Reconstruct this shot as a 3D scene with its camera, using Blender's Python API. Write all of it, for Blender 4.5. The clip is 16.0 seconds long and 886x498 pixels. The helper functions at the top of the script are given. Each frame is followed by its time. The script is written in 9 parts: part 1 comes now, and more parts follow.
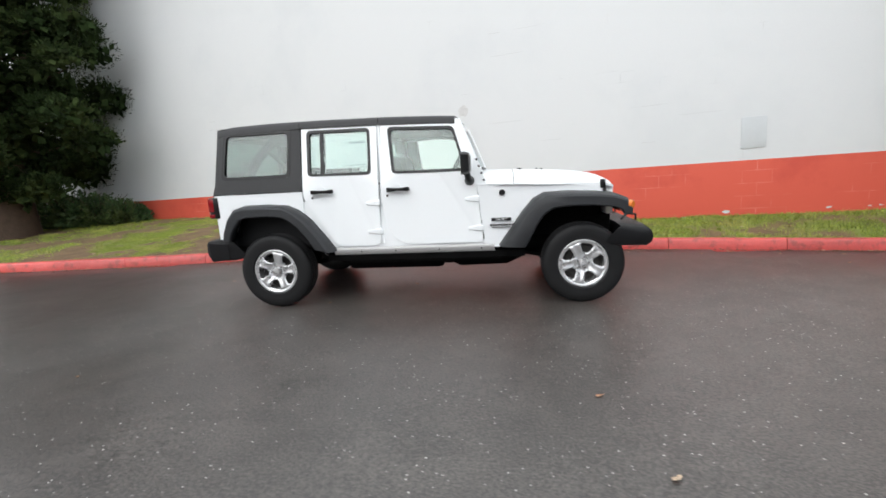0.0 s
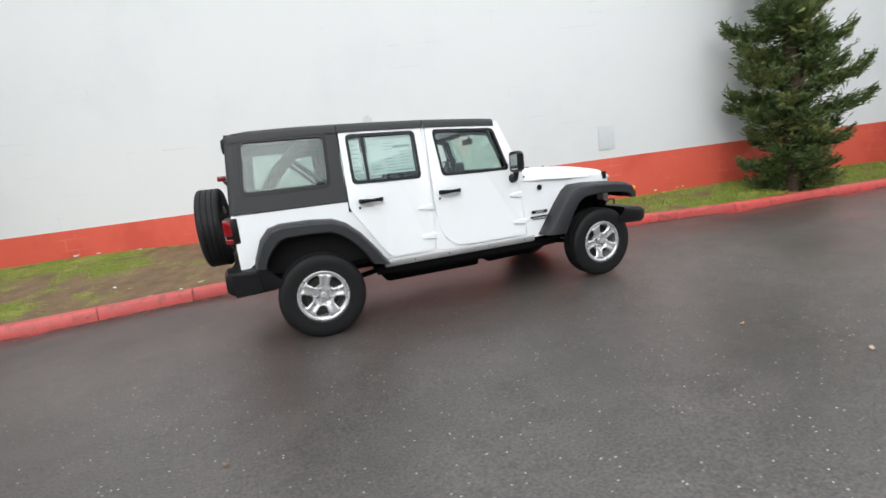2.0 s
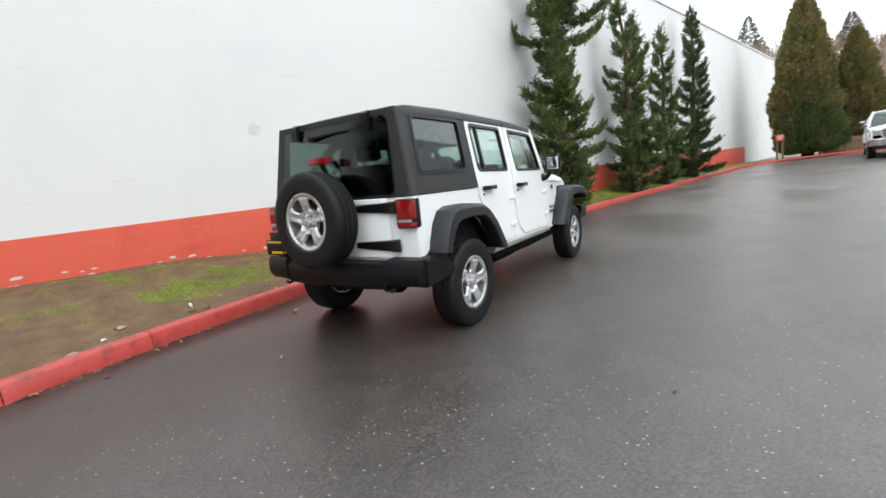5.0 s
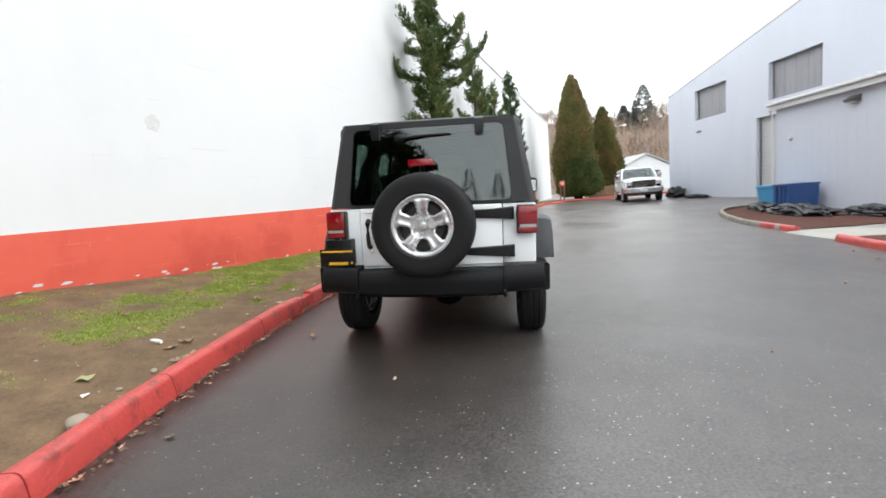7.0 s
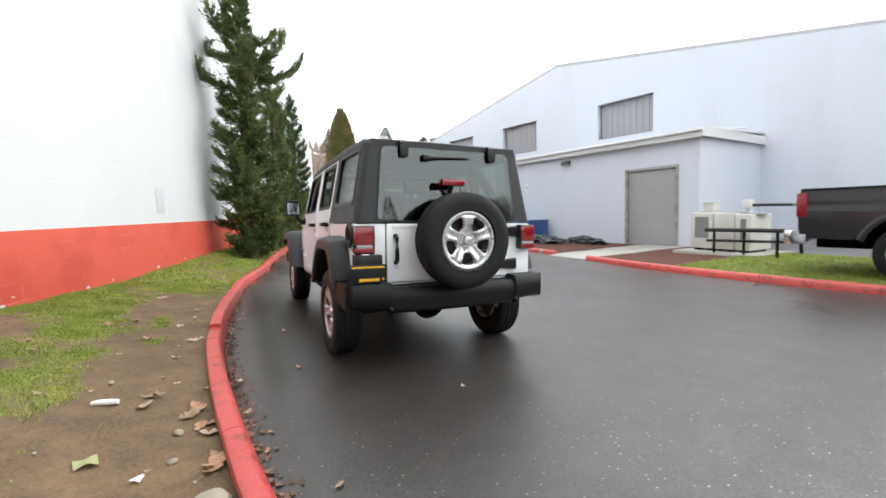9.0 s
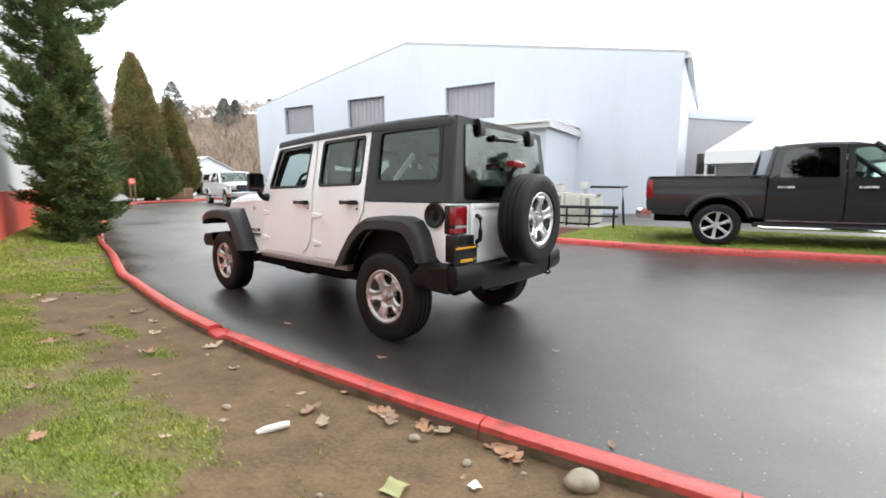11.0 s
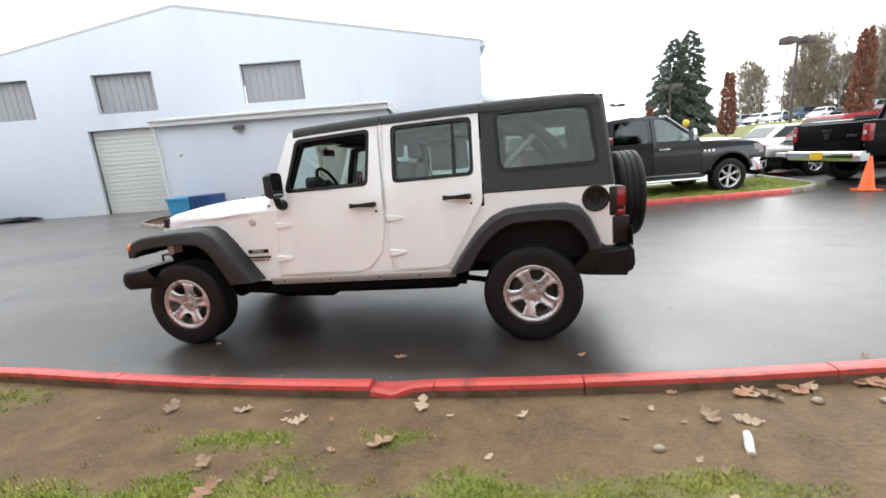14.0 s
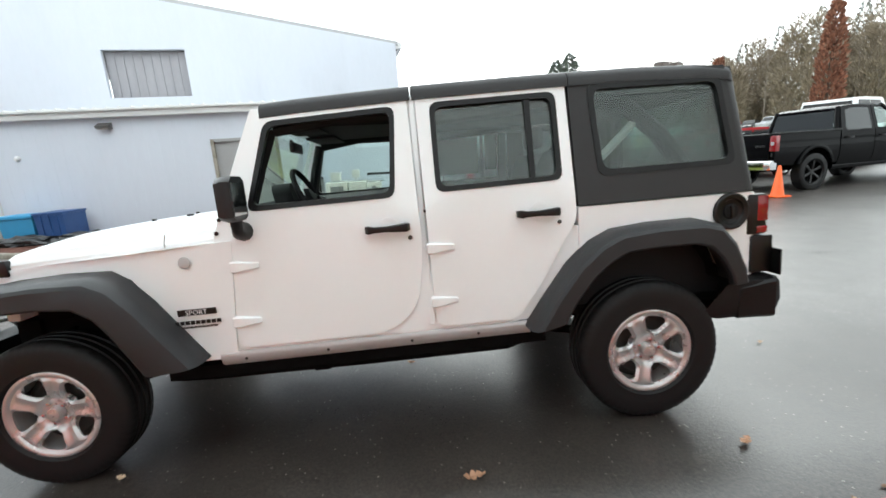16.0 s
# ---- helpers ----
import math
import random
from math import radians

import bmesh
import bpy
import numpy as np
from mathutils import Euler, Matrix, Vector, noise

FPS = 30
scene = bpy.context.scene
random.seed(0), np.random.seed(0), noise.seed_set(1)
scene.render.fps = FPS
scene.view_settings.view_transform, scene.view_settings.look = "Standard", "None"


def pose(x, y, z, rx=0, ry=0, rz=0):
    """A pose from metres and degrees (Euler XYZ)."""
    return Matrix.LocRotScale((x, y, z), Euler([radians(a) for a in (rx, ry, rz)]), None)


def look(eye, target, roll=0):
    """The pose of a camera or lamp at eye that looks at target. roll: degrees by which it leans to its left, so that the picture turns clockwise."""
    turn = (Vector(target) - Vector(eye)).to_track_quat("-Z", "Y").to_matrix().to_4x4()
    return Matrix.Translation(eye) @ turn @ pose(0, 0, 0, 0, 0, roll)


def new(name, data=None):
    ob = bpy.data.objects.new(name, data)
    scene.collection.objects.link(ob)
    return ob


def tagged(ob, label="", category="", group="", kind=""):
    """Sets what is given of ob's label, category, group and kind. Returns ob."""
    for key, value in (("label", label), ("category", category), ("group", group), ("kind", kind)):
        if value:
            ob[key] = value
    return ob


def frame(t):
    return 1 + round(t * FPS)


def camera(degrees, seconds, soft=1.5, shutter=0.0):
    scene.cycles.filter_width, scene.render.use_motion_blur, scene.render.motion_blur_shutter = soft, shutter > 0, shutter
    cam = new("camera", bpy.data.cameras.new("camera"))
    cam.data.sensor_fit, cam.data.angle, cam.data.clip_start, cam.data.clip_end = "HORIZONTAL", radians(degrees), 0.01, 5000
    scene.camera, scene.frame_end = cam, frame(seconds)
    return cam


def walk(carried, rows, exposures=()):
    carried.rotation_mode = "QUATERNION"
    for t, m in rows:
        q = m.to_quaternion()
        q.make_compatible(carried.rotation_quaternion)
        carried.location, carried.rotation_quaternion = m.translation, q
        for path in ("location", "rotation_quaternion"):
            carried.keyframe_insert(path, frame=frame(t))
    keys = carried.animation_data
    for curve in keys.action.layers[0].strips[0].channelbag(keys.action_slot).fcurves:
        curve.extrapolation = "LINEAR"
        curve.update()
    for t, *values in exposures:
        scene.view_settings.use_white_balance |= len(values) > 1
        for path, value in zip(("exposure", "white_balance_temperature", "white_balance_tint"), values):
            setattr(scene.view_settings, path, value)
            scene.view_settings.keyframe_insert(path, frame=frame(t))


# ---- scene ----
from functools import lru_cache

cam = camera(91.69, 16.0, soft=1.6, shutter=0.3)
PATH = [
    (0, (2.217, -4.787, 1.046), (1.944, -2.826, 0.763), -3.55),
    (0.5, (1.640, -4.818, 1.071), (1.543, -2.833, 0.839), -2.88),
    (1, (1.035, -4.844, 1.092), (1.245, -2.872, 0.829), -4.15),
    (1.5, (0.451, -4.716, 1.129), (0.773, -2.765, 0.825), -6.49),
    (2, (-0.147, -4.607, 1.144), (0.489, -2.735, 0.840), -7.65),
    (2.5, (-0.691, -4.375, 1.138), (0.052, -2.535, 0.898), -7.56),
    (3, (-1.251, -4.176, 1.143), (-0.272, -2.449, 0.899), -8.20),
    (5.5, (-3.303, -2.151, 1.129), (-1.564, -1.195, 0.876), -5.96),
    (6, (-3.547, -1.645, 1.152), (-1.708, -0.892, 0.930), -4.40),
    (6.5, (-3.759, -1.133, 1.167), (-1.826, -0.687, 0.917), -4.42),
    (7, (-3.813, -0.575, 1.190), (-1.847, -0.299, 0.950), -4.89),
    (7.5, (-3.900, -0.039, 1.207), (-1.920, -0.091, 0.930), -5.51),
    (8, (-3.823, 0.492, 1.216), (-1.851, 0.235, 1.003), -5.81),
    (8.5, (-3.807, 1.018, 1.230), (-1.901, 0.441, 1.050), -4.21),
    (11, (-2.519, 3.130, 1.327), (-1.256, 1.613, 1.010), -0.52),
    (11.5, (-2.096, 3.443, 1.388), (-1.025, 1.792, 1.032), -2.64),
    (12, (-1.632, 3.681, 1.441), (-0.676, 1.958, 1.093), -0.97),
    (12.5, (-1.186, 3.922, 1.475), (-0.409, 2.120, 1.089), -1.63),
    (13, (-0.720, 3.965, 1.479), (0.023, 2.149, 1.090), -2.58),
    (13.5, (-0.292, 4.005, 1.474), (0.176, 2.093, 1.119), -2.91),
    (14, (0.113, 3.936, 1.469), (0.450, 2.013, 1.033), -4.54),
    (14.5, (0.463, 3.764, 1.468), (0.655, 1.822, 1.029), -3.55),
    (15, (0.788, 3.546, 1.466), (0.794, 1.607, 0.980), -4.01),
    (15.5, (0.977, 3.178, 1.456), (0.896, 1.229, 1.016), -3.80),
    (16, (1.155, 2.797, 1.443), (1.025, 0.847, 1.020), -3.94),
]
EXPOSURES = [(0, 0.64, 6450, 9), (1.5, 0.65, 6450, 9), (3.0, 0.67, 6450, 9), (5.5, 0.72, 6450, 8), (6.0, 0.86, 6450, 8), (7.0, 0.93, 6450, 9), (8.5, 0.96, 6450, 8), (11.0, 1.14, 6450, 8), (13.0, 1.08, 6400, 8), (14.5, 1.12, 6400, 6), (15.0, 1.17, 6350, 2), (15.5, 1.17, 6350, 4), (16.0, 1.13, 6350, 3)]
walk(cam, [(t, look(eye, target, roll)) for t, eye, target, roll in PATH], EXPOSURES)

# ---------------------------------------------------------------- sky and sun (overcast winter day)
world = bpy.data.worlds.new("overcast_sky")
scene.world = world
world.use_nodes = True
wn, wl = world.node_tree.nodes, world.node_tree.links
sky = wn.new("ShaderNodeTexSky")
sky.sky_type, sky.sun_disc = "NISHITA", False
sky.sun_elevation, sky.sun_rotation = radians(32), radians(200)
sky.air_density, sky.dust_density, sky.ozone_density = 1.0, 4.0, 1.0
grey = wn.new("ShaderNodeHueSaturation")
grey.inputs["Saturation"].default_value = 0.10
cloud = wn.new("ShaderNodeMix")
cloud.data_type = "RGBA"
cloud.inputs["Factor"].default_value = 0.80
cloud.inputs["B"].default_value = (11.6, 12.0, 12.4, 1)
wl.new(sky.outputs["Color"], grey.inputs["Color"])
wl.new(grey.outputs["Color"], cloud.inputs["A"])
wl.new(cloud.outputs["Result"], wn["Background"].inputs["Color"])
wn["Background"].inputs["Strength"].default_value = 0.115
sun_data = bpy.data.lights.new("sun", "SUN")
sun_data.energy, sun_data.angle, sun_data.color = 0.25, radians(50), (1.0, 0.98, 0.95)
sun = new("sun", sun_data)
sun.matrix_world = look((0, 0, 0), (0.29, 0.80, -0.62)) 

# ---------------------------------------------------------------- materials
MATS = {}


def mat(name, base, rough=0.6, metal=0.0, vary=0.15, scale=6.0, bump=0.0, bump_scale=80.0, second=None, second_at=(0.45, 0.6), second_scale=1.2, coat=0.0,
        spec=0.5, rough_vary=0.0, stretch=(1, 1, 1), island=0.0, objrand=0.0, detail=6.0):
    """A node material: base colour varied at two scales, a second colour in patches, fine relief."""
    if name in MATS:
        return MATS[name]
    m = bpy.data.materials.new(name)
    m.use_nodes = True
    n, l = m.node_tree.nodes, m.node_tree.links
    b = n["Principled BSDF"]
    b.inputs["Roughness"].default_value, b.inputs["Metallic"].default_value = rough, metal
    b.inputs["Specular IOR Level"].default_value = spec
    b.inputs["Coat Weight"].default_value = coat
    b.inputs["Coat Roughness"].default_value = 0.06
    tc = n.new("ShaderNodeTexCoord")
    mp = n.new("ShaderNodeMapping")
    mp.inputs["Scale"].default_value = stretch
    l.new(tc.outputs["Object"], mp.inputs["Vector"])
    co = mp.outputs["Vector"]

    def nz(sc, det=detail, ro=0.6):
        q = n.new("ShaderNodeTexNoise")
        q.inputs["Scale"].default_value, q.inputs["Detail"].default_value, q.inputs["Roughness"].default_value = sc, det, ro
        l.new(co, q.inputs["Vector"])
        return q.outputs["Fac"]

    def math_node(op, a, v):
        q = n.new("ShaderNodeMath")
        q.operation = op
        l.new(a, q.inputs[0])
        if isinstance(v, (int, float)):
            q.inputs[1].default_value = v
        else:
            l.new(v, q.inputs[1])
        return q.outputs[0]

    col = None
    if second:
        ramp = n.new("ShaderNodeMapRange")
        ramp.interpolation_type = "SMOOTHSTEP"
        ramp.inputs["From Min"].default_value, ramp.inputs["From Max"].default_value = second_at
        l.new(nz(second_scale), ramp.inputs["Value"])
        mx = n.new("ShaderNodeMix")
        mx.data_type = "RGBA"
        mx.inputs["A"].default_value, mx.inputs["B"].default_value = (*base, 1), (*second, 1)
        l.new(ramp.outputs["Result"], mx.inputs["Factor"])
        col = mx.outputs["Result"]
    hsv = n.new("ShaderNodeHueSaturation")
    if col:
        l.new(col, hsv.inputs["Color"])
    else:
        hsv.inputs["Color"].default_value = (*base, 1)
    val = math_node("ADD", math_node("MULTIPLY", math_node("SUBTRACT", nz(scale), 0.5), 2.2 * vary), 1.0)
    val = math_node("ADD", val, math_node("MULTIPLY", math_node("SUBTRACT", nz(scale * 9), 0.5), 1.3 * vary))
    if island:
        g = n.new("ShaderNodeNewGeometry")
        val = math_node("ADD", val, math_node("MULTIPLY", math_node("SUBTRACT", g.outputs["Random Per Island"], 0.5), 2 * island))
    if objrand:
        g = n.new("ShaderNodeObjectInfo")
        val = math_node("ADD", val, math_node("MULTIPLY", math_node("SUBTRACT", g.outputs["Random"], 0.5), 2 * objrand))
    l.new(val, hsv.inputs["Value"])
    l.new(hsv.outputs["Color"], b.inputs["Base Color"])
    if rough_vary:
        rv = math_node("ADD", math_node("MULTIPLY", math_node("SUBTRACT", nz(scale * 0.7), 0.5), 2 * rough_vary), rough)
        l.new(rv, b.inputs["Roughness"])
    if bump:
        bp = n.new("ShaderNodeBump")
        bp.inputs["Strength"].default_value, bp.inputs["Distance"].default_value = 1.0, bump
        l.new(nz(bump_scale, 4.0), bp.inputs["Height"])
        l.new(bp.outputs["Normal"], b.inputs["Normal"])
    MATS[name] = m
    return m


def glass_mat(name, tint, rough=0.0, reflect=0.065):
    if name in MATS:
        return MATS[name]
    m = bpy.data.materials.new(name)
    m.use_nodes = True
    n, l = m.node_tree.nodes, m.node_tree.links
    out = n["Material Output"]
    n.remove(n["Principled BSDF"])
    tr, gl, mx, lw = n.new("ShaderNodeBsdfTransparent"), n.new("ShaderNodeBsdfGlossy"), n.new("ShaderNodeMixShader"), n.new("ShaderNodeLayerWeight")
    pw, sc = n.new("ShaderNodeMath"), n.new("ShaderNodeMath")
    tr.inputs["Color"].default_value = (*tint, 1)
    gl.inputs["Roughness"].default_value = rough
    gl.inputs["Color"].default_value = (0.95, 0.97, 0.97, 1)
    lw.inputs["Blend"].default_value = 0.5
    pw.operation, sc.operation = "POWER", "MULTIPLY_ADD"
    pw.inputs[1].default_value, sc.inputs[1].default_value, sc.inputs[2].default_value = 5.0, 0.88, reflect
    l.new(lw.outputs["Facing"], pw.inputs[0])
    l.new(pw.outputs[0], sc.inputs[0])
    l.new(sc.outputs[0], mx.inputs["Fac"])
    l.new(tr.outputs["BSDF"], mx.inputs[1])
    l.new(gl.outputs["BSDF"], mx.inputs[2])
    l.new(mx.outputs["Shader"], out.inputs["Surface"])
    MATS[name] = m
    return m


white_paint = mat("white_car_paint", (0.915, 0.935, 0.945), 0.30, vary=0.012, scale=3, coat=0.2, rough_vary=0.04)
dark_plastic = mat("dark_grain_plastic", (0.020, 0.021, 0.0235), 0.46, vary=0.14, scale=5, spec=0.42, bump=0.0008, bump_scale=420, rough_vary=0.08)
bumper_plastic = mat("black_bumper_plastic", (0.0065, 0.0065, 0.0075), 0.44, vary=0.14, scale=5, spec=0.24, bump=0.0006, bump_scale=420, rough_vary=0.08)
hard_top = mat("textured_hard_top", (0.025, 0.0248, 0.0262), 0.52, spec=0.42, vary=0.12, scale=4, bump=0.0008, bump_scale=420, rough_vary=0.08)
black_trim = mat("black_trim", (0.004, 0.004, 0.0045), 0.33, spec=0.4, vary=0.1, scale=8, rough_vary=0.08)
black_void = mat("underbody_black", (0.004, 0.004, 0.004), 0.9, spec=0.08, vary=0.3, scale=9, bump=0.002, bump_scale=40)
rubber = mat("tyre_rubber", (0.008, 0.008, 0.0086), 0.58, spec=0.30, vary=0.25, scale=9, bump=0.0005, bump_scale=300, rough_vary=0.1)
alloy = mat("silver_alloy", (0.60, 0.60, 0.605), 0.28, metal=0.62, vary=0.05, scale=10, rough_vary=0.06)
alloy_dark = mat("brake_steel", (0.07, 0.066, 0.062), 0.6, metal=0.3, vary=0.2, scale=12)
trim_bright = mat("bright_lettering", (0.80, 0.80, 0.80), 0.4, vary=0.03, scale=20)
sill_silver = mat("dull_silver_sill", (0.50, 0.49, 0.49), 0.42, metal=0.2, vary=0.08, scale=6)
chrome = mat("chrome", (0.72, 0.73, 0.75), 0.08, metal=1.0, vary=0.03, scale=8)
red_lens = mat("red_lens", (0.24, 0.004, 0.008), 0.15, vary=0.1, scale=30, coat=0.8)
clear_lens = mat("pale_lens", (0.38, 0.36, 0.36), 0.12, vary=0.1, scale=60, coat=0.8)
amber_lens = mat("amber_lens", (0.75, 0.20, 0.02), 0.15, vary=0.1, scale=40, coat=0.8)
car_glass = glass_mat("green_tinted_glass", (0.82, 0.89, 0.87))
quarter_glass = glass_mat("grey_tinted_glass", (0.75, 0.82, 0.79))
front_glass = glass_mat("clear_green_glass", (0.84, 0.92, 0.88))
rear_glass = glass_mat("dark_tinted_glass", (0.38, 0.46, 0.43), reflect=0.08)
dark_glass = glass_mat("privacy_glass", (0.10, 0.12, 0.12))
interior = mat("interior_charcoal", (0.008, 0.008, 0.009), 0.7, spec=0.25, vary=0.2, scale=9)


def block_wall(name, base, patch, joint, patch_scale, joint_at):
    """Painted concrete blocks: faint courses that come and go under the paint, patches, grain."""
    m = bpy.data.materials.new(name)
    m.use_nodes = True
    n, l = m.node_tree.nodes, m.node_tree.links
    b = n["Principled BSDF"]
    b.inputs["Roughness"].default_value = 0.72
    tc, sp, cb = n.new("ShaderNodeTexCoord"), n.new("ShaderNodeSeparateXYZ"), n.new("ShaderNodeCombineXYZ")
    l.new(tc.outputs["Object"], sp.inputs[0])
    l.new(sp.outputs["X"], cb.inputs["X"])
    l.new(sp.outputs["Z"], cb.inputs["Y"])
    br = n.new("ShaderNodeTexBrick")
    br.inputs["Scale"].default_value, br.inputs["Mortar Size"].default_value, br.inputs["Mortar Smooth"].default_value = 1.0, 0.006, 0.3
    br.inputs["Brick Width"].default_value, br.inputs["Row Height"].default_value = 0.406, 0.203
    l.new(cb.outputs[0], br.inputs["Vector"])

    def nz(sc, det, ro=0.6):
        q = n.new("ShaderNodeTexNoise")
        q.inputs["Scale"].default_value, q.inputs["Detail"].default_value, q.inputs["Roughness"].default_value = sc, det, ro
        l.new(tc.outputs["Object"], q.inputs["Vector"])
        return q.outputs["Fac"]

    def span(v, a, c, lo=0.0, hi=1.0):
        q = n.new("ShaderNodeMapRange")
        q.interpolation_type = "SMOOTHSTEP"
        for k, x in (("From Min", a), ("From Max", c), ("To Min", lo), ("To Max", hi)):
            q.inputs[k].default_value = x
        l.new(v, q.inputs["Value"])
        return q.outputs["Result"]

    def mix(f, a, c):
        q = n.new("ShaderNodeMix")
        q.data_type = "RGBA"
        l.new(f, q.inputs["Factor"])
        for k, v in (("A", a), ("B", c)):
            if isinstance(v, tuple):
                q.inputs[k].default_value = (*v, 1)
            else:
                l.new(v, q.inputs[k])
        return q.outputs["Result"]

    def mul(a, c):
        q = n.new("ShaderNodeMath")
        q.operation = "MULTIPLY"
        l.new(a, q.inputs[0])
        l.new(c, q.inputs[1])
        return q.outputs[0]
    shown = mul(br.outputs["Fac"], span(nz(1.3, 5.0), *joint_at))
    col = mix(span(nz(patch_scale, 7.0), 0.46, 0.66), base, patch)
    col = mix(span(nz(38.0, 4.0), 0.66, 0.80, 0.0, 0.35), col, patch)
    col = mix(shown, col, joint)
    l.new(col, b.inputs["Base Color"])
    b1, b2 = n.new("ShaderNodeBump"), n.new("ShaderNodeBump")
    b1.inputs["Strength"].default_value, b1.inputs["Distance"].default_value = 0.6, 0.003
    b2.inputs["Strength"].default_value, b2.inputs["Distance"].default_value = 0.5, 0.003
    b2.invert = True
    l.new(nz(30.0, 5.0), b1.inputs["Height"])
    l.new(shown, b2.inputs["Height"])
    l.new(b1.outputs["Normal"], b2.inputs["Normal"])
    l.new(b2.outputs["Normal"], b.inputs["Normal"])
    MATS[name] = m
    return m


wall_white = block_wall("white_block_wall", (0.715, 0.72, 0.72), (0.675, 0.685, 0.69), (0.56, 0.56, 0.555), 0.35, (0.58, 0.76))
wall_red = block_wall("red_band_paint", (0.64, 0.095, 0.055), (0.55, 0.070, 0.042), (0.70, 0.20, 0.15), 0.9, (0.50, 0.70))
kerb_red = mat("red_kerb_paint", (0.56, 0.066, 0.056), 0.40, spec=0.75, vary=0.24, scale=6, bump=0.006, bump_scale=45, second=(0.33, 0.045, 0.036), second_at=(0.52, 0.66), second_scale=8, objrand=0.12, rough_vary=0.12)
kerb_grey = mat("kerb_concrete", (0.33, 0.30, 0.26), 0.8, vary=0.2, scale=5, bump=0.004, bump_scale=45, second=(0.22, 0.2, 0.16), second_scale=4, objrand=0.1)
kerb_back = mat("soil_stained_concrete", (0.15, 0.105, 0.075), 0.9, vary=0.35, scale=6, bump=0.008, bump_scale=40, second=(0.085, 0.075, 0.035), second_at=(0.45, 0.62), second_scale=5)
concrete = mat("pale_concrete", (0.40, 0.38, 0.34), 0.75, vary=0.12, scale=3, bump=0.003, bump_scale=60, second=(0.30, 0.28, 0.25), second_scale=0.9)
mulch = mat("red_brown_mulch", (0.10, 0.035, 0.022), 0.95, vary=0.5, scale=14, bump=0.02, bump_scale=40)
metal_wall = mat("pale_blue_metal_siding", (0.60, 0.63, 0.70), 0.5, vary=0.05, scale=1.0, second=(0.545, 0.57, 0.63), second_at=(0.5, 0.75), second_scale=0.5, stretch=(1, 1, 0.3))
trim_pale = mat("pale_trim", (0.66, 0.66, 0.66), 0.5, vary=0.06, scale=3)
slat_grey = mat("grey_slats", (0.33, 0.325, 0.345), 0.6, vary=0.12, scale=4, stretch=(1, 1, 0.2))
door_grey = mat("grey_door", (0.33, 0.33, 0.33), 0.5, vary=0.05, scale=3)
roll_door = mat("roll_up_door", (0.58, 0.58, 0.57), 0.5, vary=0.05, scale=3)
roof_grey = mat("roof_grey", (0.40, 0.40, 0.41), 0.6, vary=0.08, scale=2)
bark = mat("conifer_bark", (0.085, 0.055, 0.038), 0.9, vary=0.4, scale=8, bump=0.02, bump_scale=25)
needle = mat("pine_needles", (0.090, 0.135, 0.038), 0.65, vary=0.35, scale=1.5, island=0.5, second=(0.175, 0.19, 0.055), second_at=(0.5, 0.66), second_scale=1.6)
needle_dark = mat("dark_needles", (0.045, 0.090, 0.028), 0.7, vary=0.35, scale=1.5, island=0.5, second=(0.075, 0.105, 0.03), second_scale=1.0)
cedar = mat("arborvitae_leaf", (0.165, 0.155, 0.048), 0.8, vary=0.35, scale=1.0, island=0.35, second=(0.23, 0.165, 0.062), second_at=(0.46, 0.62), second_scale=0.6)
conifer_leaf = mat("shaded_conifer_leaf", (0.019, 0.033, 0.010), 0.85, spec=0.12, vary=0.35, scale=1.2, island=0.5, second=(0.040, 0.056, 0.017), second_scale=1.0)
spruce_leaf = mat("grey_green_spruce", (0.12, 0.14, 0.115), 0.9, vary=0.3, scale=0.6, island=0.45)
cedar_green = mat("green_arborvitae_leaf", (0.085, 0.120, 0.030), 0.8, vary=0.35, scale=1.0, island=0.35, second=(0.13, 0.135, 0.045), second_at=(0.46, 0.62), second_scale=0.9)


def custom_material(name):
    m = bpy.data.materials.new(name)
    m.use_nodes = True
    return m, m.node_tree.nodes, m.node_tree.links, m.node_tree.nodes["Principled BSDF"]


def node(n, kind, **values):
    q = n.new(kind)
    for k, v in values.items():
        q.inputs[k.replace("_", " ")].default_value = v
    return q


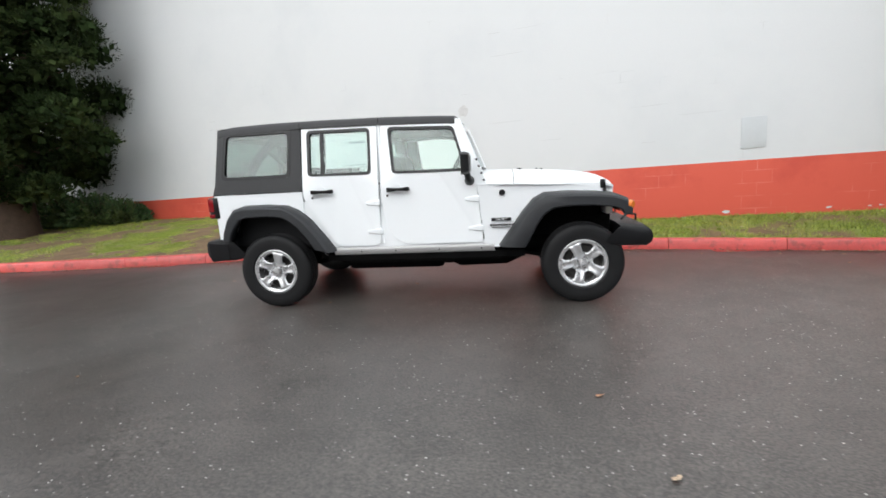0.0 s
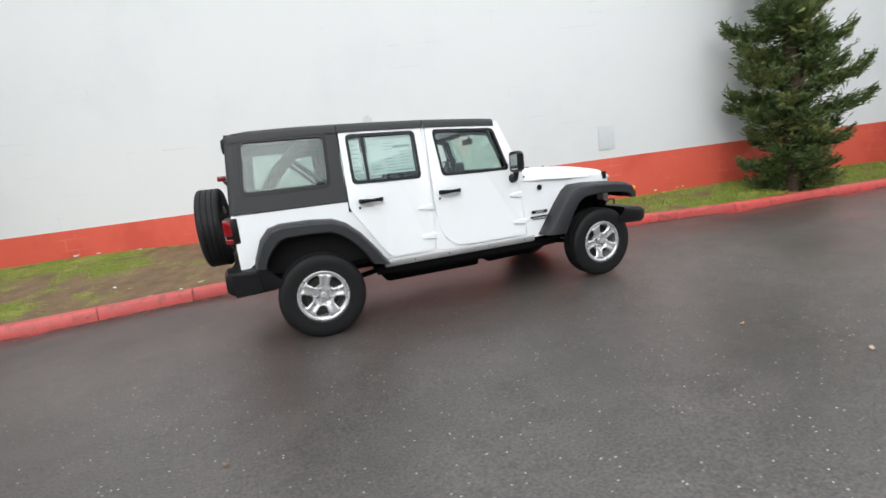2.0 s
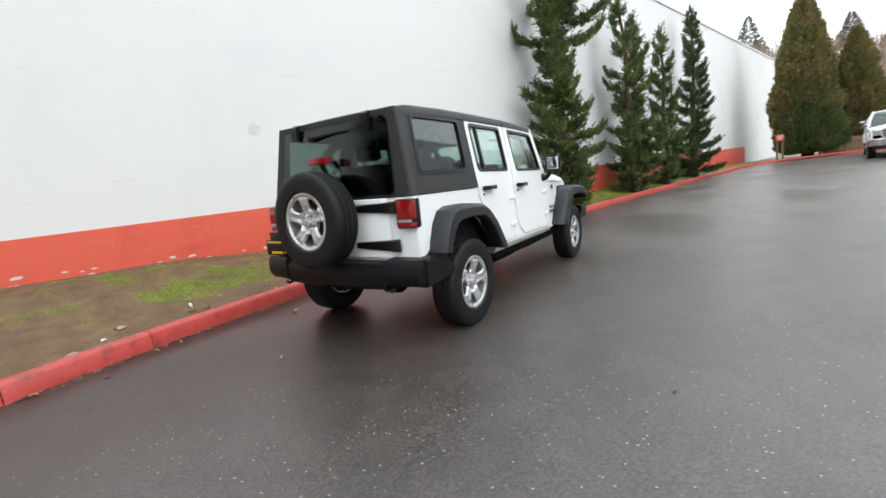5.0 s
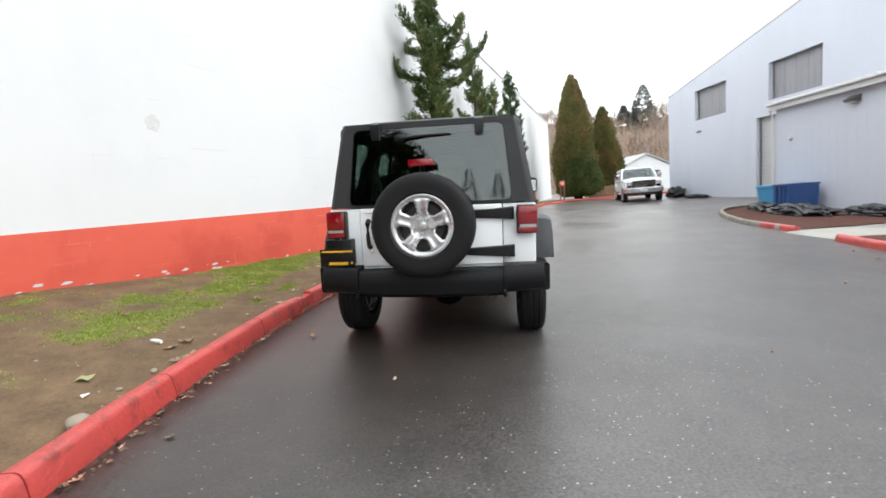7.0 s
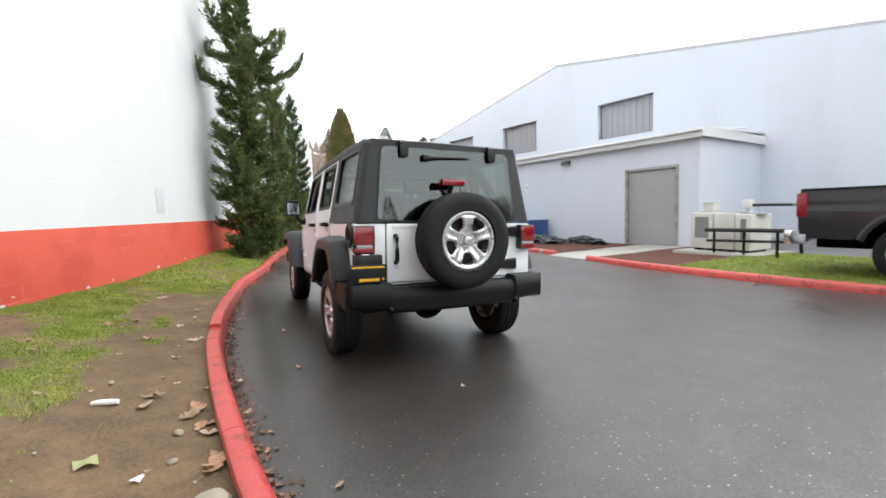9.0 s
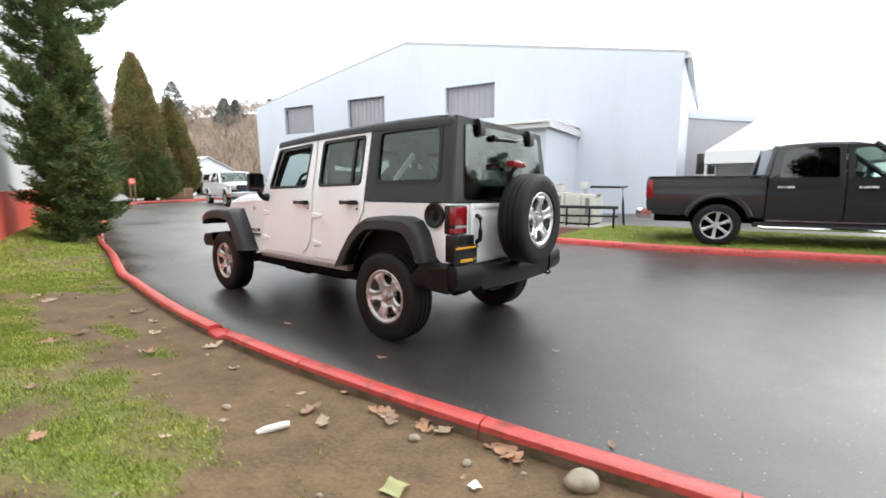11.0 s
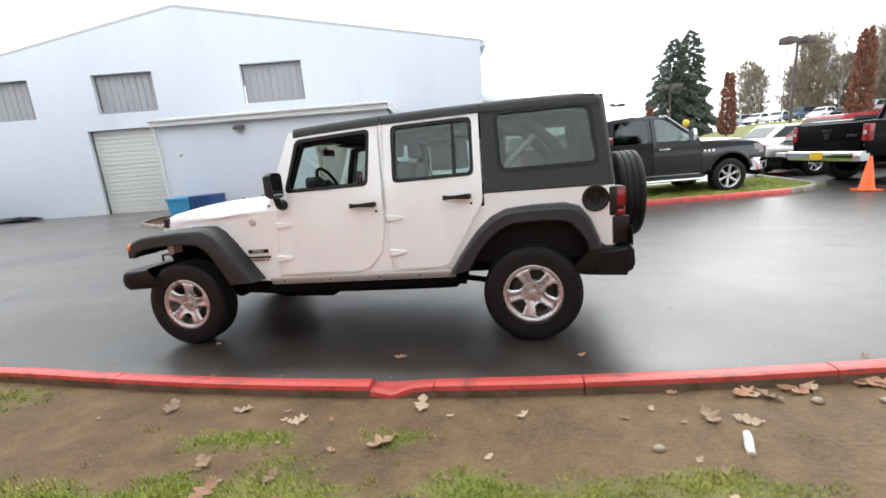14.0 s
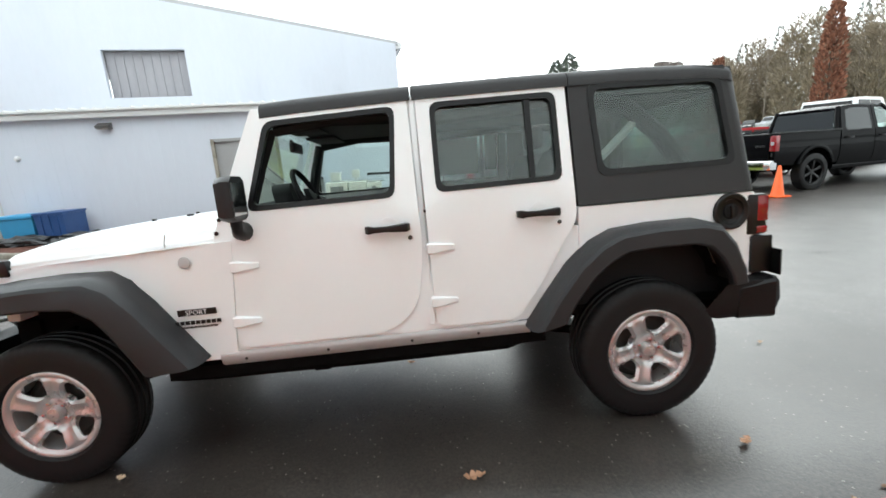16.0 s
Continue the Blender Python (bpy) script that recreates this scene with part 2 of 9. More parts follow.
def wet_asphalt():
    m, n, l, b = custom_material("wet_asphalt")
    tc = n.new("ShaderNodeTexCoord")
    co = tc.outputs["Object"]
    big = node(n, "ShaderNodeTexNoise", Scale=0.32, Detail=5.0, Roughness=0.55)
    fine = node(n, "ShaderNodeTexNoise", Scale=70.0, Detail=3.0, Roughness=0.7)
    mid = node(n, "ShaderNodeTexNoise", Scale=4.0, Detail=6.0, Roughness=0.65)
    speck = node(n, "ShaderNodeTexVoronoi", Scale=34.0, Randomness=1.0)
    for q in (big, fine, mid, speck):
        l.new(co, q.inputs["Vector"])
    stone = node(n, "ShaderNodeMapRange", From_Min=0.09, From_Max=0.19, To_Min=1.0, To_Max=0.0)
    l.new(speck.outputs["Distance"], stone.inputs["Value"])
    sep = n.new("ShaderNodeSeparateColor")
    l.new(speck.outputs["Color"], sep.inputs["Color"])
    pick = node(n, "ShaderNodeMapRange", From_Min=0.72, From_Max=0.84)
    l.new(sep.outputs["Red"], pick.inputs["Value"])
    both = n.new("ShaderNodeMath")
    both.operation = "MULTIPLY"
    l.new(stone.outputs["Result"], both.inputs[0])
    l.new(pick.outputs["Result"], both.inputs[1])
    base = n.new("ShaderNodeValToRGB")
    base.color_ramp.elements[0].position, base.color_ramp.elements[0].color = 0.40, (0.028, 0.0245, 0.0225, 1)
    base.color_ramp.elements[1].position, base.color_ramp.elements[1].color = 0.62, (0.128, 0.112, 0.101, 1)
    mix1 = n.new("ShaderNodeMix")
    mix1.data_type = "FLOAT"
    mix1.inputs["Factor"].default_value = 0.78
    l.new(mid.outputs["Fac"], mix1.inputs["A"])
    l.new(fine.outputs["Fac"], mix1.inputs["B"])
    l.new(mix1.outputs["Result"], base.inputs["Fac"])
    mix2 = n.new("ShaderNodeMix")
    mix2.data_type = "RGBA"
    mix2.inputs["B"].default_value = (0.72, 0.70, 0.66, 1)
    l.new(base.outputs["Color"], mix2.inputs["A"])
    l.new(both.outputs[0], mix2.inputs["Factor"])
    # gutter damp and the car's shade painted in towards the northern kerb, wandering edge
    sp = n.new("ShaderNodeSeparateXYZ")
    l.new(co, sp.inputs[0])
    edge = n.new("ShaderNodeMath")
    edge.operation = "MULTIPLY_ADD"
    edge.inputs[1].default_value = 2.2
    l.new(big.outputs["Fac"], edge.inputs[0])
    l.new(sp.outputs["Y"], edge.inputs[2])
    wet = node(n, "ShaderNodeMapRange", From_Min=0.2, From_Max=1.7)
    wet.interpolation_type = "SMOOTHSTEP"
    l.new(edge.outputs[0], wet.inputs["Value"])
    damp_shade = n.new("ShaderNodeMix")
    damp_shade.data_type, damp_shade.blend_type = "RGBA", "MULTIPLY"
    damp_shade.inputs["B"].default_value = (0.58, 0.55, 0.52, 1)
    l.new(mix2.outputs["Result"], damp_shade.inputs["A"])
    l.new(wet.outputs["Result"], damp_shade.inputs["Factor"])
    # sky sheen put into the colour: the road grows paler further up the slope
    rise = n.new("ShaderNodeMath")
    rise.operation = "MULTIPLY_ADD"
    rise.inputs[1].default_value = 9.0
    l.new(big.outputs["Fac"], rise.inputs[0])
    l.new(sp.outputs["X"], rise.inputs[2])
    lighter = node(n, "ShaderNodeMapRange", From_Min=3.5, From_Max=19.0, To_Min=0.78, To_Max=1.8)
    lighter.interpolation_type = "SMOOTHSTEP"
    l.new(rise.outputs[0], lighter.inputs["Value"])
    pale = n.new("ShaderNodeHueSaturation")
    l.new(lighter.outputs["Result"], pale.inputs["Value"])
    l.new(damp_shade.outputs["Result"], pale.inputs["Color"])
    l.new(pale.outputs["Color"], b.inputs["Base Color"])
    ro = node(n, "ShaderNodeMapRange", From_Min=0.35, From_Max=0.68, To_Min=0.18, To_Max=0.38)
    l.new(big.outputs["Fac"], ro.inputs["Value"])
    ro2 = n.new("ShaderNodeMath")
    ro2.operation = "MULTIPLY_ADD"
    ro2.inputs[1].default_value = 0.22
    l.new(fine.outputs["Fac"], ro2.inputs[0])
    l.new(ro.outputs["Result"], ro2.inputs[2])
    l.new(ro2.outputs[0], b.inputs["Roughness"])
    b.inputs["Specular IOR Level"].default_value = 0.95
    bp = node(n, "ShaderNodeBump", Strength=0.55, Distance=0.004)
    l.new(fine.outputs["Fac"], bp.inputs["Height"])
    bp2 = node(n, "ShaderNodeBump", Strength=0.8, Distance=0.003)
    l.new(both.outputs[0], bp2.inputs["Height"])
    l.new(bp.outputs["Normal"], bp2.inputs["Normal"])
    l.new(bp2.outputs["Normal"], b.inputs["Normal"])
    return m


def verge_soil():
    """Bare soil and moss by the stored share of turf at each place."""
    m, n, l, b = custom_material("soil_and_turf")
    at = n.new("ShaderNodeAttribute")
    at.attribute_name = "turf"
    tc = n.new("ShaderNodeTexCoord")
    co = tc.outputs["Object"]
    a = node(n, "ShaderNodeTexNoise", Scale=3.5, Detail=8.0, Roughness=0.7)
    f = node(n, "ShaderNodeTexNoise", Scale=55.0, Detail=4.0, Roughness=0.7)
    for q in (a, f):
        l.new(co, q.inputs["Vector"])
    soil = n.new("ShaderNodeValToRGB")
    soil.color_ramp.elements[0].position, soil.color_ramp.elements[0].color = 0.32, (0.062, 0.037, 0.021, 1)
    soil.color_ramp.elements[1].position, soil.color_ramp.elements[1].color = 0.70, (0.255, 0.164, 0.082, 1)
    turf = n.new("ShaderNodeValToRGB")
    turf.color_ramp.elements[0].position, turf.color_ramp.elements[0].color = 0.3, (0.080, 0.115, 0.016, 1)
    turf.color_ramp.elements[1].position, turf.color_ramp.elements[1].color = 0.75, (0.26, 0.285, 0.058, 1)
    mx = n.new("ShaderNodeMix")
    mx.data_type = "FLOAT"
    mx.inputs["Factor"].default_value = 0.4
    l.new(a.outputs["Fac"], mx.inputs["A"])
    l.new(f.outputs["Fac"], mx.inputs["B"])
    l.new(mx.outputs["Result"], soil.inputs["Fac"])
    l.new(mx.outputs["Result"], turf.inputs["Fac"])
    s = n.new("ShaderNodeMath")
    s.operation = "MULTIPLY_ADD"
    s.inputs[1].default_value = 0.7
    l.new(f.outputs["Fac"], s.inputs[0])
    l.new(at.outputs["Fac"], s.inputs[2])
    r = node(n, "ShaderNodeMapRange", From_Min=0.72, From_Max=1.20)
    l.new(s.outputs[0], r.inputs["Value"])
    c = n.new("ShaderNodeMix")
    c.data_type = "RGBA"
    l.new(soil.outputs["Color"], c.inputs["A"])
    l.new(turf.outputs["Color"], c.inputs["B"])
    l.new(r.outputs["Result"], c.inputs["Factor"])
    l.new(c.outputs["Result"], b.inputs["Base Color"])
    b.inputs["Roughness"].default_value = 0.85
    bp = node(n, "ShaderNodeBump", Strength=0.9, Distance=0.02)
    l.new(mx.outputs["Result"], bp.inputs["Height"])
    l.new(bp.outputs["Normal"], b.inputs["Normal"])
    return m


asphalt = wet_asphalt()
soil = verge_soil()


# ---------------------------------------------------------------- mesh helpers
def mesh_object(name, bm, material, parent=None, label="", smooth=30, matrix=None):
    me = bpy.data.meshes.new(name)
    bmesh.ops.recalc_face_normals(bm, faces=bm.faces)
    bm.to_mesh(me)
    bm.free()
    for m in (material if isinstance(material, (list, tuple)) else (material,)):
        me.materials.append(m)
    if smooth:
        me.polygons.foreach_set("use_smooth", [True] * len(me.polygons))
        me.set_sharp_from_angle(angle=radians(smooth))
    ob = new(name, me)
    if parent:
        ob.parent = parent
    if matrix is not None:
        ob.matrix_basis = matrix
    if label:
        tagged(ob, label)
    return ob


def part(name, bm, material, parent, label="", smooth=30, matrix=None):
    return mesh_object(name, bm, material, parent, label, smooth, matrix)


def thing(name, label, category, matrix=None, group="", kind=""):
    e = new(name)
    e.empty_display_size = 0.2
    if matrix is not None:
        e.matrix_basis = matrix
    return tagged(e, label, category, group, kind)


def mesh_from(name, verts, faces, material, parent=None, label="", smooth=0):
    me = bpy.data.meshes.new(name)
    me.from_pydata(verts, [], faces)
    for m in (material if isinstance(material, (list, tuple)) else (material,)):
        me.materials.append(m)
    if smooth:
        me.polygons.foreach_set("use_smooth", [True] * len(me.polygons))
        me.set_sharp_from_angle(angle=radians(smooth))
    ob = new(name, me)
    if parent:
        ob.parent = parent
    if label:
        tagged(ob, label)
    return ob


def bevelled(bm, edges, w, seg=2):
    if w > 0:
        bmesh.ops.bevel(bm, geom=list(edges), offset=w, segments=seg, profile=0.6, affect="EDGES", clamp_overlap=True)


def box(x0, x1, y0, y1, z0, z1, bevel=0.0, bm=None, seg=2, m=None):
    own = bmesh.new()
    bmesh.ops.create_cube(own, size=1.0, matrix=Matrix.LocRotScale(((x0 + x1) / 2, (y0 + y1) / 2, (z0 + z1) / 2), None, (abs(x1 - x0), abs(y1 - y0), abs(z1 - z0))))
    bevelled(own, own.edges, bevel, seg)
    if m is not None:
        own.transform(m)
    return join(bm, own)


def join(bm, own):
    if bm is None:
        return own
    tmp = bpy.data.meshes.new("tmp")
    own.to_mesh(tmp)
    own.free()
    bm.from_mesh(tmp)
    bpy.data.meshes.remove(tmp)
    return bm


def ring_faces(bm, a, b, closed=True):
    k = len(a)
    for i in range(k if closed else k - 1):
        j = (i + 1) % k
        q = [a[i], a[j], b[j], b[i]]
        if len(set(q)) == 4:
            try:
                bm.faces.new(q)
            except ValueError:
                pass


def loft(rings, caps=(True, True), closed=True, bm=None):
    """A skin over rings of equal count."""
    bm = bm or bmesh.new()
    vs = [[bm.verts.new(p) for p in r] for r in rings]
    for a, b in zip(vs, vs[1:]):
        ring_faces(bm, a, b, closed)
    if caps[0]:
        bm.faces.new(vs[0])
    if caps[1]:
        bm.faces.new(vs[-1][::-1])
    return bm


def lathe(profile, seg=32, m=None, bm=None, closed_profile=False):
    """Turns (radius, height) round z."""
    own = bmesh.new()
    rings = []
    for r, h in profile:
        if r < 1e-6:
            rings.append([own.verts.new((0, 0, h))])
        else:
            rings.append([own.verts.new((r * math.cos(2 * math.pi * i / seg), r * math.sin(2 * math.pi * i / seg), h)) for i in range(seg)])
    if closed_profile:
        rings.append(rings[0])
    for a, b in zip(rings, rings[1:]):
        if len(a) == 1 and len(b) == 1:
            continue
        for i in range(seg):
            j = (i + 1) % seg
            if len(a) == 1:
                own.faces.new([a[0], b[j], b[i]])
            elif len(b) == 1:
                own.faces.new([a[i], a[j], b[0]])
            else:
                own.faces.new([a[i], a[j], b[j], b[i]])
    if m is not None:
        own.transform(m)
    return join(bm, own)


def tube(points, radius, seg=8, bm=None, caps=True):
    """A round bar along points; radius a number or one per point."""
    pts = [Vector(p) for p in points]
    rs = radius if isinstance(radius, (list, tuple)) else [radius] * len(pts)
    rings = []
    up = Vector((0, 0, 1))
    for i, p in enumerate(pts):
        d = (pts[min(i + 1, len(pts) - 1)] - pts[max(i - 1, 0)]).normalized()
        ref = up if abs(d.z) < 0.95 else Vector((1, 0, 0))
        a = d.cross(ref).normalized()
        b = a.cross(d)
        rings.append([p + (a * math.cos(2 * math.pi * k / seg) + b * math.sin(2 * math.pi * k / seg)) * rs[i] for k in range(seg)])
    return loft(rings, (caps, caps), True, bm)


def prism(poly, axis, a, b, bevel=0.0, bm=None, seg=2):
    """A plate: polygon in the plane across axis, from a to b along it."""
    own = bmesh.new()

    def at(p, h):
        return {"x": (h, p[0], p[1]), "y": (p[0], h, p[1]), "z": (p[0], p[1], h)}[axis]
    lo = [own.verts.new(at(p, a)) for p in poly]
    hi = [own.verts.new(at(p, b)) for p in poly]
    own.faces.new(lo)
    own.faces.new(hi[::-1])
    ring_faces(own, lo, hi)
    bevelled(own, own.edges, bevel, seg)
    return join(bm, own)


def rounded(poly, r, n=4):
    """The polygon with its corners rounded; r one number or one per corner."""
    out, k = [], len(poly)
    for i in range(k):
        p, a, b = Vector(poly[i]), Vector(poly[i - 1]), Vector(poly[(i + 1) % k])
        q = r[i] if isinstance(r, (list, tuple)) else r
        q = min(q, (a - p).length * 0.48, (b - p).length * 0.48)
        if q < 1e-4:
            out.append(p)
            continue
        s, e = p + (a - p).normalized() * q, p + (b - p).normalized() * q
        for j in range(n + 1):
            t = j / n
            out.append(s * (1 - t) ** 2 + p * 2 * t * (1 - t) + e * t * t)
    return out


def smoothstep(a, b, x):
    t = min(1.0, max(0.0, (x - a) / (b - a)))
    return t * t * (3 - 2 * t)


def polyline_at(pts, x):
    """The value of a broken line at x, smoothed by its knots."""
    if x <= pts[0][0]:
        return pts[0][1]
    for (a, u), (b, v) in zip(pts, pts[1:]):
        if x <= b:
            return u + (v - u) * (x - a) / (b - a)
    return pts[-1][1]


# ---------------------------------------------------------------- lie of the land
def road_z(x, y):
    xx = min(26.0, max(-30.0, x))
    sx = -0.012 * xx if xx < 8 else -0.096 + 0.008 * (xx - 8)
    k = 1 - min(1.0, max(0.0, (x - 5) / 15))
    yy = max(-12.0, min(3.0, y))
    v = 0.042 * max(yy, -2.5) - 0.006 * (min(yy, -2.5) + 2.5) + 0.02 * math.exp(-((y + 2.5) / 1.0) ** 2)
    return sx + v * k


KERB = [(-16, 0.90), (-9, 0.99), (-6.0, 1.08), (-4.0, 1.22), (-2.45, 1.405), (-1.7, 1.520), (-0.7, 1.640), (0.6, 1.725), (2.0, 1.70), (3.6, 1.56), (4.5, 1.48),
        (7.1, 1.00), (9.3, 0.68), (12.0, 0.12), (14.4, -0.40), (22.4, -2.50), (25.0, -3.20), (27.2, -4.10), (28.4, -5.3), (29.3, -8.2), (30.0, -13.0)]
WALL_A, WALL_SLOPE = 4.322, -0.2372
WALL_END = 33.6
WALL_FOOT = [(-30, 0.64), (-9, 0.64), (-3.7, 0.66), (-1.0, 0.60), (0.0, 0.57), (1.5, 0.44), (2.0, 0.39), (4.7, 0.28), (9.0, 0.33), (20, 0.25), (34, 0.10)]


def wall_y(x):
    return WALL_A + WALL_SLOPE * x


def spline(pts, step):
    """Points along a smooth curve through the knots."""
    out = []
    p = [Vector((*q, 0)) for q in pts]
    for i in range(len(p) - 1):
        a, b, c, d = p[max(i - 1, 0)], p[i], p[i + 1], p[min(i + 2, len(p) - 1)]
        n = max(2, int((c - b).length / step))
        for k in range(n):
            t = k / n
            out.append(0.5 * ((2 * b) + (c - a) * t + (2 * a - 5 * b + 4 * c - d) * t * t + (3 * b - a - 3 * c + d) * t ** 3))
    out.append(p[-1])
    return out


KERB_LINE = spline(KERB, 0.12)
KERB_XY = [(p.x, p.y) for p in KERB_LINE]


def kerb_y(x):
    return polyline_at(KERB_XY, x) if x < 28.3 else -5.3 - (x - 28.3) * 3


# green patches of the worn verge: place, extent, strength
TURF_SPOTS = ((2.3, 2.85, 0.75, 0.42, 0.60), (1.15, 2.80, 0.50, 0.26, 0.58), (0.15, 2.62, 0.42, 0.13, 0.46), (-1.05, 2.18, 0.24, 0.13, 0.62), (-1.84, 1.60, 0.13, 0.07, 0.75),
              (1.75, 2.36, 0.42, 0.12, 0.38), (-0.80, 2.78, 0.35, 0.20, 0.45), (-0.05, 3.15, 0.60, 0.20, 0.34), (-1.9, 2.4, 0.5, 0.2, 0.40), (3.3, 2.1, 0.5, 0.35, 0.5), (2.3, 2.22, 0.6, 0.10, 0.55), (1.35, 2.24, 0.5, 0.09, 0.50), (-1.14, 2.09, 0.20, 0.12, 0.45), (-0.35, 2.85, 0.50, 0.20, 0.45), (-0.55, 2.50, 0.35, 0.10, 0.40))


def turf_share(x, y):
    """How grassy the verge is."""
    v = noise.fractal(Vector((x * 0.55, y * 0.8, 3.1)), 0.7, 2.0, 4) * 0.55 + noise.noise(Vector((x * 2.9, y * 2.9, 8.0))) * 0.42
    worn = smoothstep(-3.2, -2.2, x) * (1 - smoothstep(2.6, 3.4, x))
    s = 0.47 + v * 1.3
    spots = sum(k * math.exp(-((x - px) / rx) ** 2 - ((y - py) / ry) ** 2) for px, py, rx, ry, k in TURF_SPOTS)
    s = s * (1 - worn) + worn * (0.20 + 1.05 * v + 0.80 * spots)
    d = y - kerb_y(x)
    w = wall_y(x) - y
    s += 0.38 * smoothstep(2.0, 4.5, x) + 0.10 * smoothstep(-3.5, -6, x)
    s -= 0.34 * (1 - smoothstep(0.25, 1.2, d)) * (1 - smoothstep(2.5, 5.0, x))
    s += 0.30 * (1 - smoothstep(0.1, 0.9, w))
    return max(0.0, min(1.0, s))


def verge_z(x, y):
    ky, wy = kerb_y(x), wall_y(x)
    a = road_z(x, ky) + 0.068
    b = polyline_at(WALL_FOOT, x)
    t = min(1.2, max(0.0, (y - ky) / max(0.5, wy - ky)))
    t2 = t * t * (3 - 2 * t) if t < 1 else 1.0
    return a + (b - a) * (0.35 * t + 0.65 * t2) + 0.018 * noise.noise(Vector((x * 1.7, y * 1.7, 0))) * min(1, t * 6)


# ---------------------------------------------------------------- ground, kerbs, verge
def axis_steps(lo, hi, fine_lo, fine_hi, fine, grow=1.25):
    xs = list(np.arange(fine_lo, fine_hi + 1e-6, fine))
    s, x = fine, fine_hi
    while x < hi:
        s *= grow
        x = min(hi, x + s)
        xs.append(x)
    s, x = fine, fine_lo
    while x > lo:
        s *= grow
        x = max(lo, x - s)
        xs.insert(0, x)
    return xs


def build_road():
    xs, ys = axis_steps(-900, 900, -12, 36, 0.5), axis_steps(-900, 900, -14, 6, 0.4)
    verts = [(x, y, road_z(x, y) - (0.35 if y > kerb_y(x) + 0.25 and x < 30 else 0.0)) for y in ys for x in xs]
    w = len(xs)
    faces = [(j * w + i, j * w + i + 1, (j + 1) * w + i + 1, (j + 1) * w + i) for j in range(len(ys) - 1) for i in range(w - 1)]
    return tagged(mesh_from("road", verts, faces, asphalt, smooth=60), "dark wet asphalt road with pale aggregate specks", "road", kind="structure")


def sheet(name, rows, material, label, category, smooth=60):
    """A sheet from rows of points of equal count."""
    w = len(rows[0])
    verts = [p for r in rows for p in r]
    faces = [(j * w + i, j * w + i + 1, (j + 1) * w + i + 1, (j + 1) * w + i) for j in range(len(rows) - 1) for i in range(w - 1)]
    return tagged(mesh_from(name, verts, faces, material, smooth=smooth), label, category, kind="structure")


def build_verge():
    xs = list(np.arange(-16, -4, 0.16)) + list(np.arange(-4, 5, 0.07)) + list(np.arange(5, 12, 0.12)) + list(np.arange(12, 33.7, 0.4))
    rows, share = [], []
    for x in xs:
        ky, wy = kerb_y(x), wall_y(x)
        n = 44
        row = []
        for k in range(n + 1):
            y = ky + 0.085 + (wy + 0.15 - ky - 0.085) * k / n
            row.append((x, y, verge_z(x, y)))
            share.append(turf_share(x, y))
        rows.append(row)
    ob = sheet("verge", rows, soil, "verge of bare brown soil with patches of green moss and turf", "verge")
    attr = ob.data.attributes.new("turf", "FLOAT", "POINT")
    attr.data.foreach_set("value", share)
    return ob


def kerb_piece(line, i0, i1, gap, top, material, parent, name="kerb_stone", crumble=0.0):
    """One length of kerb between two indices of its line; the road lies to the right of it."""
    pts = line[i0:i1 + 1]
    prof = [(-0.028, -0.12), (-0.022, 0.03), (-0.012, top - 0.035), (0.002, top - 0.010), (0.022, top), (0.078, top), (0.094, top - 0.006), (0.101, top - 0.03), (0.106, -0.12)]
    rings = []
    for k, p in enumerate(pts):
        a, b = line[max(i0 + k - 1, 0)], line[min(i0 + k + 1, len(line) - 1)]
        d = (b - a).normalized()
        n = Vector((-d.y, d.x, 0))
        q = Vector(p)
        if k == 0:
            q += d * gap
        if k == len(pts) - 1:
            q -= d * gap
        z = road_z(q.x, q.y)
        chip = 0.012 * noise.noise(Vector((q.x * 2.3, q.y * 2.3, 5.0)))
        bite = crumble * max(0.0, noise.noise(Vector((q.x * 4.0, 1.0, 9.0))) + 0.25) if crumble else 0.0
        rings.append([q + n * (u + (chip * 0.5 if h > 0 else 0)) + Vector((0, 0, z + h - ((bite if 0.0 < u < 0.15 else 0) if h > 0.04 else 0) + (chip * 0.35 if h > 0.04 else 0))) for u, h in prof])
    bm = loft(rings, (True, True), False)
    bm.faces.ensure_lookup_table()
    n = len(prof) - 1
    for k, f in enumerate(bm.faces):
        if k < n * (len(rings) - 1) and k % n == n - 1:
            f.material_index = 1
    return part(name, bm, (material, kerb_back), parent, smooth=40)


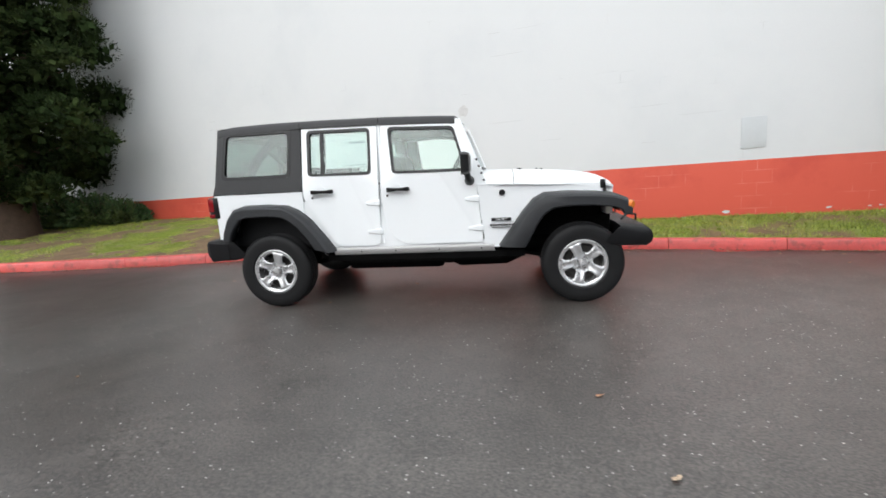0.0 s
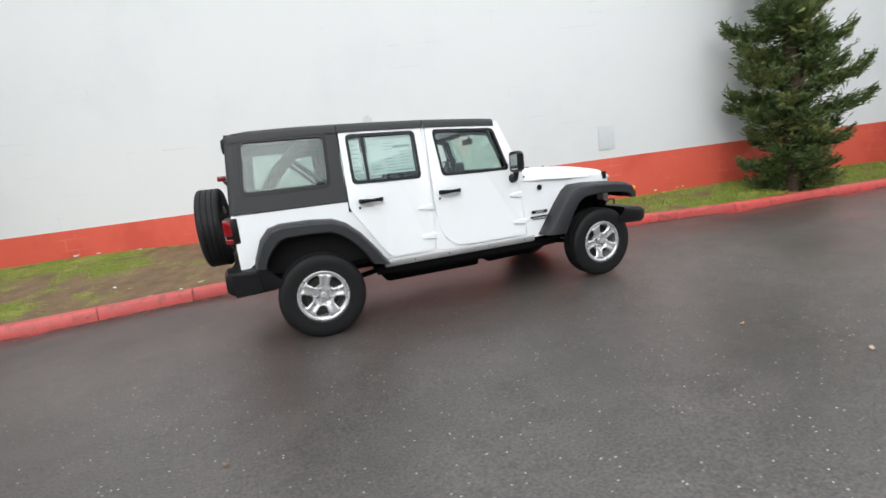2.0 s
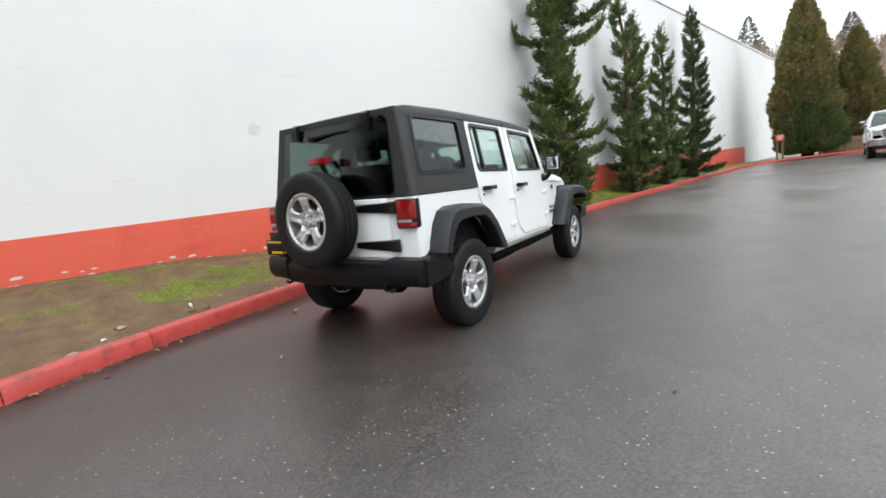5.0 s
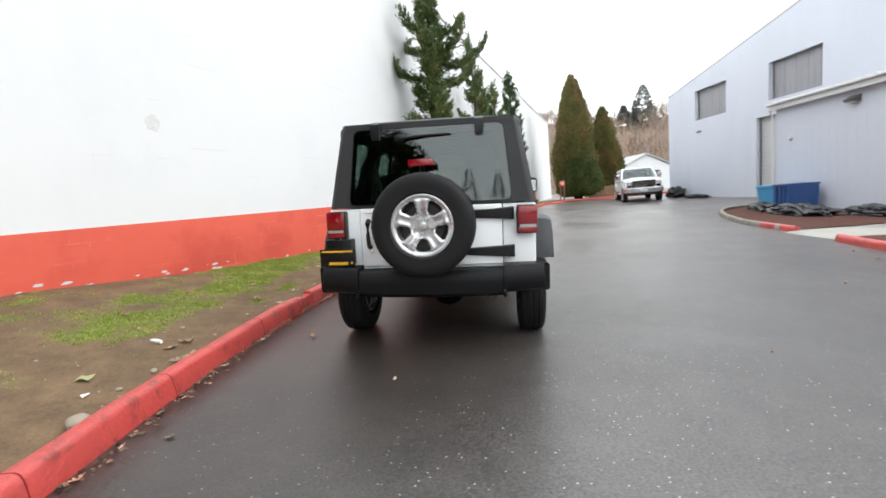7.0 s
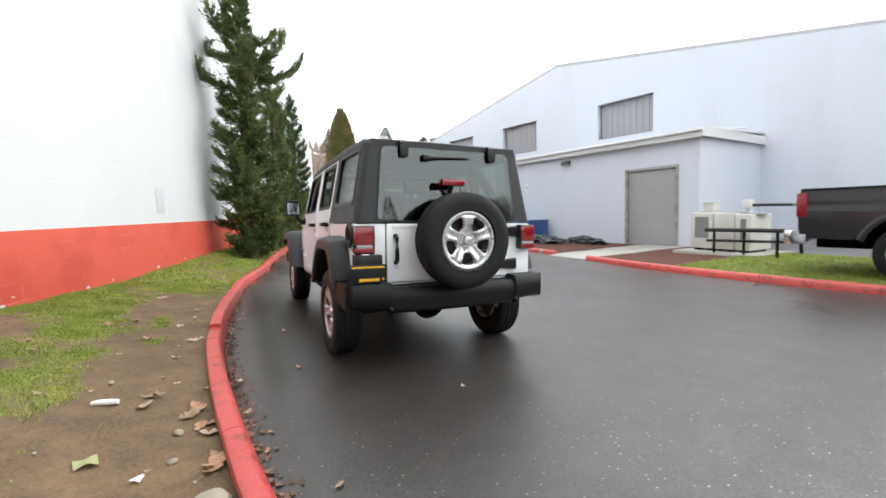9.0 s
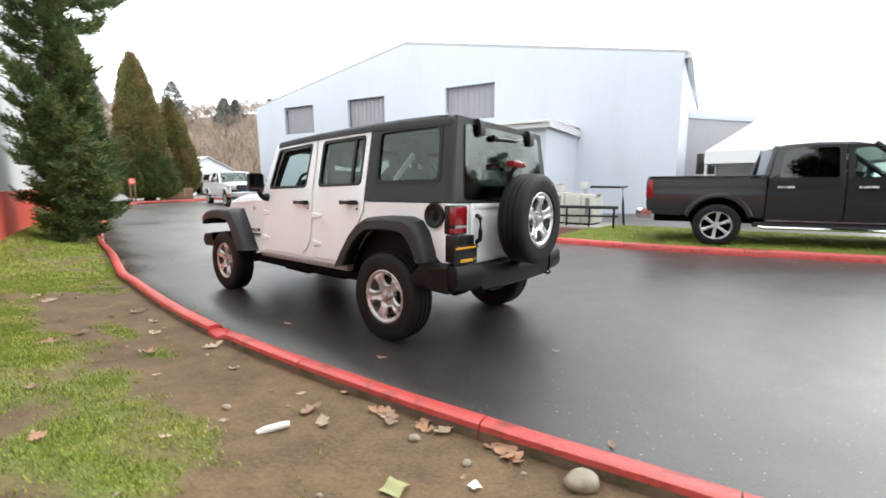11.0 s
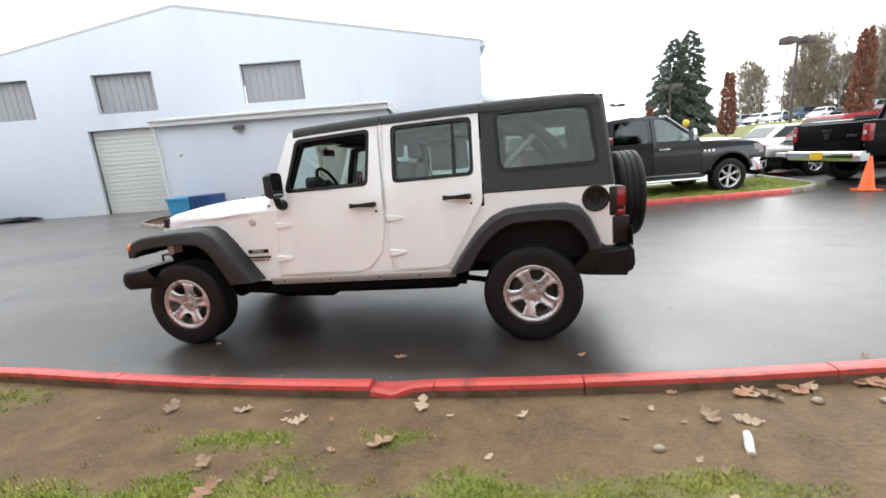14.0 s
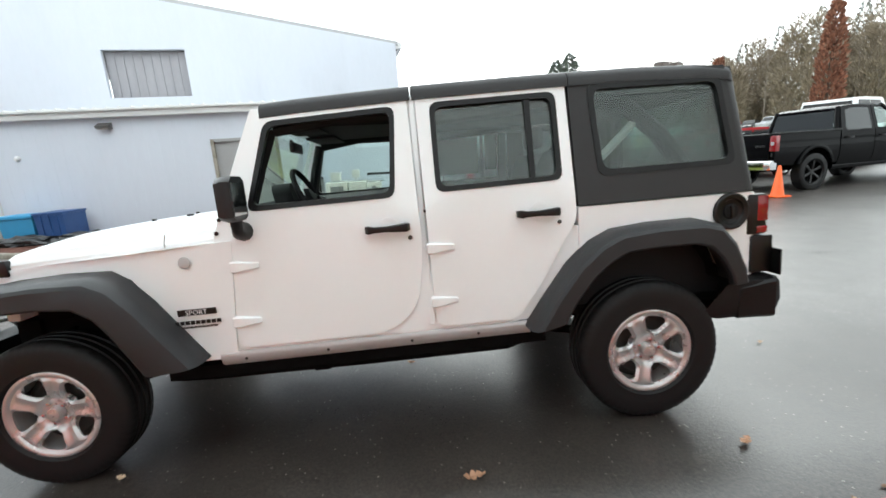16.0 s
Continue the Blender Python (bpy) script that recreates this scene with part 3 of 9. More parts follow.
def build_kerbs():
    kerb = thing("kerb_north", "red-painted concrete kerb, chipped and worn, along the verge", "kerb", kind="structure")
    line = KERB_LINE
    xs = [p.x for p in line]
    joints = [-16, -13.2, -10.4, -7.6, -6.3, -4.9, -3.7, -2.46, -1.50, -0.17, 0.62, 0.95, 2.75, 4.4, 5.9, 7.4, 9.0, 10.8, 12.6, 14.6, 16.6, 19, 21.5, 24, 26.5, 27.2, 28.3, 29.0, 29.5, 30]
    idx = sorted({min(range(len(xs)), key=lambda i: abs(xs[i] - j)) for j in joints})
    for a, b in zip(idx, idx[1:]):
        broken = xs[a] > 0.5 and xs[b] < 1.1
        kerb_piece(line, a, b, 0.004 if not broken else 0.0, 0.150, kerb_red, kerb, crumble=0.07 if broken else 0.0)
    far = [(4.35, -6.25), (3.2, -6.05), (1.8, -5.93), (0.4, -5.90), (-0.9, -5.96), (-1.7, -6.10), (-3.6, -6.42), (-5.4, -6.60), (-6.3, -6.85), (-6.8, -7.35), (-6.95, -8.2), (-6.95, -10)]
    fl = spline(far[::-1], 0.15)
    # the road lies to the north of this kerb, so its line runs from west to east with the profile turned
    k2 = thing("kerb_south", "red painted kerb round the grass island, bare concrete at its end", "kerb", kind="structure")
    cut = list(range(0, len(fl), 13))
    if cut[-1] != len(fl) - 1:
        cut.append(len(fl) - 1)
    mirrored = fl[::-1]
    for a, b in zip(cut, cut[1:]):
        kerb_piece(mirrored, a, b, 0.004, 0.12, kerb_grey if mirrored[b].x < -6.75 else kerb_red, k2)
    k3 = thing("kerb_bed", "unpainted concrete kerb of the mulch bed with a red painted end", "kerb", kind="structure")
    bl = spline([(5.9, -6.55), (6.7, -6.60), (7.5, -6.66), (8.8, -6.85), (10.2, -7.2), (11.5, -7.75), (12.2, -8.3), (12.55, -9.1), (12.6, -9.7)], 0.08)[::-1]
    ends = (12.6, 12.4, 11.2, 9.8, 8.5, 7.25, 6.62, 6.42, 5.9)
    cut = sorted({0, len(bl) - 1} | {min(range(len(bl)), key=lambda i: abs(bl[i].x - e)) for e in ends[1:-1]})
    for a, b in zip(cut, cut[1:]):
        red = bl[a].x < 7.4 and not 6.3 < bl[b].x < 6.5
        kerb_piece(bl, a, b, 0.004, 0.12, kerb_red if red else kerb_grey, k3)
    return fl


build_road()
build_verge()
FAR_LINE = build_kerbs()


def island_sheet(name, line, y_back, inset, dz, material, label, category, turf=None, n=14, ramp=1.0):
    rows = []
    for p in line:
        row = []
        for k in range(n + 1):
            y = p.y - inset + (y_back - p.y + inset) * k / n
            row.append((p.x, y, road_z(p.x, y) + dz * (ramp if k == 0 else 1.0) + (0.012 if k or ramp == 1.0 else 0.0) * noise.noise(Vector((p.x * 2, y * 2, 4)))))
        rows.append(row)
    ob = sheet(name, rows, material, label, category)
    if turf is not None:
        attr = ob.data.attributes.new("turf", "FLOAT", "POINT")
        attr.data.foreach_set("value", [turf] * len(ob.data.vertices))
    return ob


grass_line = [p for p in FAR_LINE if p.x > -6.85 and p.x < 1.9]
island_sheet("grass_island", grass_line, -9.5, 0.10, 0.09, soil, "short green turf island behind the red kerb", "grass", turf=0.95)
island_sheet("mulch_bed", [p for p in FAR_LINE if p.x >= 1.8 and p.x < 4.25], -10.2, 0.10, 0.07, mulch, "reddish brown bark mulch bed beside the annex", "mulch bed")
bed_line = [Vector((x, y, 0)) for x, y in ((6.0, -6.65), (6.7, -6.7), (7.5, -6.76), (8.8, -6.95), (10.2, -7.3), (11.5, -7.85), (12.1, -8.4), (12.45, -9.1))]
island_sheet("mulch_bed.001", bed_line, -10.0, 0.05, 0.042, mulch, "reddish brown bark mulch bed behind the kerb", "mulch bed")
path_line = [Vector((x, -6.35, 0)) for x in (4.3, 4.8, 5.4, 5.95)]
island_sheet("concrete_path", path_line, -10.2, 0.0, 0.03, concrete, "pale concrete path up to the annex door", "path", ramp=0.1)


# ---------------------------------------------------------------- the white block building along the verge
WALL_M = Matrix.Translation((0, WALL_A, 0)) @ Matrix.Rotation(math.atan(WALL_SLOPE), 4, "Z")


def along(x):
    """Distance along the wall for a place x."""
    return x / math.cos(math.atan(WALL_SLOPE))


def build_white_building():
    w = thing("wall_north", "white painted concrete block wall with a red band along its foot", "wall", WALL_M, kind="structure")
    a, e, b = along(-22), along(WALL_END), along(44)
    top, band = 7.85, 1.18
    bm = box(a, e, 0.0, 0.3, band, top)
    box(e, b, 0.0, 0.3, -0.9, top, bm=bm)
    part("wall_white", bm, wall_white, w, smooth=0)
    part("wall_red_band", box(a, e - 0.003, -0.004, 0.3, -0.9, band, 0.004), wall_red, w, "red painted band at the foot of the wall")
    part("end_wall", box(b - 0.3, b - 0.003, 0.303, 24, -0.9, top, 0.01), wall_white, w)
    part("coping", box(a - 0.05, b + 0.06, -0.06, 0.36, top + 0.002, top + 0.12, 0.015), trim_pale, w, "pale metal coping")
    part("roof_slab", box(a, b - 0.32, 0.32, 24, top - 0.5, top - 0.3), roof_grey, w)
    return w


wall_thing = build_white_building()


# ---------------------------------------------------------------- the pale blue metal building
SHED_ANGLE = math.atan(0.193)
SHED_M = Matrix.Translation((0, -15.62, 0)) @ Matrix.Rotation(SHED_ANGLE, 4, "Z")


def sx(x):
    return x / math.cos(SHED_ANGLE)


def opening_wall(x0, x1, z0, holes, top_at, y0, y1):
    """One wall skin in x and z with rectangular holes; its top follows top_at(x)."""
    xs = sorted({x0, x1, SHED_XA, *[h[0] for h in holes], *[h[1] for h in holes]})
    zs = sorted({z0, *[max(z0, h[2]) for h in holes], *[h[3] for h in holes]})
    bm = bmesh.new()
    grid = {}

    def v(x, z):
        if (x, z) not in grid:
            grid[x, z] = bm.verts.new((x, y1, z))
        return grid[x, z]
    for a, b in zip(xs, xs[1:]):
        for lo, hi in zip(zs, zs[1:]):
            m, n = (a + b) / 2, (lo + hi) / 2
            if not any(h[0] < m < h[1] and h[2] < n < h[3] for h in holes):
                bm.faces.new([v(a, lo), v(b, lo), v(b, hi), v(a, hi)])
        bm.faces.new([v(a, zs[-1]), v(b, zs[-1]), v(b, top_at(b)), v(a, top_at(a))])
    bmesh.ops.recalc_face_normals(bm, faces=bm.faces)
    bmesh.ops.solidify(bm, geom=list(bm.faces), thickness=abs(y1 - y0))
    return bm


SHED_EAVE, SHED_APEX = 5.80, 7.88
SHED_X0, SHED_X1, SHED_XA = sx(1.28), sx(24.1), sx(13.2)


def shed_top(x):
    return SHED_EAVE + (SHED_APEX - SHED_EAVE) * (1 - (abs(x - SHED_XA) / ((SHED_X1 - SHED_XA) if x > SHED_XA else (SHED_XA - SHED_X0))))


SHED_WINDOWS = [(sx(19.4), sx(21.7)), (sx(14.5), sx(16.9)), (sx(8.54), sx(11.0))]
ROLL = (sx(14.3), sx(17.55), -0.6, 3.46)


def build_shed():
    s = thing("metal_building", "pale blue-white metal-clad workshop with a low gable roof", "building", SHED_M)
    holes = [(a, b, 4.09, 5.62) for a, b in SHED_WINDOWS] + [ROLL]
    part("wall", opening_wall(SHED_X0, SHED_X1, -0.6, holes, shed_top, -0.15, 0.0), metal_wall, s, smooth=0)
    # the west side runs back at a slight slant
    part("side_wall", prism([(SHED_X0, -0.152), (SHED_X0 + 0.12, -0.152), (SHED_X0 - 0.64, -14.3), (SHED_X0 - 0.76, -14.3)], "z", -0.6, SHED_EAVE - 0.02), metal_wall, s)
    part("back_wall", box(SHED_X0 - 0.5, SHED_X1 - 0.2, -14.3, -14.15, -0.6, SHED_EAVE), metal_wall, s)
    part("side_wall", box(SHED_X1 - 0.12, SHED_X1, -14.3, -0.152, -0.6, SHED_EAVE - 0.02), metal_wall, s)
    part("roof", prism([(SHED_X0 - 0.1, SHED_EAVE - 0.02), (SHED_XA, SHED_APEX + 0.02), (SHED_X1 + 0.1, SHED_EAVE - 0.02), (SHED_X1 + 0.1, SHED_EAVE + 0.10), (SHED_XA, SHED_APEX + 0.15), (SHED_X0 - 0.1, SHED_EAVE + 0.10)], "y", 0.10, -14.4), roof_grey, s)
    part("gutter", prism([(SHED_X0 - 0.24, 0.10), (SHED_X0 - 0.102, 0.10), (SHED_X0 - 0.102, -14.4), (SHED_X0 - 0.86, -14.4)], "z", SHED_EAVE - 0.16, SHED_EAVE + 0.06), trim_pale, s, "grey eaves gutter")
    for a, b in SHED_WINDOWS:
        win = part("window", box(a, b, -0.14, -0.12, 4.09, 5.62), slat_grey, s, "window covered with grey vertical slats")
        n = 9
        for k in range(n):
            u = a + (b - a) * (k + 0.5) / n
            part("slat", box(u - (b - a) / n * 0.47, u + (b - a) / n * 0.47, -0.118, -0.098 + 0.006 * (k % 2), 4.11, 5.60, 0.006), slat_grey, win)
        part("window_frame", box(a - 0.05, b + 0.05, -0.05, 0.02, 5.62, 5.67), trim_pale, win)
        part("window_frame", box(a - 0.05, b + 0.05, -0.05, 0.02, 4.04, 4.09), trim_pale, win)
        part("window_frame", box(a - 0.05, a, -0.05, 0.02, 4.092, 5.618), trim_pale, win)
        part("window_frame", box(b, b + 0.05, -0.05, 0.02, 4.092, 5.618), trim_pale, win)
    door = part("roll_up_door", box(ROLL[0], ROLL[1], -0.16, -0.14, -0.4, 3.46), roll_door, s, "pale grey roll-up door with horizontal slats")
    for k in range(21):
        z = -0.3 + k * 0.178
        part("slat", box(ROLL[0] + 0.01, ROLL[1] - 0.01, -0.138, -0.10, z, z + 0.165, 0.012), roll_door, door)
    part("door_frame", box(ROLL[1], ROLL[1] + 0.14, -0.05, 0.03, -0.4, 3.58), door_grey, s)
    part("door_frame", box(ROLL[0], ROLL[1] - 0.002, -0.05, 0.03, 3.462, 3.58), door_grey, s)
    ribs, x = bmesh.new(), SHED_X0 + 0.45
    while x < SHED_X1 - 0.2:
        cuts = [(-0.5, -0.5)] + sorted((h[2], h[3]) for h in holes if h[0] - 0.08 < x < h[1] + 0.08) + [(shed_top(x) - 0.2, 0)]
        for (_, lo), (hi, _) in zip(cuts, cuts[1:]):
            if hi - lo > 0.3:
                box(x - 0.014, x + 0.014, 0.0005, 0.010, lo + 0.02, hi - 0.06, bm=ribs)
        x += 0.914
    tagged(part("wall_ribs", ribs, metal_wall, s, smooth=0), "narrow upright seams of the metal cladding", kind="stuff")
    part("gable_trim", prism([(SHED_X0 - 0.1, SHED_EAVE - 0.18), (SHED_XA, SHED_APEX - 0.14), (SHED_X1 + 0.1, SHED_EAVE - 0.18), (SHED_X1 + 0.1, SHED_EAVE - 0.025), (SHED_XA, SHED_APEX + 0.01), (SHED_X0 - 0.1, SHED_EAVE - 0.025)], "y", 0.003, 0.06), trim_pale, s)
    return s


build_shed()
ANNEX_A = math.atan(0.055)
ANNEX_M = Matrix.Translation((0, -10.55, 0)) @ Matrix.Rotation(ANNEX_A, 4, "Z")


def build_annex():
    a = thing("annex", "low pale metal lean-to annex with a white eaves board", "building", ANNEX_M)
    x0, x1, top = 4.2, 12.3, 3.05
    dx0, dx1 = 4.88, 6.58

    def rise(x):
        """The eaves climb a little towards the east."""
        return 0.012 * (x - x0)
    bm = prism([(x0, -0.5), (dx0, -0.5), (dx0, top + rise(dx0)), (x0, top)], "y", -0.12, 0)
    prism([(dx1, -0.5), (x1, -0.5), (x1, top + rise(x1)), (dx1, top + rise(dx1))], "y", -0.12, 0, bm=bm)
    prism([(dx0, 2.27), (dx1, 2.27), (dx1, top + rise(dx1)), (dx0, top + rise(dx0))], "y", -0.12, 0, bm=bm)
    part("wall", bm, metal_wall, a, smooth=0)
    ribs = bmesh.new()
    for k in range(26):
        x = x0 + 0.15 + k * 0.305
        if not dx0 - 0.1 < x < dx1 + 0.1 and x < x1 - 0.1:
            box(x - 0.009, x + 0.009, 0.0005, 0.003, -0.3, top - 0.06, bm=ribs)
    tagged(part("wall_ribs", ribs, metal_wall, a, smooth=0), "narrow upright seams of the metal cladding", kind="stuff")
    part("side_wall", box(x1 - 0.1, x1, -3.6, -0.122, -0.5, top + 0.05), metal_wall, a)
    # the west side leans in towards the tall building behind
    part("side_wall", prism([(x0, -0.122), (x0 + 0.1, -0.122), (x0 + 0.58, -4.38), (x0 + 0.48, -4.38)], "z", -0.5, top), metal_wall, a)
    rb = bmesh.new()
    lo, hi = [], []
    for x, y, z in ((x0 - 0.16, 0.20, 0.17), (x1 + 0.08, 0.20, 0.17 + rise(x1)), (x1 + 0.08, -3.7, 0.42 + rise(x1)), (x0 + 0.40, -4.42, 0.36)):
        lo.append(rb.verts.new((x, y, top + z - 0.04)))
        hi.append(rb.verts.new((x, y, top + z)))
    rb.faces.new(lo)
    rb.faces.new(hi[::-1])
    ring_faces(rb, lo, hi)
    roof = part("roof", rb, roof_grey, a, "pale corrugated lean-to roof")
    # roof corrugations, seen as a fine toothed edge above the eaves board
    for k in range(27):
        x = x0 - 0.05 + k * 0.305
        z = top + 0.172 + rise(x)
        part("corrugation", loft([[Vector((x + u, y, zz + h)) for u, h in ((-0.035, 0.0), (-0.02, 0.035), (0.02, 0.035), (0.035, 0.0))] for y, zz in ((0.24, z), (-2.2, z + 0.12))]), trim_pale, roof, smooth=0)
    part("eaves_board", prism([(x0 - 0.16, top - 0.06), (x1 + 0.1, top - 0.06 + rise(x1)), (x1 + 0.1, top + 0.13 + rise(x1)), (x0 - 0.16, top + 0.13)], "y", 0.15, 0.21, 0.008), trim_pale, a, "white eaves board")
    part("eaves_lip", prism([(x0 - 0.20, top + 0.10), (x1 + 0.12, top + 0.10 + rise(x1)), (x1 + 0.12, top + 0.165 + rise(x1)), (x0 - 0.20, top + 0.165)], "y", 0.212, 0.29, 0.012), trim_pale, a)
    part("verge_board", prism([(x0 - 0.20, 0.20), (x0 - 0.14, 0.20), (x0 + 0.40, -4.38), (x0 + 0.34, -4.38)], "z", top - 0.04, top + 0.22), trim_pale, a, "white verge board")
    part("soffit", prism([(x0 - 0.14, top - 0.03), (x1 + 0.05, top - 0.03 + rise(x1)), (x1 + 0.05, top + 0.01 + rise(x1)), (x0 - 0.14, top + 0.01)], "y", 0.003, 0.148), trim_pale, a)
    part("downpipe", tube([(x1 + 0.06, 0.18, top + 0.1), (x1 + 0.05, 0.08, top - 0.2), (x1 + 0.04, 0.05, -0.1)], 0.04, 8), trim_pale, a, "white downpipe")
    d = part("door", box(dx0 + 0.02, dx1 - 0.02, -0.1, -0.05, -0.3, 2.25, 0.005), door_grey, a, "plain grey roll-up steel door")
    for k in range(24):
        part("slat", box(dx0 + 0.06, dx1 - 0.06, -0.049, -0.0475, -0.1 + k * 0.096, -0.1 + k * 0.096 + 0.0945, 0.0005), door_grey, d)
    for p, q in ((dx0 - 0.07, dx0 + 0.018), (dx1 - 0.018, dx1 + 0.07)):
        part("door_frame", box(p, q, -0.06, 0.025, -0.3, 2.33), kerb_grey, a, "tan painted door jamb")
    part("door_frame", box(dx0 + 0.02, dx1 - 0.02, -0.06, 0.02, 2.252, 2.33), door_grey, a)
    return a


build_annex()

# ---------------------------------------------------------------- white four-door off-road car with a black hard top
UP = Vector((-0.012, 0.042, 1)).normalized()
XA = (Vector((1, 0, 0)) - UP * UP.x).normalized()
YA = UP.cross(XA)
CAR = Matrix((XA, YA, UP)).to_4x4()


def frame_plate(outer, inner, at, thick, bm=None, n=72):
    """A plate with one opening. outer and inner are closed outlines round the opening's middle; at(u, v, d) places a point, d in from the face."""
    ci = sum((Vector(p) for p in inner), Vector((0, 0))) / len(inner)

    def cut(poly, a):
        d, best = Vector((math.cos(a), math.sin(a))), None
        k = len(poly)
        for i in range(k):
            p, q = Vector(poly[i]) - ci, Vector(poly[(i + 1) % k]) - ci
            e = q - p
            den = d.x * e.y - d.y * e.x
            if abs(den) < 1e-12:
                continue
            t = (p.x * e.y - p.y * e.x) / den
            s = (p.x * d.y - p.y * d.x) / den
            if t > 1e-9 and -1e-9 <= s <= 1 + 1e-9 and (best is None or t > best):
                best = t
        return ci + d * (best or 0.0)
    angles = {round(2 * math.pi * i / n - math.pi, 5) for i in range(n)}
    for poly in (outer, inner):
        for p in poly:
            v = Vector(p) - ci
            angles.add(round(math.atan2(v.y, v.x), 5))
    angles = sorted(angles)
    po, pi = [cut(outer, a) for a in angles], [cut(inner, a) for a in angles]
    bm = bm or bmesh.new()
    rings = []
    for pts, d in ((pi, thick), (pi, 0.0), (po, 0.0), (po, thick)):
        rings.append([bm.verts.new(at(p.x, p.y, d)) for p in pts])
    for a, b in zip(rings, rings[1:] + rings[:1]):
        ring_faces(bm, a, b)
    bmesh.ops.remove_doubles(bm, verts=bm.verts, dist=0.0004)
    return bm


def plate(poly, at, thick, bm=None):
    bm = bm or bmesh.new()
    a = [bm.verts.new(at(p[0], p[1], 0.0)) for p in poly]
    b = [bm.verts.new(at(p[0], p[1], thick)) for p in poly]
    bm.faces.new(a)
    bm.faces.new(b[::-1])
    ring_faces(bm, a, b)
    return bm


def inset(poly, d):
    """The outline moved in (d > 0) towards its middle, evenly."""
    c = sum((Vector(p) for p in poly), Vector((0, 0))) / len(poly)
    xs, ys = [p[0] for p in poly], [p[1] for p in poly]
    fx, fy = 1 - 2 * d / (max(xs) - min(xs)), 1 - 2 * d / (max(ys) - min(ys))
    return [(c.x + (p[0] - c.x) * fx, c.y + (p[1] - c.y) * fy) for p in poly]


# ------------------------------------------------ wheels
def tyre_mesh(r=0.364, w=0.218, rim=0.214, lugs=60):
    """A tyre with grooved tread and notched shoulders."""
    h = w / 2
    prof = [(rim - 0.004, -h * 0.78), (rim + 0.012, -h * 0.92), (rim + 0.018, -h * 0.99), (rim + 0.024, -h * 0.985), (rim + 0.055, -h * 1.02), (rim + (r - rim) * 0.62, -h * 1.03), (r - 0.028, -h * 0.97), (r - 0.010, -h * 0.87), (r - 0.001, -h * 0.72)]
    for g in (-0.42, 0.0, 0.42):
        prof += [(r, h * (g - 0.10)), (r - 0.008, h * (g - 0.07)), (r - 0.008, h * (g + 0.07)), (r, h * (g + 0.10))]
    prof += [(q, -z) for q, z in prof[:9][::-1]]
    seg = lugs * 4
    bm = bmesh.new()
    rings = []
    for k, (q, z) in enumerate(prof):
        ring = []
        for i in range(seg):
            shoulder = k in (6, 7, 8, len(prof) - 7, len(prof) - 8, len(prof) - 9)
            cut = 0.0035 if shoulder and (i + (2 if z > 0 else 0)) % 4 == 0 else 0.0
            a = 2 * math.pi * i / seg
            ring.append(bm.verts.new(((q - cut) * math.cos(a), (q - cut) * math.sin(a), z)))
        rings.append(ring)
    for a, b in zip(rings, rings[1:]):
        ring_faces(bm, a, b)
    return bm


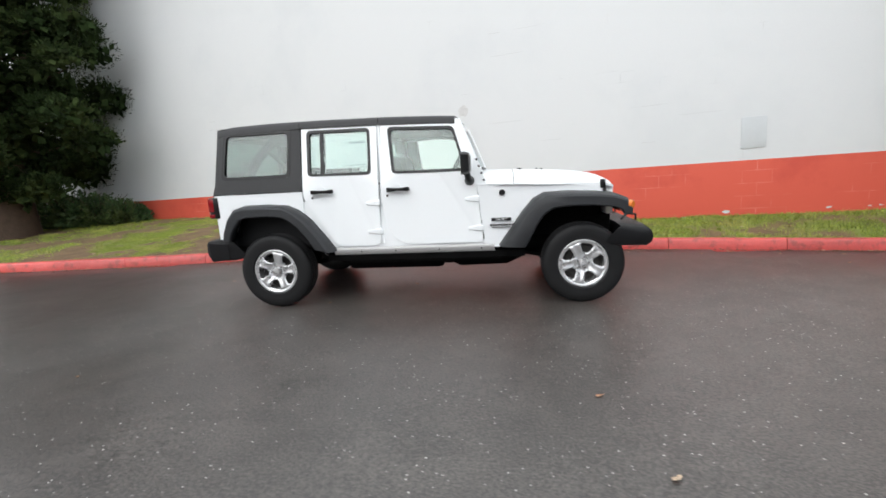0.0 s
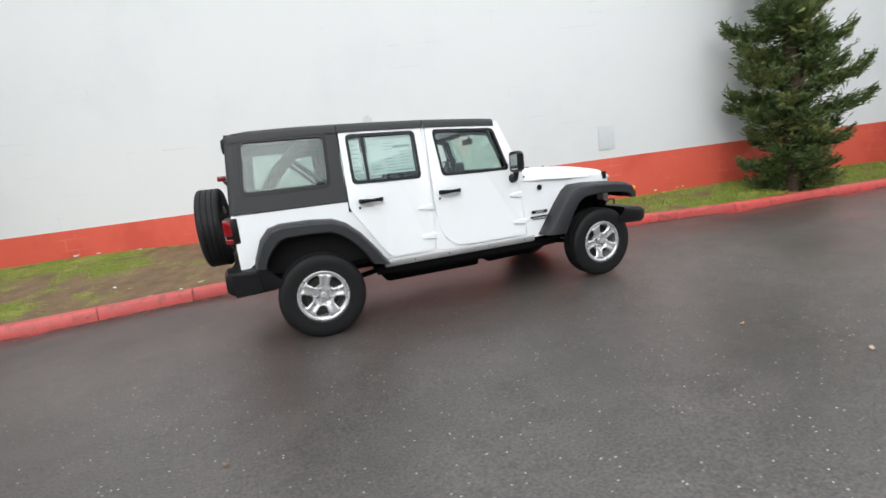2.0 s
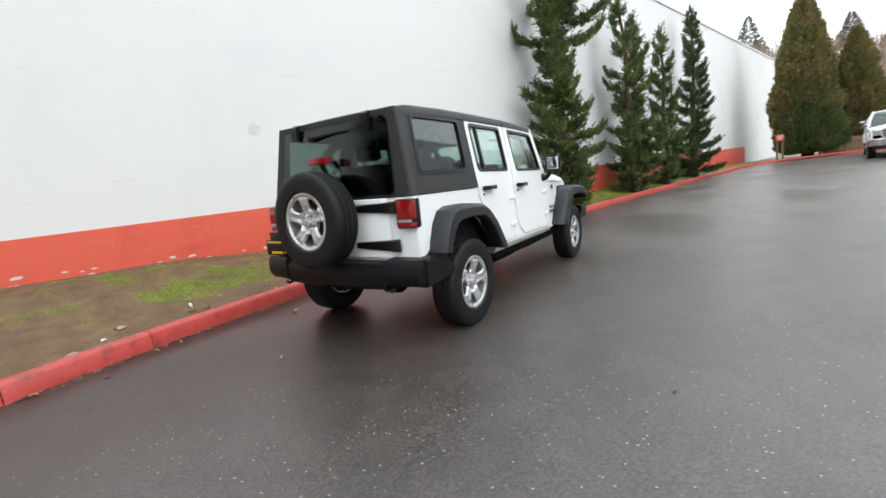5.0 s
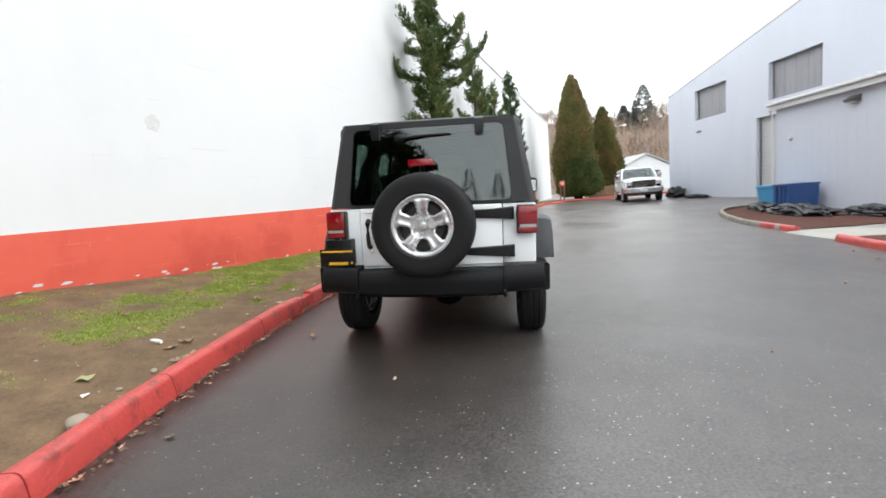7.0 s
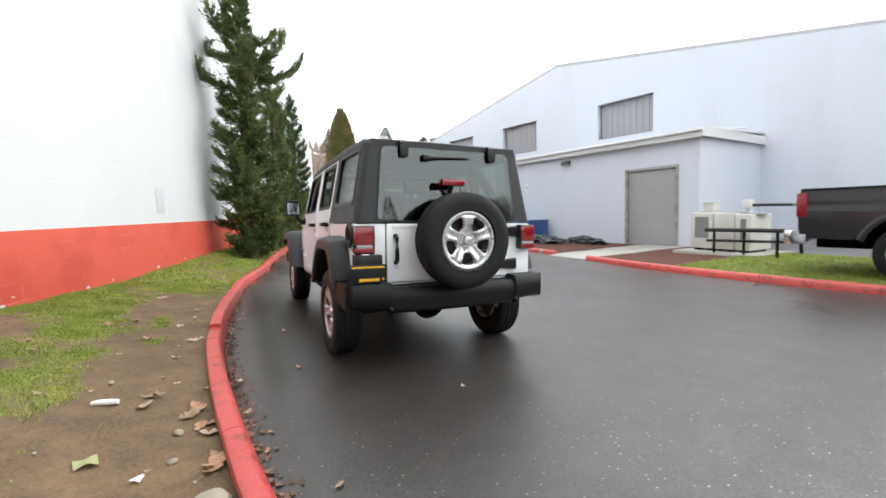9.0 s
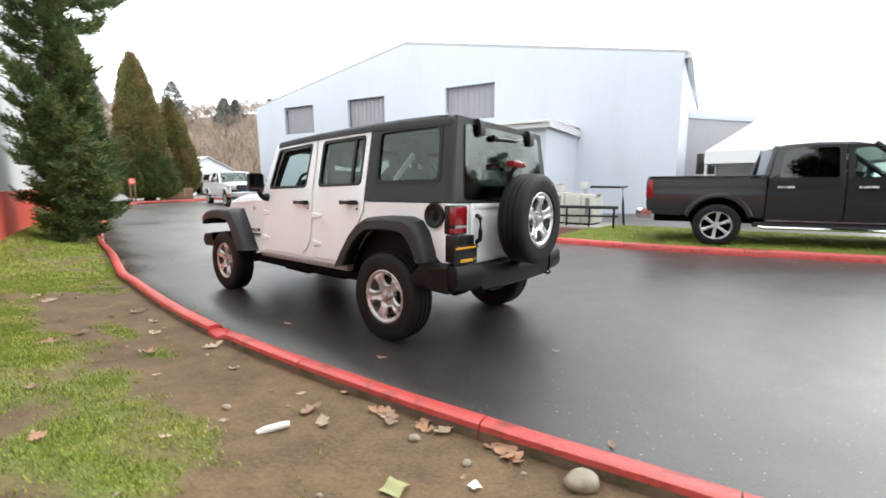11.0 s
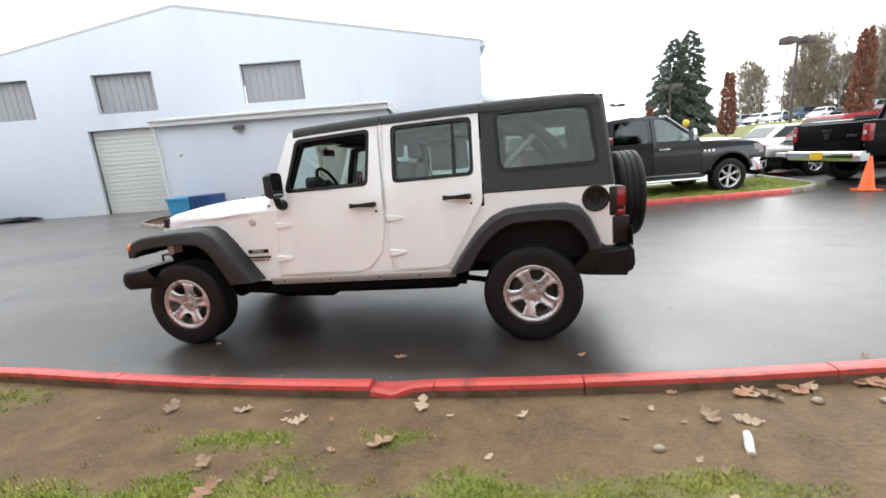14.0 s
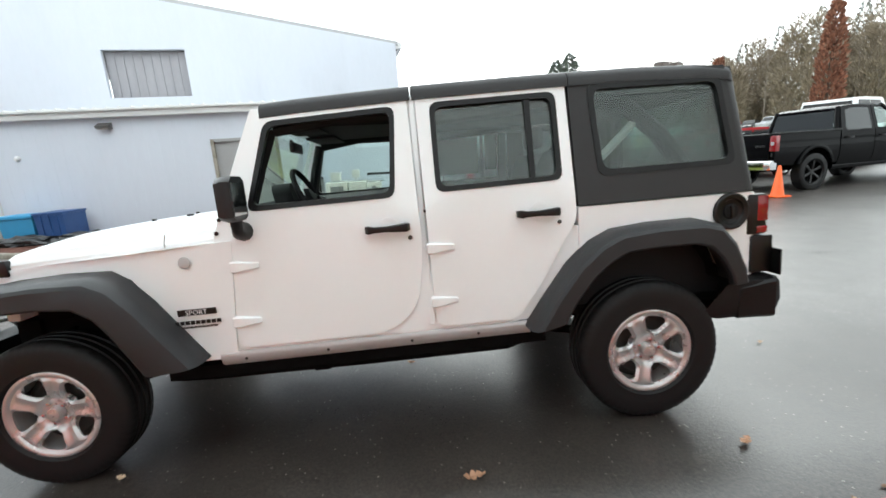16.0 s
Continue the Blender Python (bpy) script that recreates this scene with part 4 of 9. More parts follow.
def rim_mesh(rim=0.214, w=0.2):
    """The alloy rim: five broad flat spokes with a shallow channel, rounded windows between them, a rolled lip; it looks up the z axis."""
    h = w / 2
    bm = lathe([(rim - 0.004, h * 0.7), (rim - 0.004, h * 0.5), (rim - 0.02, -h), (rim - 0.03, -h), (rim - 0.026, h * 0.2), (rim - 0.022, h * 0.65)], 60, closed_profile=True)
    own = bmesh.new()
    r0, r1 = 0.088, 0.184

    def half(r):
        """Half angle of a spoke at a radius; the windows are rounded at both ends."""
        t = (r - r0) / (r1 - r0)
        wide = 0.0365 + 0.014 * t + 0.021 * max(0.0, abs(2 * t - 1) - 0.62) ** 2 / 0.144
        return min(math.radians(35.0), math.asin(min(0.9, wide / r)))

    def height(r, u):
        """u runs from 0 on a spoke's middle to 1 at its edge and 2 between spokes."""
        z = 0.064 + 0.020 * smoothstep(0.07, 0.17, r) + 0.014 * smoothstep(0.186, 0.204, r) - 0.012 * smoothstep(0.216, 0.226, r) - 0.008 * smoothstep(0.085, 0.070, r)
        if 0.07 < r < 0.192:
            k = smoothstep(0.07, 0.095, r) * (1 - smoothstep(0.176, 0.192, r))
            z += k * (0.012 * (1 - smoothstep(0.70, 1.0, u)) - 0.007 * (1 - smoothstep(0.30, 0.48, u)))
        return z
    radii = [0.038, 0.055, 0.070, 0.080, r0, 0.093, 0.099, 0.108, 0.122, 0.138, 0.154, 0.166, 0.174, 0.180, r1, 0.191, 0.198, 0.206, 0.214, 0.220, 0.226]
    us = [-1.0, -0.86, -0.70, -0.50, -0.28, 0.0, 0.28, 0.50, 0.70, 0.86, 1.0]
    for k in range(5):
        mid = math.radians(72 * k)
        grid = [[own.verts.new((r * math.cos(mid + u * half(min(max(r, r0), r1))), r * math.sin(mid + u * half(min(max(r, r0), r1))), height(r, abs(u)))) for u in us] for r in radii]
        for p, q in zip(grid, grid[1:]):
            ring_faces(own, p, q, False)
        for part_radii in (radii[:5], radii[14:]):
            grid = []
            for r in part_radii:
                hf = half(min(max(r, r0), r1))
                span = math.radians(72) - 2 * hf
                grid.append([own.verts.new((r * math.cos(mid + hf + span * j / 6), r * math.sin(mid + hf + span * j / 6), height(r, 1.0))) for j in range(7)])
            for p, q in zip(grid, grid[1:]):
                ring_faces(own, p, q, False)
    bmesh.ops.remove_doubles(own, verts=own.verts, dist=0.0003)
    bmesh.ops.recalc_face_normals(own, faces=own.faces)
    bmesh.ops.solidify(own, geom=list(own.faces), thickness=0.030)
    own.transform(Matrix.Rotation(math.pi / 2 - radians(72), 4, "Z"))
    join(bm, own)
    lathe([(0.0, 0.094), (0.020, 0.0935), (0.030, 0.090), (0.034, 0.080), (0.036, 0.058), (0.036, 0.03)], 32, bm=bm)
    return bm


def lug_nut():
    return lathe([(0, 0.078), (0.008, 0.077), (0.0105, 0.072), (0.0105, 0.05)], 8)


def brake_disc():
    return lathe([(0, 0.012), (0.06, 0.012), (0.07, 0.0), (0.15, 0.0), (0.155, -0.01), (0.186, -0.02), (0.186, -0.03), (0, -0.03)], 32)


WHEEL_MESHES = {}


def wheel(parent, m, name="wheel"):
    """A wheel whose face looks up the z axis of m."""
    if not WHEEL_MESHES:
        t = part(name, tyre_mesh(), rubber, parent, "black all-terrain tyre", 35)
        WHEEL_MESHES["rim"] = part("rim", rim_mesh(), alloy, t, "silver five-spoke alloy rim", 40).data
        WHEEL_MESHES["brake_disc"] = part("brake_disc", brake_disc(), alloy_dark, t).data
        nut = part("lug_nut", lug_nut(), chrome, t)
        WHEEL_MESHES["lug_nut"], WHEEL_MESHES["wheel"] = nut.data, t.data
    else:
        t = tagged(new(name, WHEEL_MESHES["wheel"]), "black all-terrain tyre")
        t.parent = parent
        for nm in ("rim", "brake_disc"):
            new(nm, WHEEL_MESHES[nm]).parent = t
        nut = new("lug_nut", WHEEL_MESHES["lug_nut"])
        nut.parent = t
    for k in range(5):
        if k:
            nut = new("lug_nut", WHEEL_MESHES["lug_nut"])
            nut.parent = t
        a = 2.2 + 2 * math.pi * k / 5
        nut.matrix_basis = Matrix.Translation((0.054 * math.cos(a), 0.054 * math.sin(a), 0))
    t.matrix_basis = m
    return t


# ------------------------------------------------ body of the off-road car
def side_y(z):
    """Half width of the body side at a height."""
    if z < 0.62:
        return 0.768 + 0.017 * (z - 0.5) / 0.12
    if z < 1.13:
        return 0.785
    return 0.785 - 0.112 * (z - 1.13) / 0.62


def side_at(s, out=0.0):
    return lambda u, v, d: (u, s * (side_y(v) + out - d), v)


ROOF_Z = [(-0.56, 1.755), (-0.48, 1.785), (-0.2, 1.80), (0.5, 1.797), (1.1, 1.785), (1.6, 1.765), (1.89, 1.745)]


def roof_section(x, lift=0.0):
    z = polyline_at(ROOF_Z, x) + lift
    w = 0.682 - 0.050 * (1 - math.sqrt(max(0.0, 1 - max(0.0, (-0.505 - x) / 0.058) ** 2)))
    pts = []
    for y, dz in ((-w - 0.012, -0.085), (-w - 0.008, -0.045), (-w + 0.012, -0.020), (-w + 0.05, -0.008), (-0.45, 0.0), (-0.15, 0.006), (0.15, 0.006), (0.45, 0.0), (w - 0.05, -0.008), (w - 0.012, -0.020), (w + 0.008, -0.045), (w + 0.012, -0.085), (w - 0.03, -0.085), (0.3, -0.04), (-0.3, -0.04), (-w + 0.03, -0.085)):
        pts.append(Vector((x, y, z + dz)))
    return pts


FRONT_DOOR = rounded([(2.045, 0.582), (1.985, 1.215), (1.815, 1.70), (1.118, 1.718), (1.105, 0.95), (1.15, 0.70), (1.30, 0.582)], [0.05, 0.02, 0.03, 0.02, 0.15, 0.15, 0.08])
FRONT_PANE = rounded([(1.900, 1.250), (1.790, 1.640), (1.190, 1.667), (1.225, 1.258)], 0.045)
REAR_DOOR = rounded([(1.068, 0.582), (1.078, 1.720), (0.337, 1.740), (0.332, 1.06), (0.385, 0.985), (0.545, 0.72), (0.650, 0.582)], [0.07, 0.02, 0.02, 0.05, 0.1, 0.1, 0.05])
REAR_PANE = rounded([(1.003, 1.264), (1.000, 1.672), (0.400, 1.682), (0.400, 1.274)], 0.045)
TOP_SIDE = [(0.322, 1.130), (0.322, 1.755), (-0.495, 1.765), (-0.555, 1.130)]
TOP_PANE = rounded([(0.190, 1.283), (0.212, 1.700), (-0.448, 1.700), (-0.487, 1.286)], 0.05)
FRONT_FLARE = ([(2.188, 0.553), (2.285, 0.688), (2.402, 0.853), (2.499, 0.963), (2.597, 1.011), (2.811, 1.014), (3.064, 0.998), (3.200, 0.980), (3.288, 0.943), (3.332, 0.878), (3.332, 0.808)],
               [(2.412, 0.543), (2.460, 0.628), (2.529, 0.753), (2.587, 0.833), (2.665, 0.883), (2.811, 0.896), (3.005, 0.892), (3.103, 0.882), (3.181, 0.870), (3.234, 0.846), (3.249, 0.808)])
REAR_FLARE = ([(0.615, 0.541), (0.510, 0.696), (0.390, 0.851), (0.278, 0.951), (0.168, 1.001), (-0.022, 1.018), (-0.256, 1.018), (-0.351, 0.991), (-0.421, 0.906), (-0.476, 0.766), (-0.491, 0.696)],
              [(0.450, 0.581), (0.390, 0.686), (0.300, 0.796), (0.218, 0.861), (0.138, 0.901), (-0.022, 0.911), (-0.206, 0.908), (-0.271, 0.888), (-0.331, 0.826), (-0.381, 0.746), (-0.396, 0.686)])


def flare_mesh(pair, s, taper=None):
    secs = []
    for (xo, zo), (xi, zi) in zip(*pair):
        o, i = Vector((xo, zo)), Vector((xi, zi))
        def p(t, y):
            q = o.lerp(i, t)
            return Vector((q.x, s * y, q.y))
        yin = 0.755 if taper is None else taper(xo)
        secs.append([p(-0.02, yin), p(0.0, 0.84), p(0.04, 0.885), p(0.16, 0.918), p(0.30, 0.930), p(0.92, 0.935), p(1.0, 0.928), p(1.03, 0.915), p(1.0, 0.89), p(0.62, 0.88), p(0.55, yin)])
    return loft(secs)


def well_mesh(pair, s):
    bm = bmesh.new()
    rim = [(x, z) for x, z in pair[1]]
    loft([[Vector((x, s * y, z + 0.01)) for x, z in rim] for y in (0.40, 0.80)], (False, False), False, bm)
    back = [bm.verts.new((x, s * 0.40, z + 0.01)) for x, z in rim]
    low = [bm.verts.new((rim[-1][0], s * 0.40, 0.45)), bm.verts.new((rim[0][0], s * 0.40, 0.45))]
    bm.faces.new(back + low)
    return bm


def quarter_mesh(s):
    """The rear quarter panel with its wheel opening."""
    arch = [(x, z) for x, z in REAR_FLARE[0]]
    mid = [((a + c) / 2, (b + d) / 2) for (a, b), (c, d) in zip(*REAR_FLARE)]
    poly = [(0.322, 1.122), (-0.585, 1.122), (-0.60, 1.10), (-0.582, 0.66)] + mid[::-1][1:8] + [(0.322, mid[2][1])]
    poly = [p for k, p in enumerate(poly) if k == 0 or (Vector(p) - Vector(poly[k - 1])).length > 0.004]
    return plate(poly, side_at(s), 0.05)


def word_mesh(name, text, size, m, material, parent):
    """A word in the built-in font as a thin mesh, centred."""
    cu = bpy.data.curves.new(name, "FONT")
    cu.body, cu.size, cu.align_x, cu.extrude, cu.resolution_u = text, size, "CENTER", 0.0008, 2
    tmp = new(name, cu)
    me = bpy.data.meshes.new_from_object(tmp.evaluated_get(bpy.context.evaluated_depsgraph_get()))
    bpy.data.objects.remove(tmp)
    bpy.data.curves.remove(cu)
    me.materials.clear()
    me.materials.append(material)
    ob = new(name, me)
    ob.parent, ob.matrix_basis = parent, m
    return ob


def build_car():
    c = thing("off_road_car", "white four-door off-road car with textured black hard top", "car", CAR)
    for s in (1, -1):
        # doors with their panes, handles and hinges
        for nm, outline, pane in (("front_door", FRONT_DOOR, FRONT_PANE), ("rear_door", REAR_DOOR, REAR_PANE)):
            d = part(nm, frame_plate(outline, pane, side_at(s, 0.004), 0.045), white_paint, c, "white door with black window seal", 25)
            part("window_seal", frame_plate(inset(pane, -0.012), inset(pane, 0.014), side_at(s, 0.007), 0.03), black_trim, d)
            if not (s > 0 and nm == "front_door"):
                g = part("pane", plate(inset(pane, 0.006), side_at(s, -0.012), 0.004), front_glass if nm == "front_door" else car_glass, d, smooth=0)
                g.visible_shadow = False
            hx = 1.168 if nm == "front_door" else 0.428
            hz = 1.104 if nm == "front_door" else 1.114
            m = Matrix.Translation((hx + 0.09, s * 0.787, hz + 0.005)) @ Matrix.Rotation(radians(-90 * s), 4, "X")
            part("handle_dish", lathe([(0, 0.0035), (0.030, 0.0035), (0.046, 0.0055), (0.050, 0.0045), (0.050, 0.0)], 24, m), white_paint, d)
            hb = loft([[Vector((hx + u, s * (0.80 + e + v), hz + w)) for v, w in ((-q, -q), (q * 1.1, -q), (q * 1.1, q), (-q, q))] for u, e, q in ((-0.012, -0.012, 0.014), (0.0, 0.008, 0.020), (0.03, 0.02, 0.018), (0.10, 0.024, 0.013), (0.16, 0.02, 0.014), (0.185, 0.01, 0.019), (0.203, -0.012, 0.016))])
            bevelled(hb, hb.edges, 0.004, 2)
            part("handle", hb, black_trim, d, "black pull handle")
            part("lock", lathe([(0, 0.006), (0.009, 0.006), (0.011, 0.0)], 12, Matrix.Translation((hx - 0.008, s * 0.788, hz - 0.055)) @ Matrix.Rotation(radians(-90 * s), 4, "X")), alloy_dark, d)
            for z in (0.985, 0.715):
                ex = 1.990 + 0.10 * (0.985 - z) if nm == "front_door" else 1.055
                hm = loft([[Vector((ex + u, s * (0.785 + t), z + w)) for t, w in ((0.0, -h), (o, -h * 0.8), (o, h * 0.8), (0.0, h))] for u, h, o in ((0.030, 0.028, 0.016), (0.0, 0.030, 0.020), (-0.02, 0.027, 0.017), (-0.06, 0.020, 0.011), (-0.105, 0.015, 0.007))])
                bevelled(hm, hm.edges, 0.003, 1)
                part("hinge", hm, white_paint, d)
            if nm == "rear_door":
                part("pane_bar", plate([(0.520, 1.27), (0.548, 1.27), (0.546, 1.68), (0.518, 1.68)], side_at(s, 0.0), 0.02), black_trim, d)
        bm = plate([(1.40, 0.57), (1.28, 0.62), (1.18, 0.76), (1.125, 0.95), (1.14, 1.72), (1.05, 1.72), (1.04, 0.57)], side_at(s, -0.010), 0.05)
        plate([(1.079, 0.60), (1.099, 0.60), (1.108, 1.715), (1.086, 1.715)], side_at(s, 0.002), 0.02, bm)
        plate([(0.36, 1.03), (0.44, 0.92), (0.57, 0.72), (0.68, 0.57), (0.54, 0.57), (0.42, 0.72), (0.28, 0.88), (0.28, 1.03)], side_at(s, -0.010), 0.04, bm)
        plate([(2.10, 0.53), (2.09, 0.60), (0.63, 0.60), (0.66, 0.53)], side_at(s, -0.012), 0.06, bm)
        part("body_side", bm, white_paint, c)
        part("quarter_panel", quarter_mesh(s), white_paint, c, "white rear quarter panel", 25)
        # cowl side and front wing, drawn in towards the grille
        def wing(u, v, d, s=s):
            t = smoothstep(2.25, 3.15, u)
            return (u, s * (side_y(v) - 0.125 * t - d), v)
        fm = [((a + e) / 2, (b + f) / 2) for (a, b), (e, f) in zip(*FRONT_FLARE)]
        poly = [(2.052, 0.53), (2.052, 0.60), (1.998, 1.112), (2.12, 1.108), (2.3, 1.099), (2.6, 1.082), (2.8, 1.071), (3.0, 1.059), (3.13, 1.050), (3.13, 0.95)] + fm[6:2:-1] + [fm[2], fm[1], (2.24, 0.53)]
        part("front_wing", plate(poly, wing, 0.04), white_paint, c, "white front wing panel", 25)
        part("front_flare", flare_mesh(FRONT_FLARE, s, lambda x: 0.76 - 0.11 * smoothstep(2.25, 3.15, x)), dark_plastic, c, "dark grey plastic wheel flare", 28)
        part("rear_flare", flare_mesh(REAR_FLARE, s), dark_plastic, c, "dark grey plastic wheel flare", 28)
        part("wheel_well", well_mesh(FRONT_FLARE, s), black_void, c)
        part("wheel_well", well_mesh(REAR_FLARE, s), black_void, c)
        # sill and the black rocker rail below it
        part("sill", loft([[Vector((x, s * y, z)) for y, z in ((0.70, 0.490), (0.752, 0.490), (0.770, 0.508), (0.781, 0.540), (0.779, 0.553), (0.770, 0.562), (0.70, 0.566))] for x in (2.14, 1.6, 1.0, 0.585)]), sill_silver, c, "dull silver sill strip", 40)
        part("rocker_rail", loft([[Vector((x, s * y, z)) for y, z in ((0.55, 0.385 + e), (0.715, 0.395 + e), (0.742, 0.430), (0.738, 0.492), (0.55, 0.492))] for x, e in ((2.42, 0.07), (2.22, 0.01), (1.4, 0.0), (0.70, 0.0), (0.50, 0.06))]), black_void, c)
        for x in (2.02, 1.62, 1.2, 0.86):
            part("sill_bolt", lathe([(0, 0.004), (0.008, 0.003), (0.008, 0)], 8, Matrix.Translation((x, s * 0.776, 0.523)) @ Matrix.Rotation(radians(-90 * s), 4, "X")), alloy_dark, c)
        # hard top side
        h = part("top_side", frame_plate(TOP_SIDE, TOP_PANE, side_at(s, 0.006), 0.04), hard_top, c, "textured black hard top side")
        part("window_seal", frame_plate(inset(TOP_PANE, -0.018), inset(TOP_PANE, 0.012), side_at(s, 0.011), 0.03), black_trim, h)
        g = part("pane", plate(inset(TOP_PANE, 0.004), side_at(s, -0.006), 0.004), quarter_glass, h, smooth=0)
        g.visible_shadow = False
        rings = []
        for z in (1.128, 1.3, 1.5, 1.70, 1.745, 1.765):
            y0, xb = side_y(z) + 0.006, rear_x(z)
            xs = -0.490 - 0.065 * (1.765 - z) / 0.635
            pull = 0.0 if z < 1.72 else (0.012 if z < 1.75 else 0.035)
            arc = []
            for k in range(7):
                a = math.pi / 2 * k / 6
                arc.append(Vector((xb + pull + (xs - xb) * (1 - math.sin(a)), s * (y0 - pull - 0.055 * (1 - math.cos(a))), z)))
            arc += [Vector((xb + 0.04, s * (y0 - 0.055), z)), Vector((xs, s * (y0 - 0.04), z))]
            rings.append(arc)
        part("top_corner", loft(rings), hard_top, c, smooth=50)
        # mirror
        mi = bmesh.new()
        loft([[Vector((1.915 + e, s * (0.845 + y), 1.305 + z)) for y, z in ((0.0, -0.078 * q), (0.0, 0.078 * q), (0.03, 0.098 * q), (0.135 * q, 0.098 * q), (0.165 * q, 0.075 * q), (0.165 * q, -0.075 * q), (0.135 * q, -0.095 * q), (0.03, -0.095 * q))] for e, q in ((0.042, 0.70), (0.032, 0.90), (0.0, 1.0), (-0.032, 1.0), (-0.038, 0.97))], bm=mi)
        mir = part("door_mirror", mi, black_trim, c, "black plastic door mirror", 40)
        part("mirror_arm", tube([(1.935, s * 0.782, 1.150), (1.935, s * 0.825, 1.153), (1.930, s * 0.855, 1.17), (1.918, s * 0.895, 1.240)], [0.046, 0.036, 0.026, 0.03], 12), black_trim, mir)
        part("mirror_glass", box(1.8755, 1.8765, s * 0.86, s * 0.995, 1.235, 1.375), chrome, mir)
        # cowl bolts on the screen frame
        for x, z in ((2.002, 1.335), (2.022, 1.275), (2.044, 1.212), (2.064, 1.150)):
            part("cowl_bolt", lathe([(0, 0.006), (0.010, 0.005), (0.011, 0)], 8, Matrix.Translation((x, s * (0.776 - 0.10 * max(0.0, z - 1.10) - 0.06 * max(0.0, z - 1.24)), z)) @ Matrix.Rotation(radians(-90 * s), 4, "X")), black_trim, c)
        # round badge and the two lines of small lettering, drawn as bars
        wy = side_y(1.0) - 0.125 * smoothstep(2.25, 3.15, 2.215) + 0.001
        part("badge", lathe([(0, 0.006), (0.024, 0.006), (0.028, 0.003), (0.028, 0)], 20, Matrix.Translation((2.225, s * wy, 1.028)) @ Matrix.Rotation(radians(-90 * s), 4, "X")), sill_silver if s > 0 else black_trim, c)
        part("lettering_plate", box(2.120, 2.300, s * (wy - 0.002), s * (wy + 0.0012), 0.770, 0.8005), black_trim, c)
        word_mesh("lettering", "SPORT", 0.034, Matrix.Translation((2.212, s * (wy + 0.0022), 0.7735)) @ Matrix.Rotation(radians(180 if s > 0 else 0), 4, "Z") @ Matrix.Rotation(radians(90), 4, "X"), trim_bright, c)
        for x0, x1, z0, z1, mt in ((2.105, 2.325, 0.726, 0.744, black_trim), (2.125, 2.295, 0.708, 0.716, alloy_dark)):
            n = 9
            for k in range(n):
                a, b = x0 + (x1 - x0) * k / n, x0 + (x1 - x0) * (k + 0.78) / n
                part("lettering_bar", box(a, b, s * (wy - 0.002), s * (wy + 0.0025), z0, z1), mt, c)
        # tail lamp
        lm = part("tail_lamp", box(-0.662, -0.56, s * 0.645, s * 0.792, 0.90, 1.108, 0.012), black_trim, c, "red tail lamp in black housing")
        part("lens", box(-0.670, -0.61, s * 0.655, s * 0.794, 0.968, 1.10, 0.008), red_lens, lm)
        part("lens", box(-0.668, -0.61, s * 0.655, s * 0.794, 0.908, 0.945, 0.006), red_lens, lm)
        part("reversing_lens", box(-0.669, -0.61, s * 0.665, s * 0.785, 0.944, 0.966, 0.004), clear_lens, lm)
        # front lamps on the flare ends
        part("turn_lamp", lathe([(0, 0.016), (0.028, 0.013), (0.040, 0.0), (0.040, -0.03)], 20, Matrix.Translation((3.312, s * 0.905, 0.885)) @ Matrix.Rotation(radians(48 * s), 4, "Z") @ Matrix.Rotation(radians(90), 4, "Y")), amber_lens, c, "amber turn lamp")
        part("headlamp", lathe([(0, 0.03), (0.06, 0.022), (0.085, 0.0), (0.092, -0.02)], 24, Matrix.Translation((3.240, s * 0.44, 0.90)) @ Matrix.Rotation(radians(90), 4, "Y")), clear_lens, c, "round headlamp")
        # hood catch
        part("hood_catch", box(3.105, 3.150, s * 0.640, s * 0.675, 1.020, 1.10, 0.008), black_trim, c)
    return c


def rear_x(z):
    return -0.612 + 0.055 * max(0.0, z - 1.13) / 0.63


car = build_car()


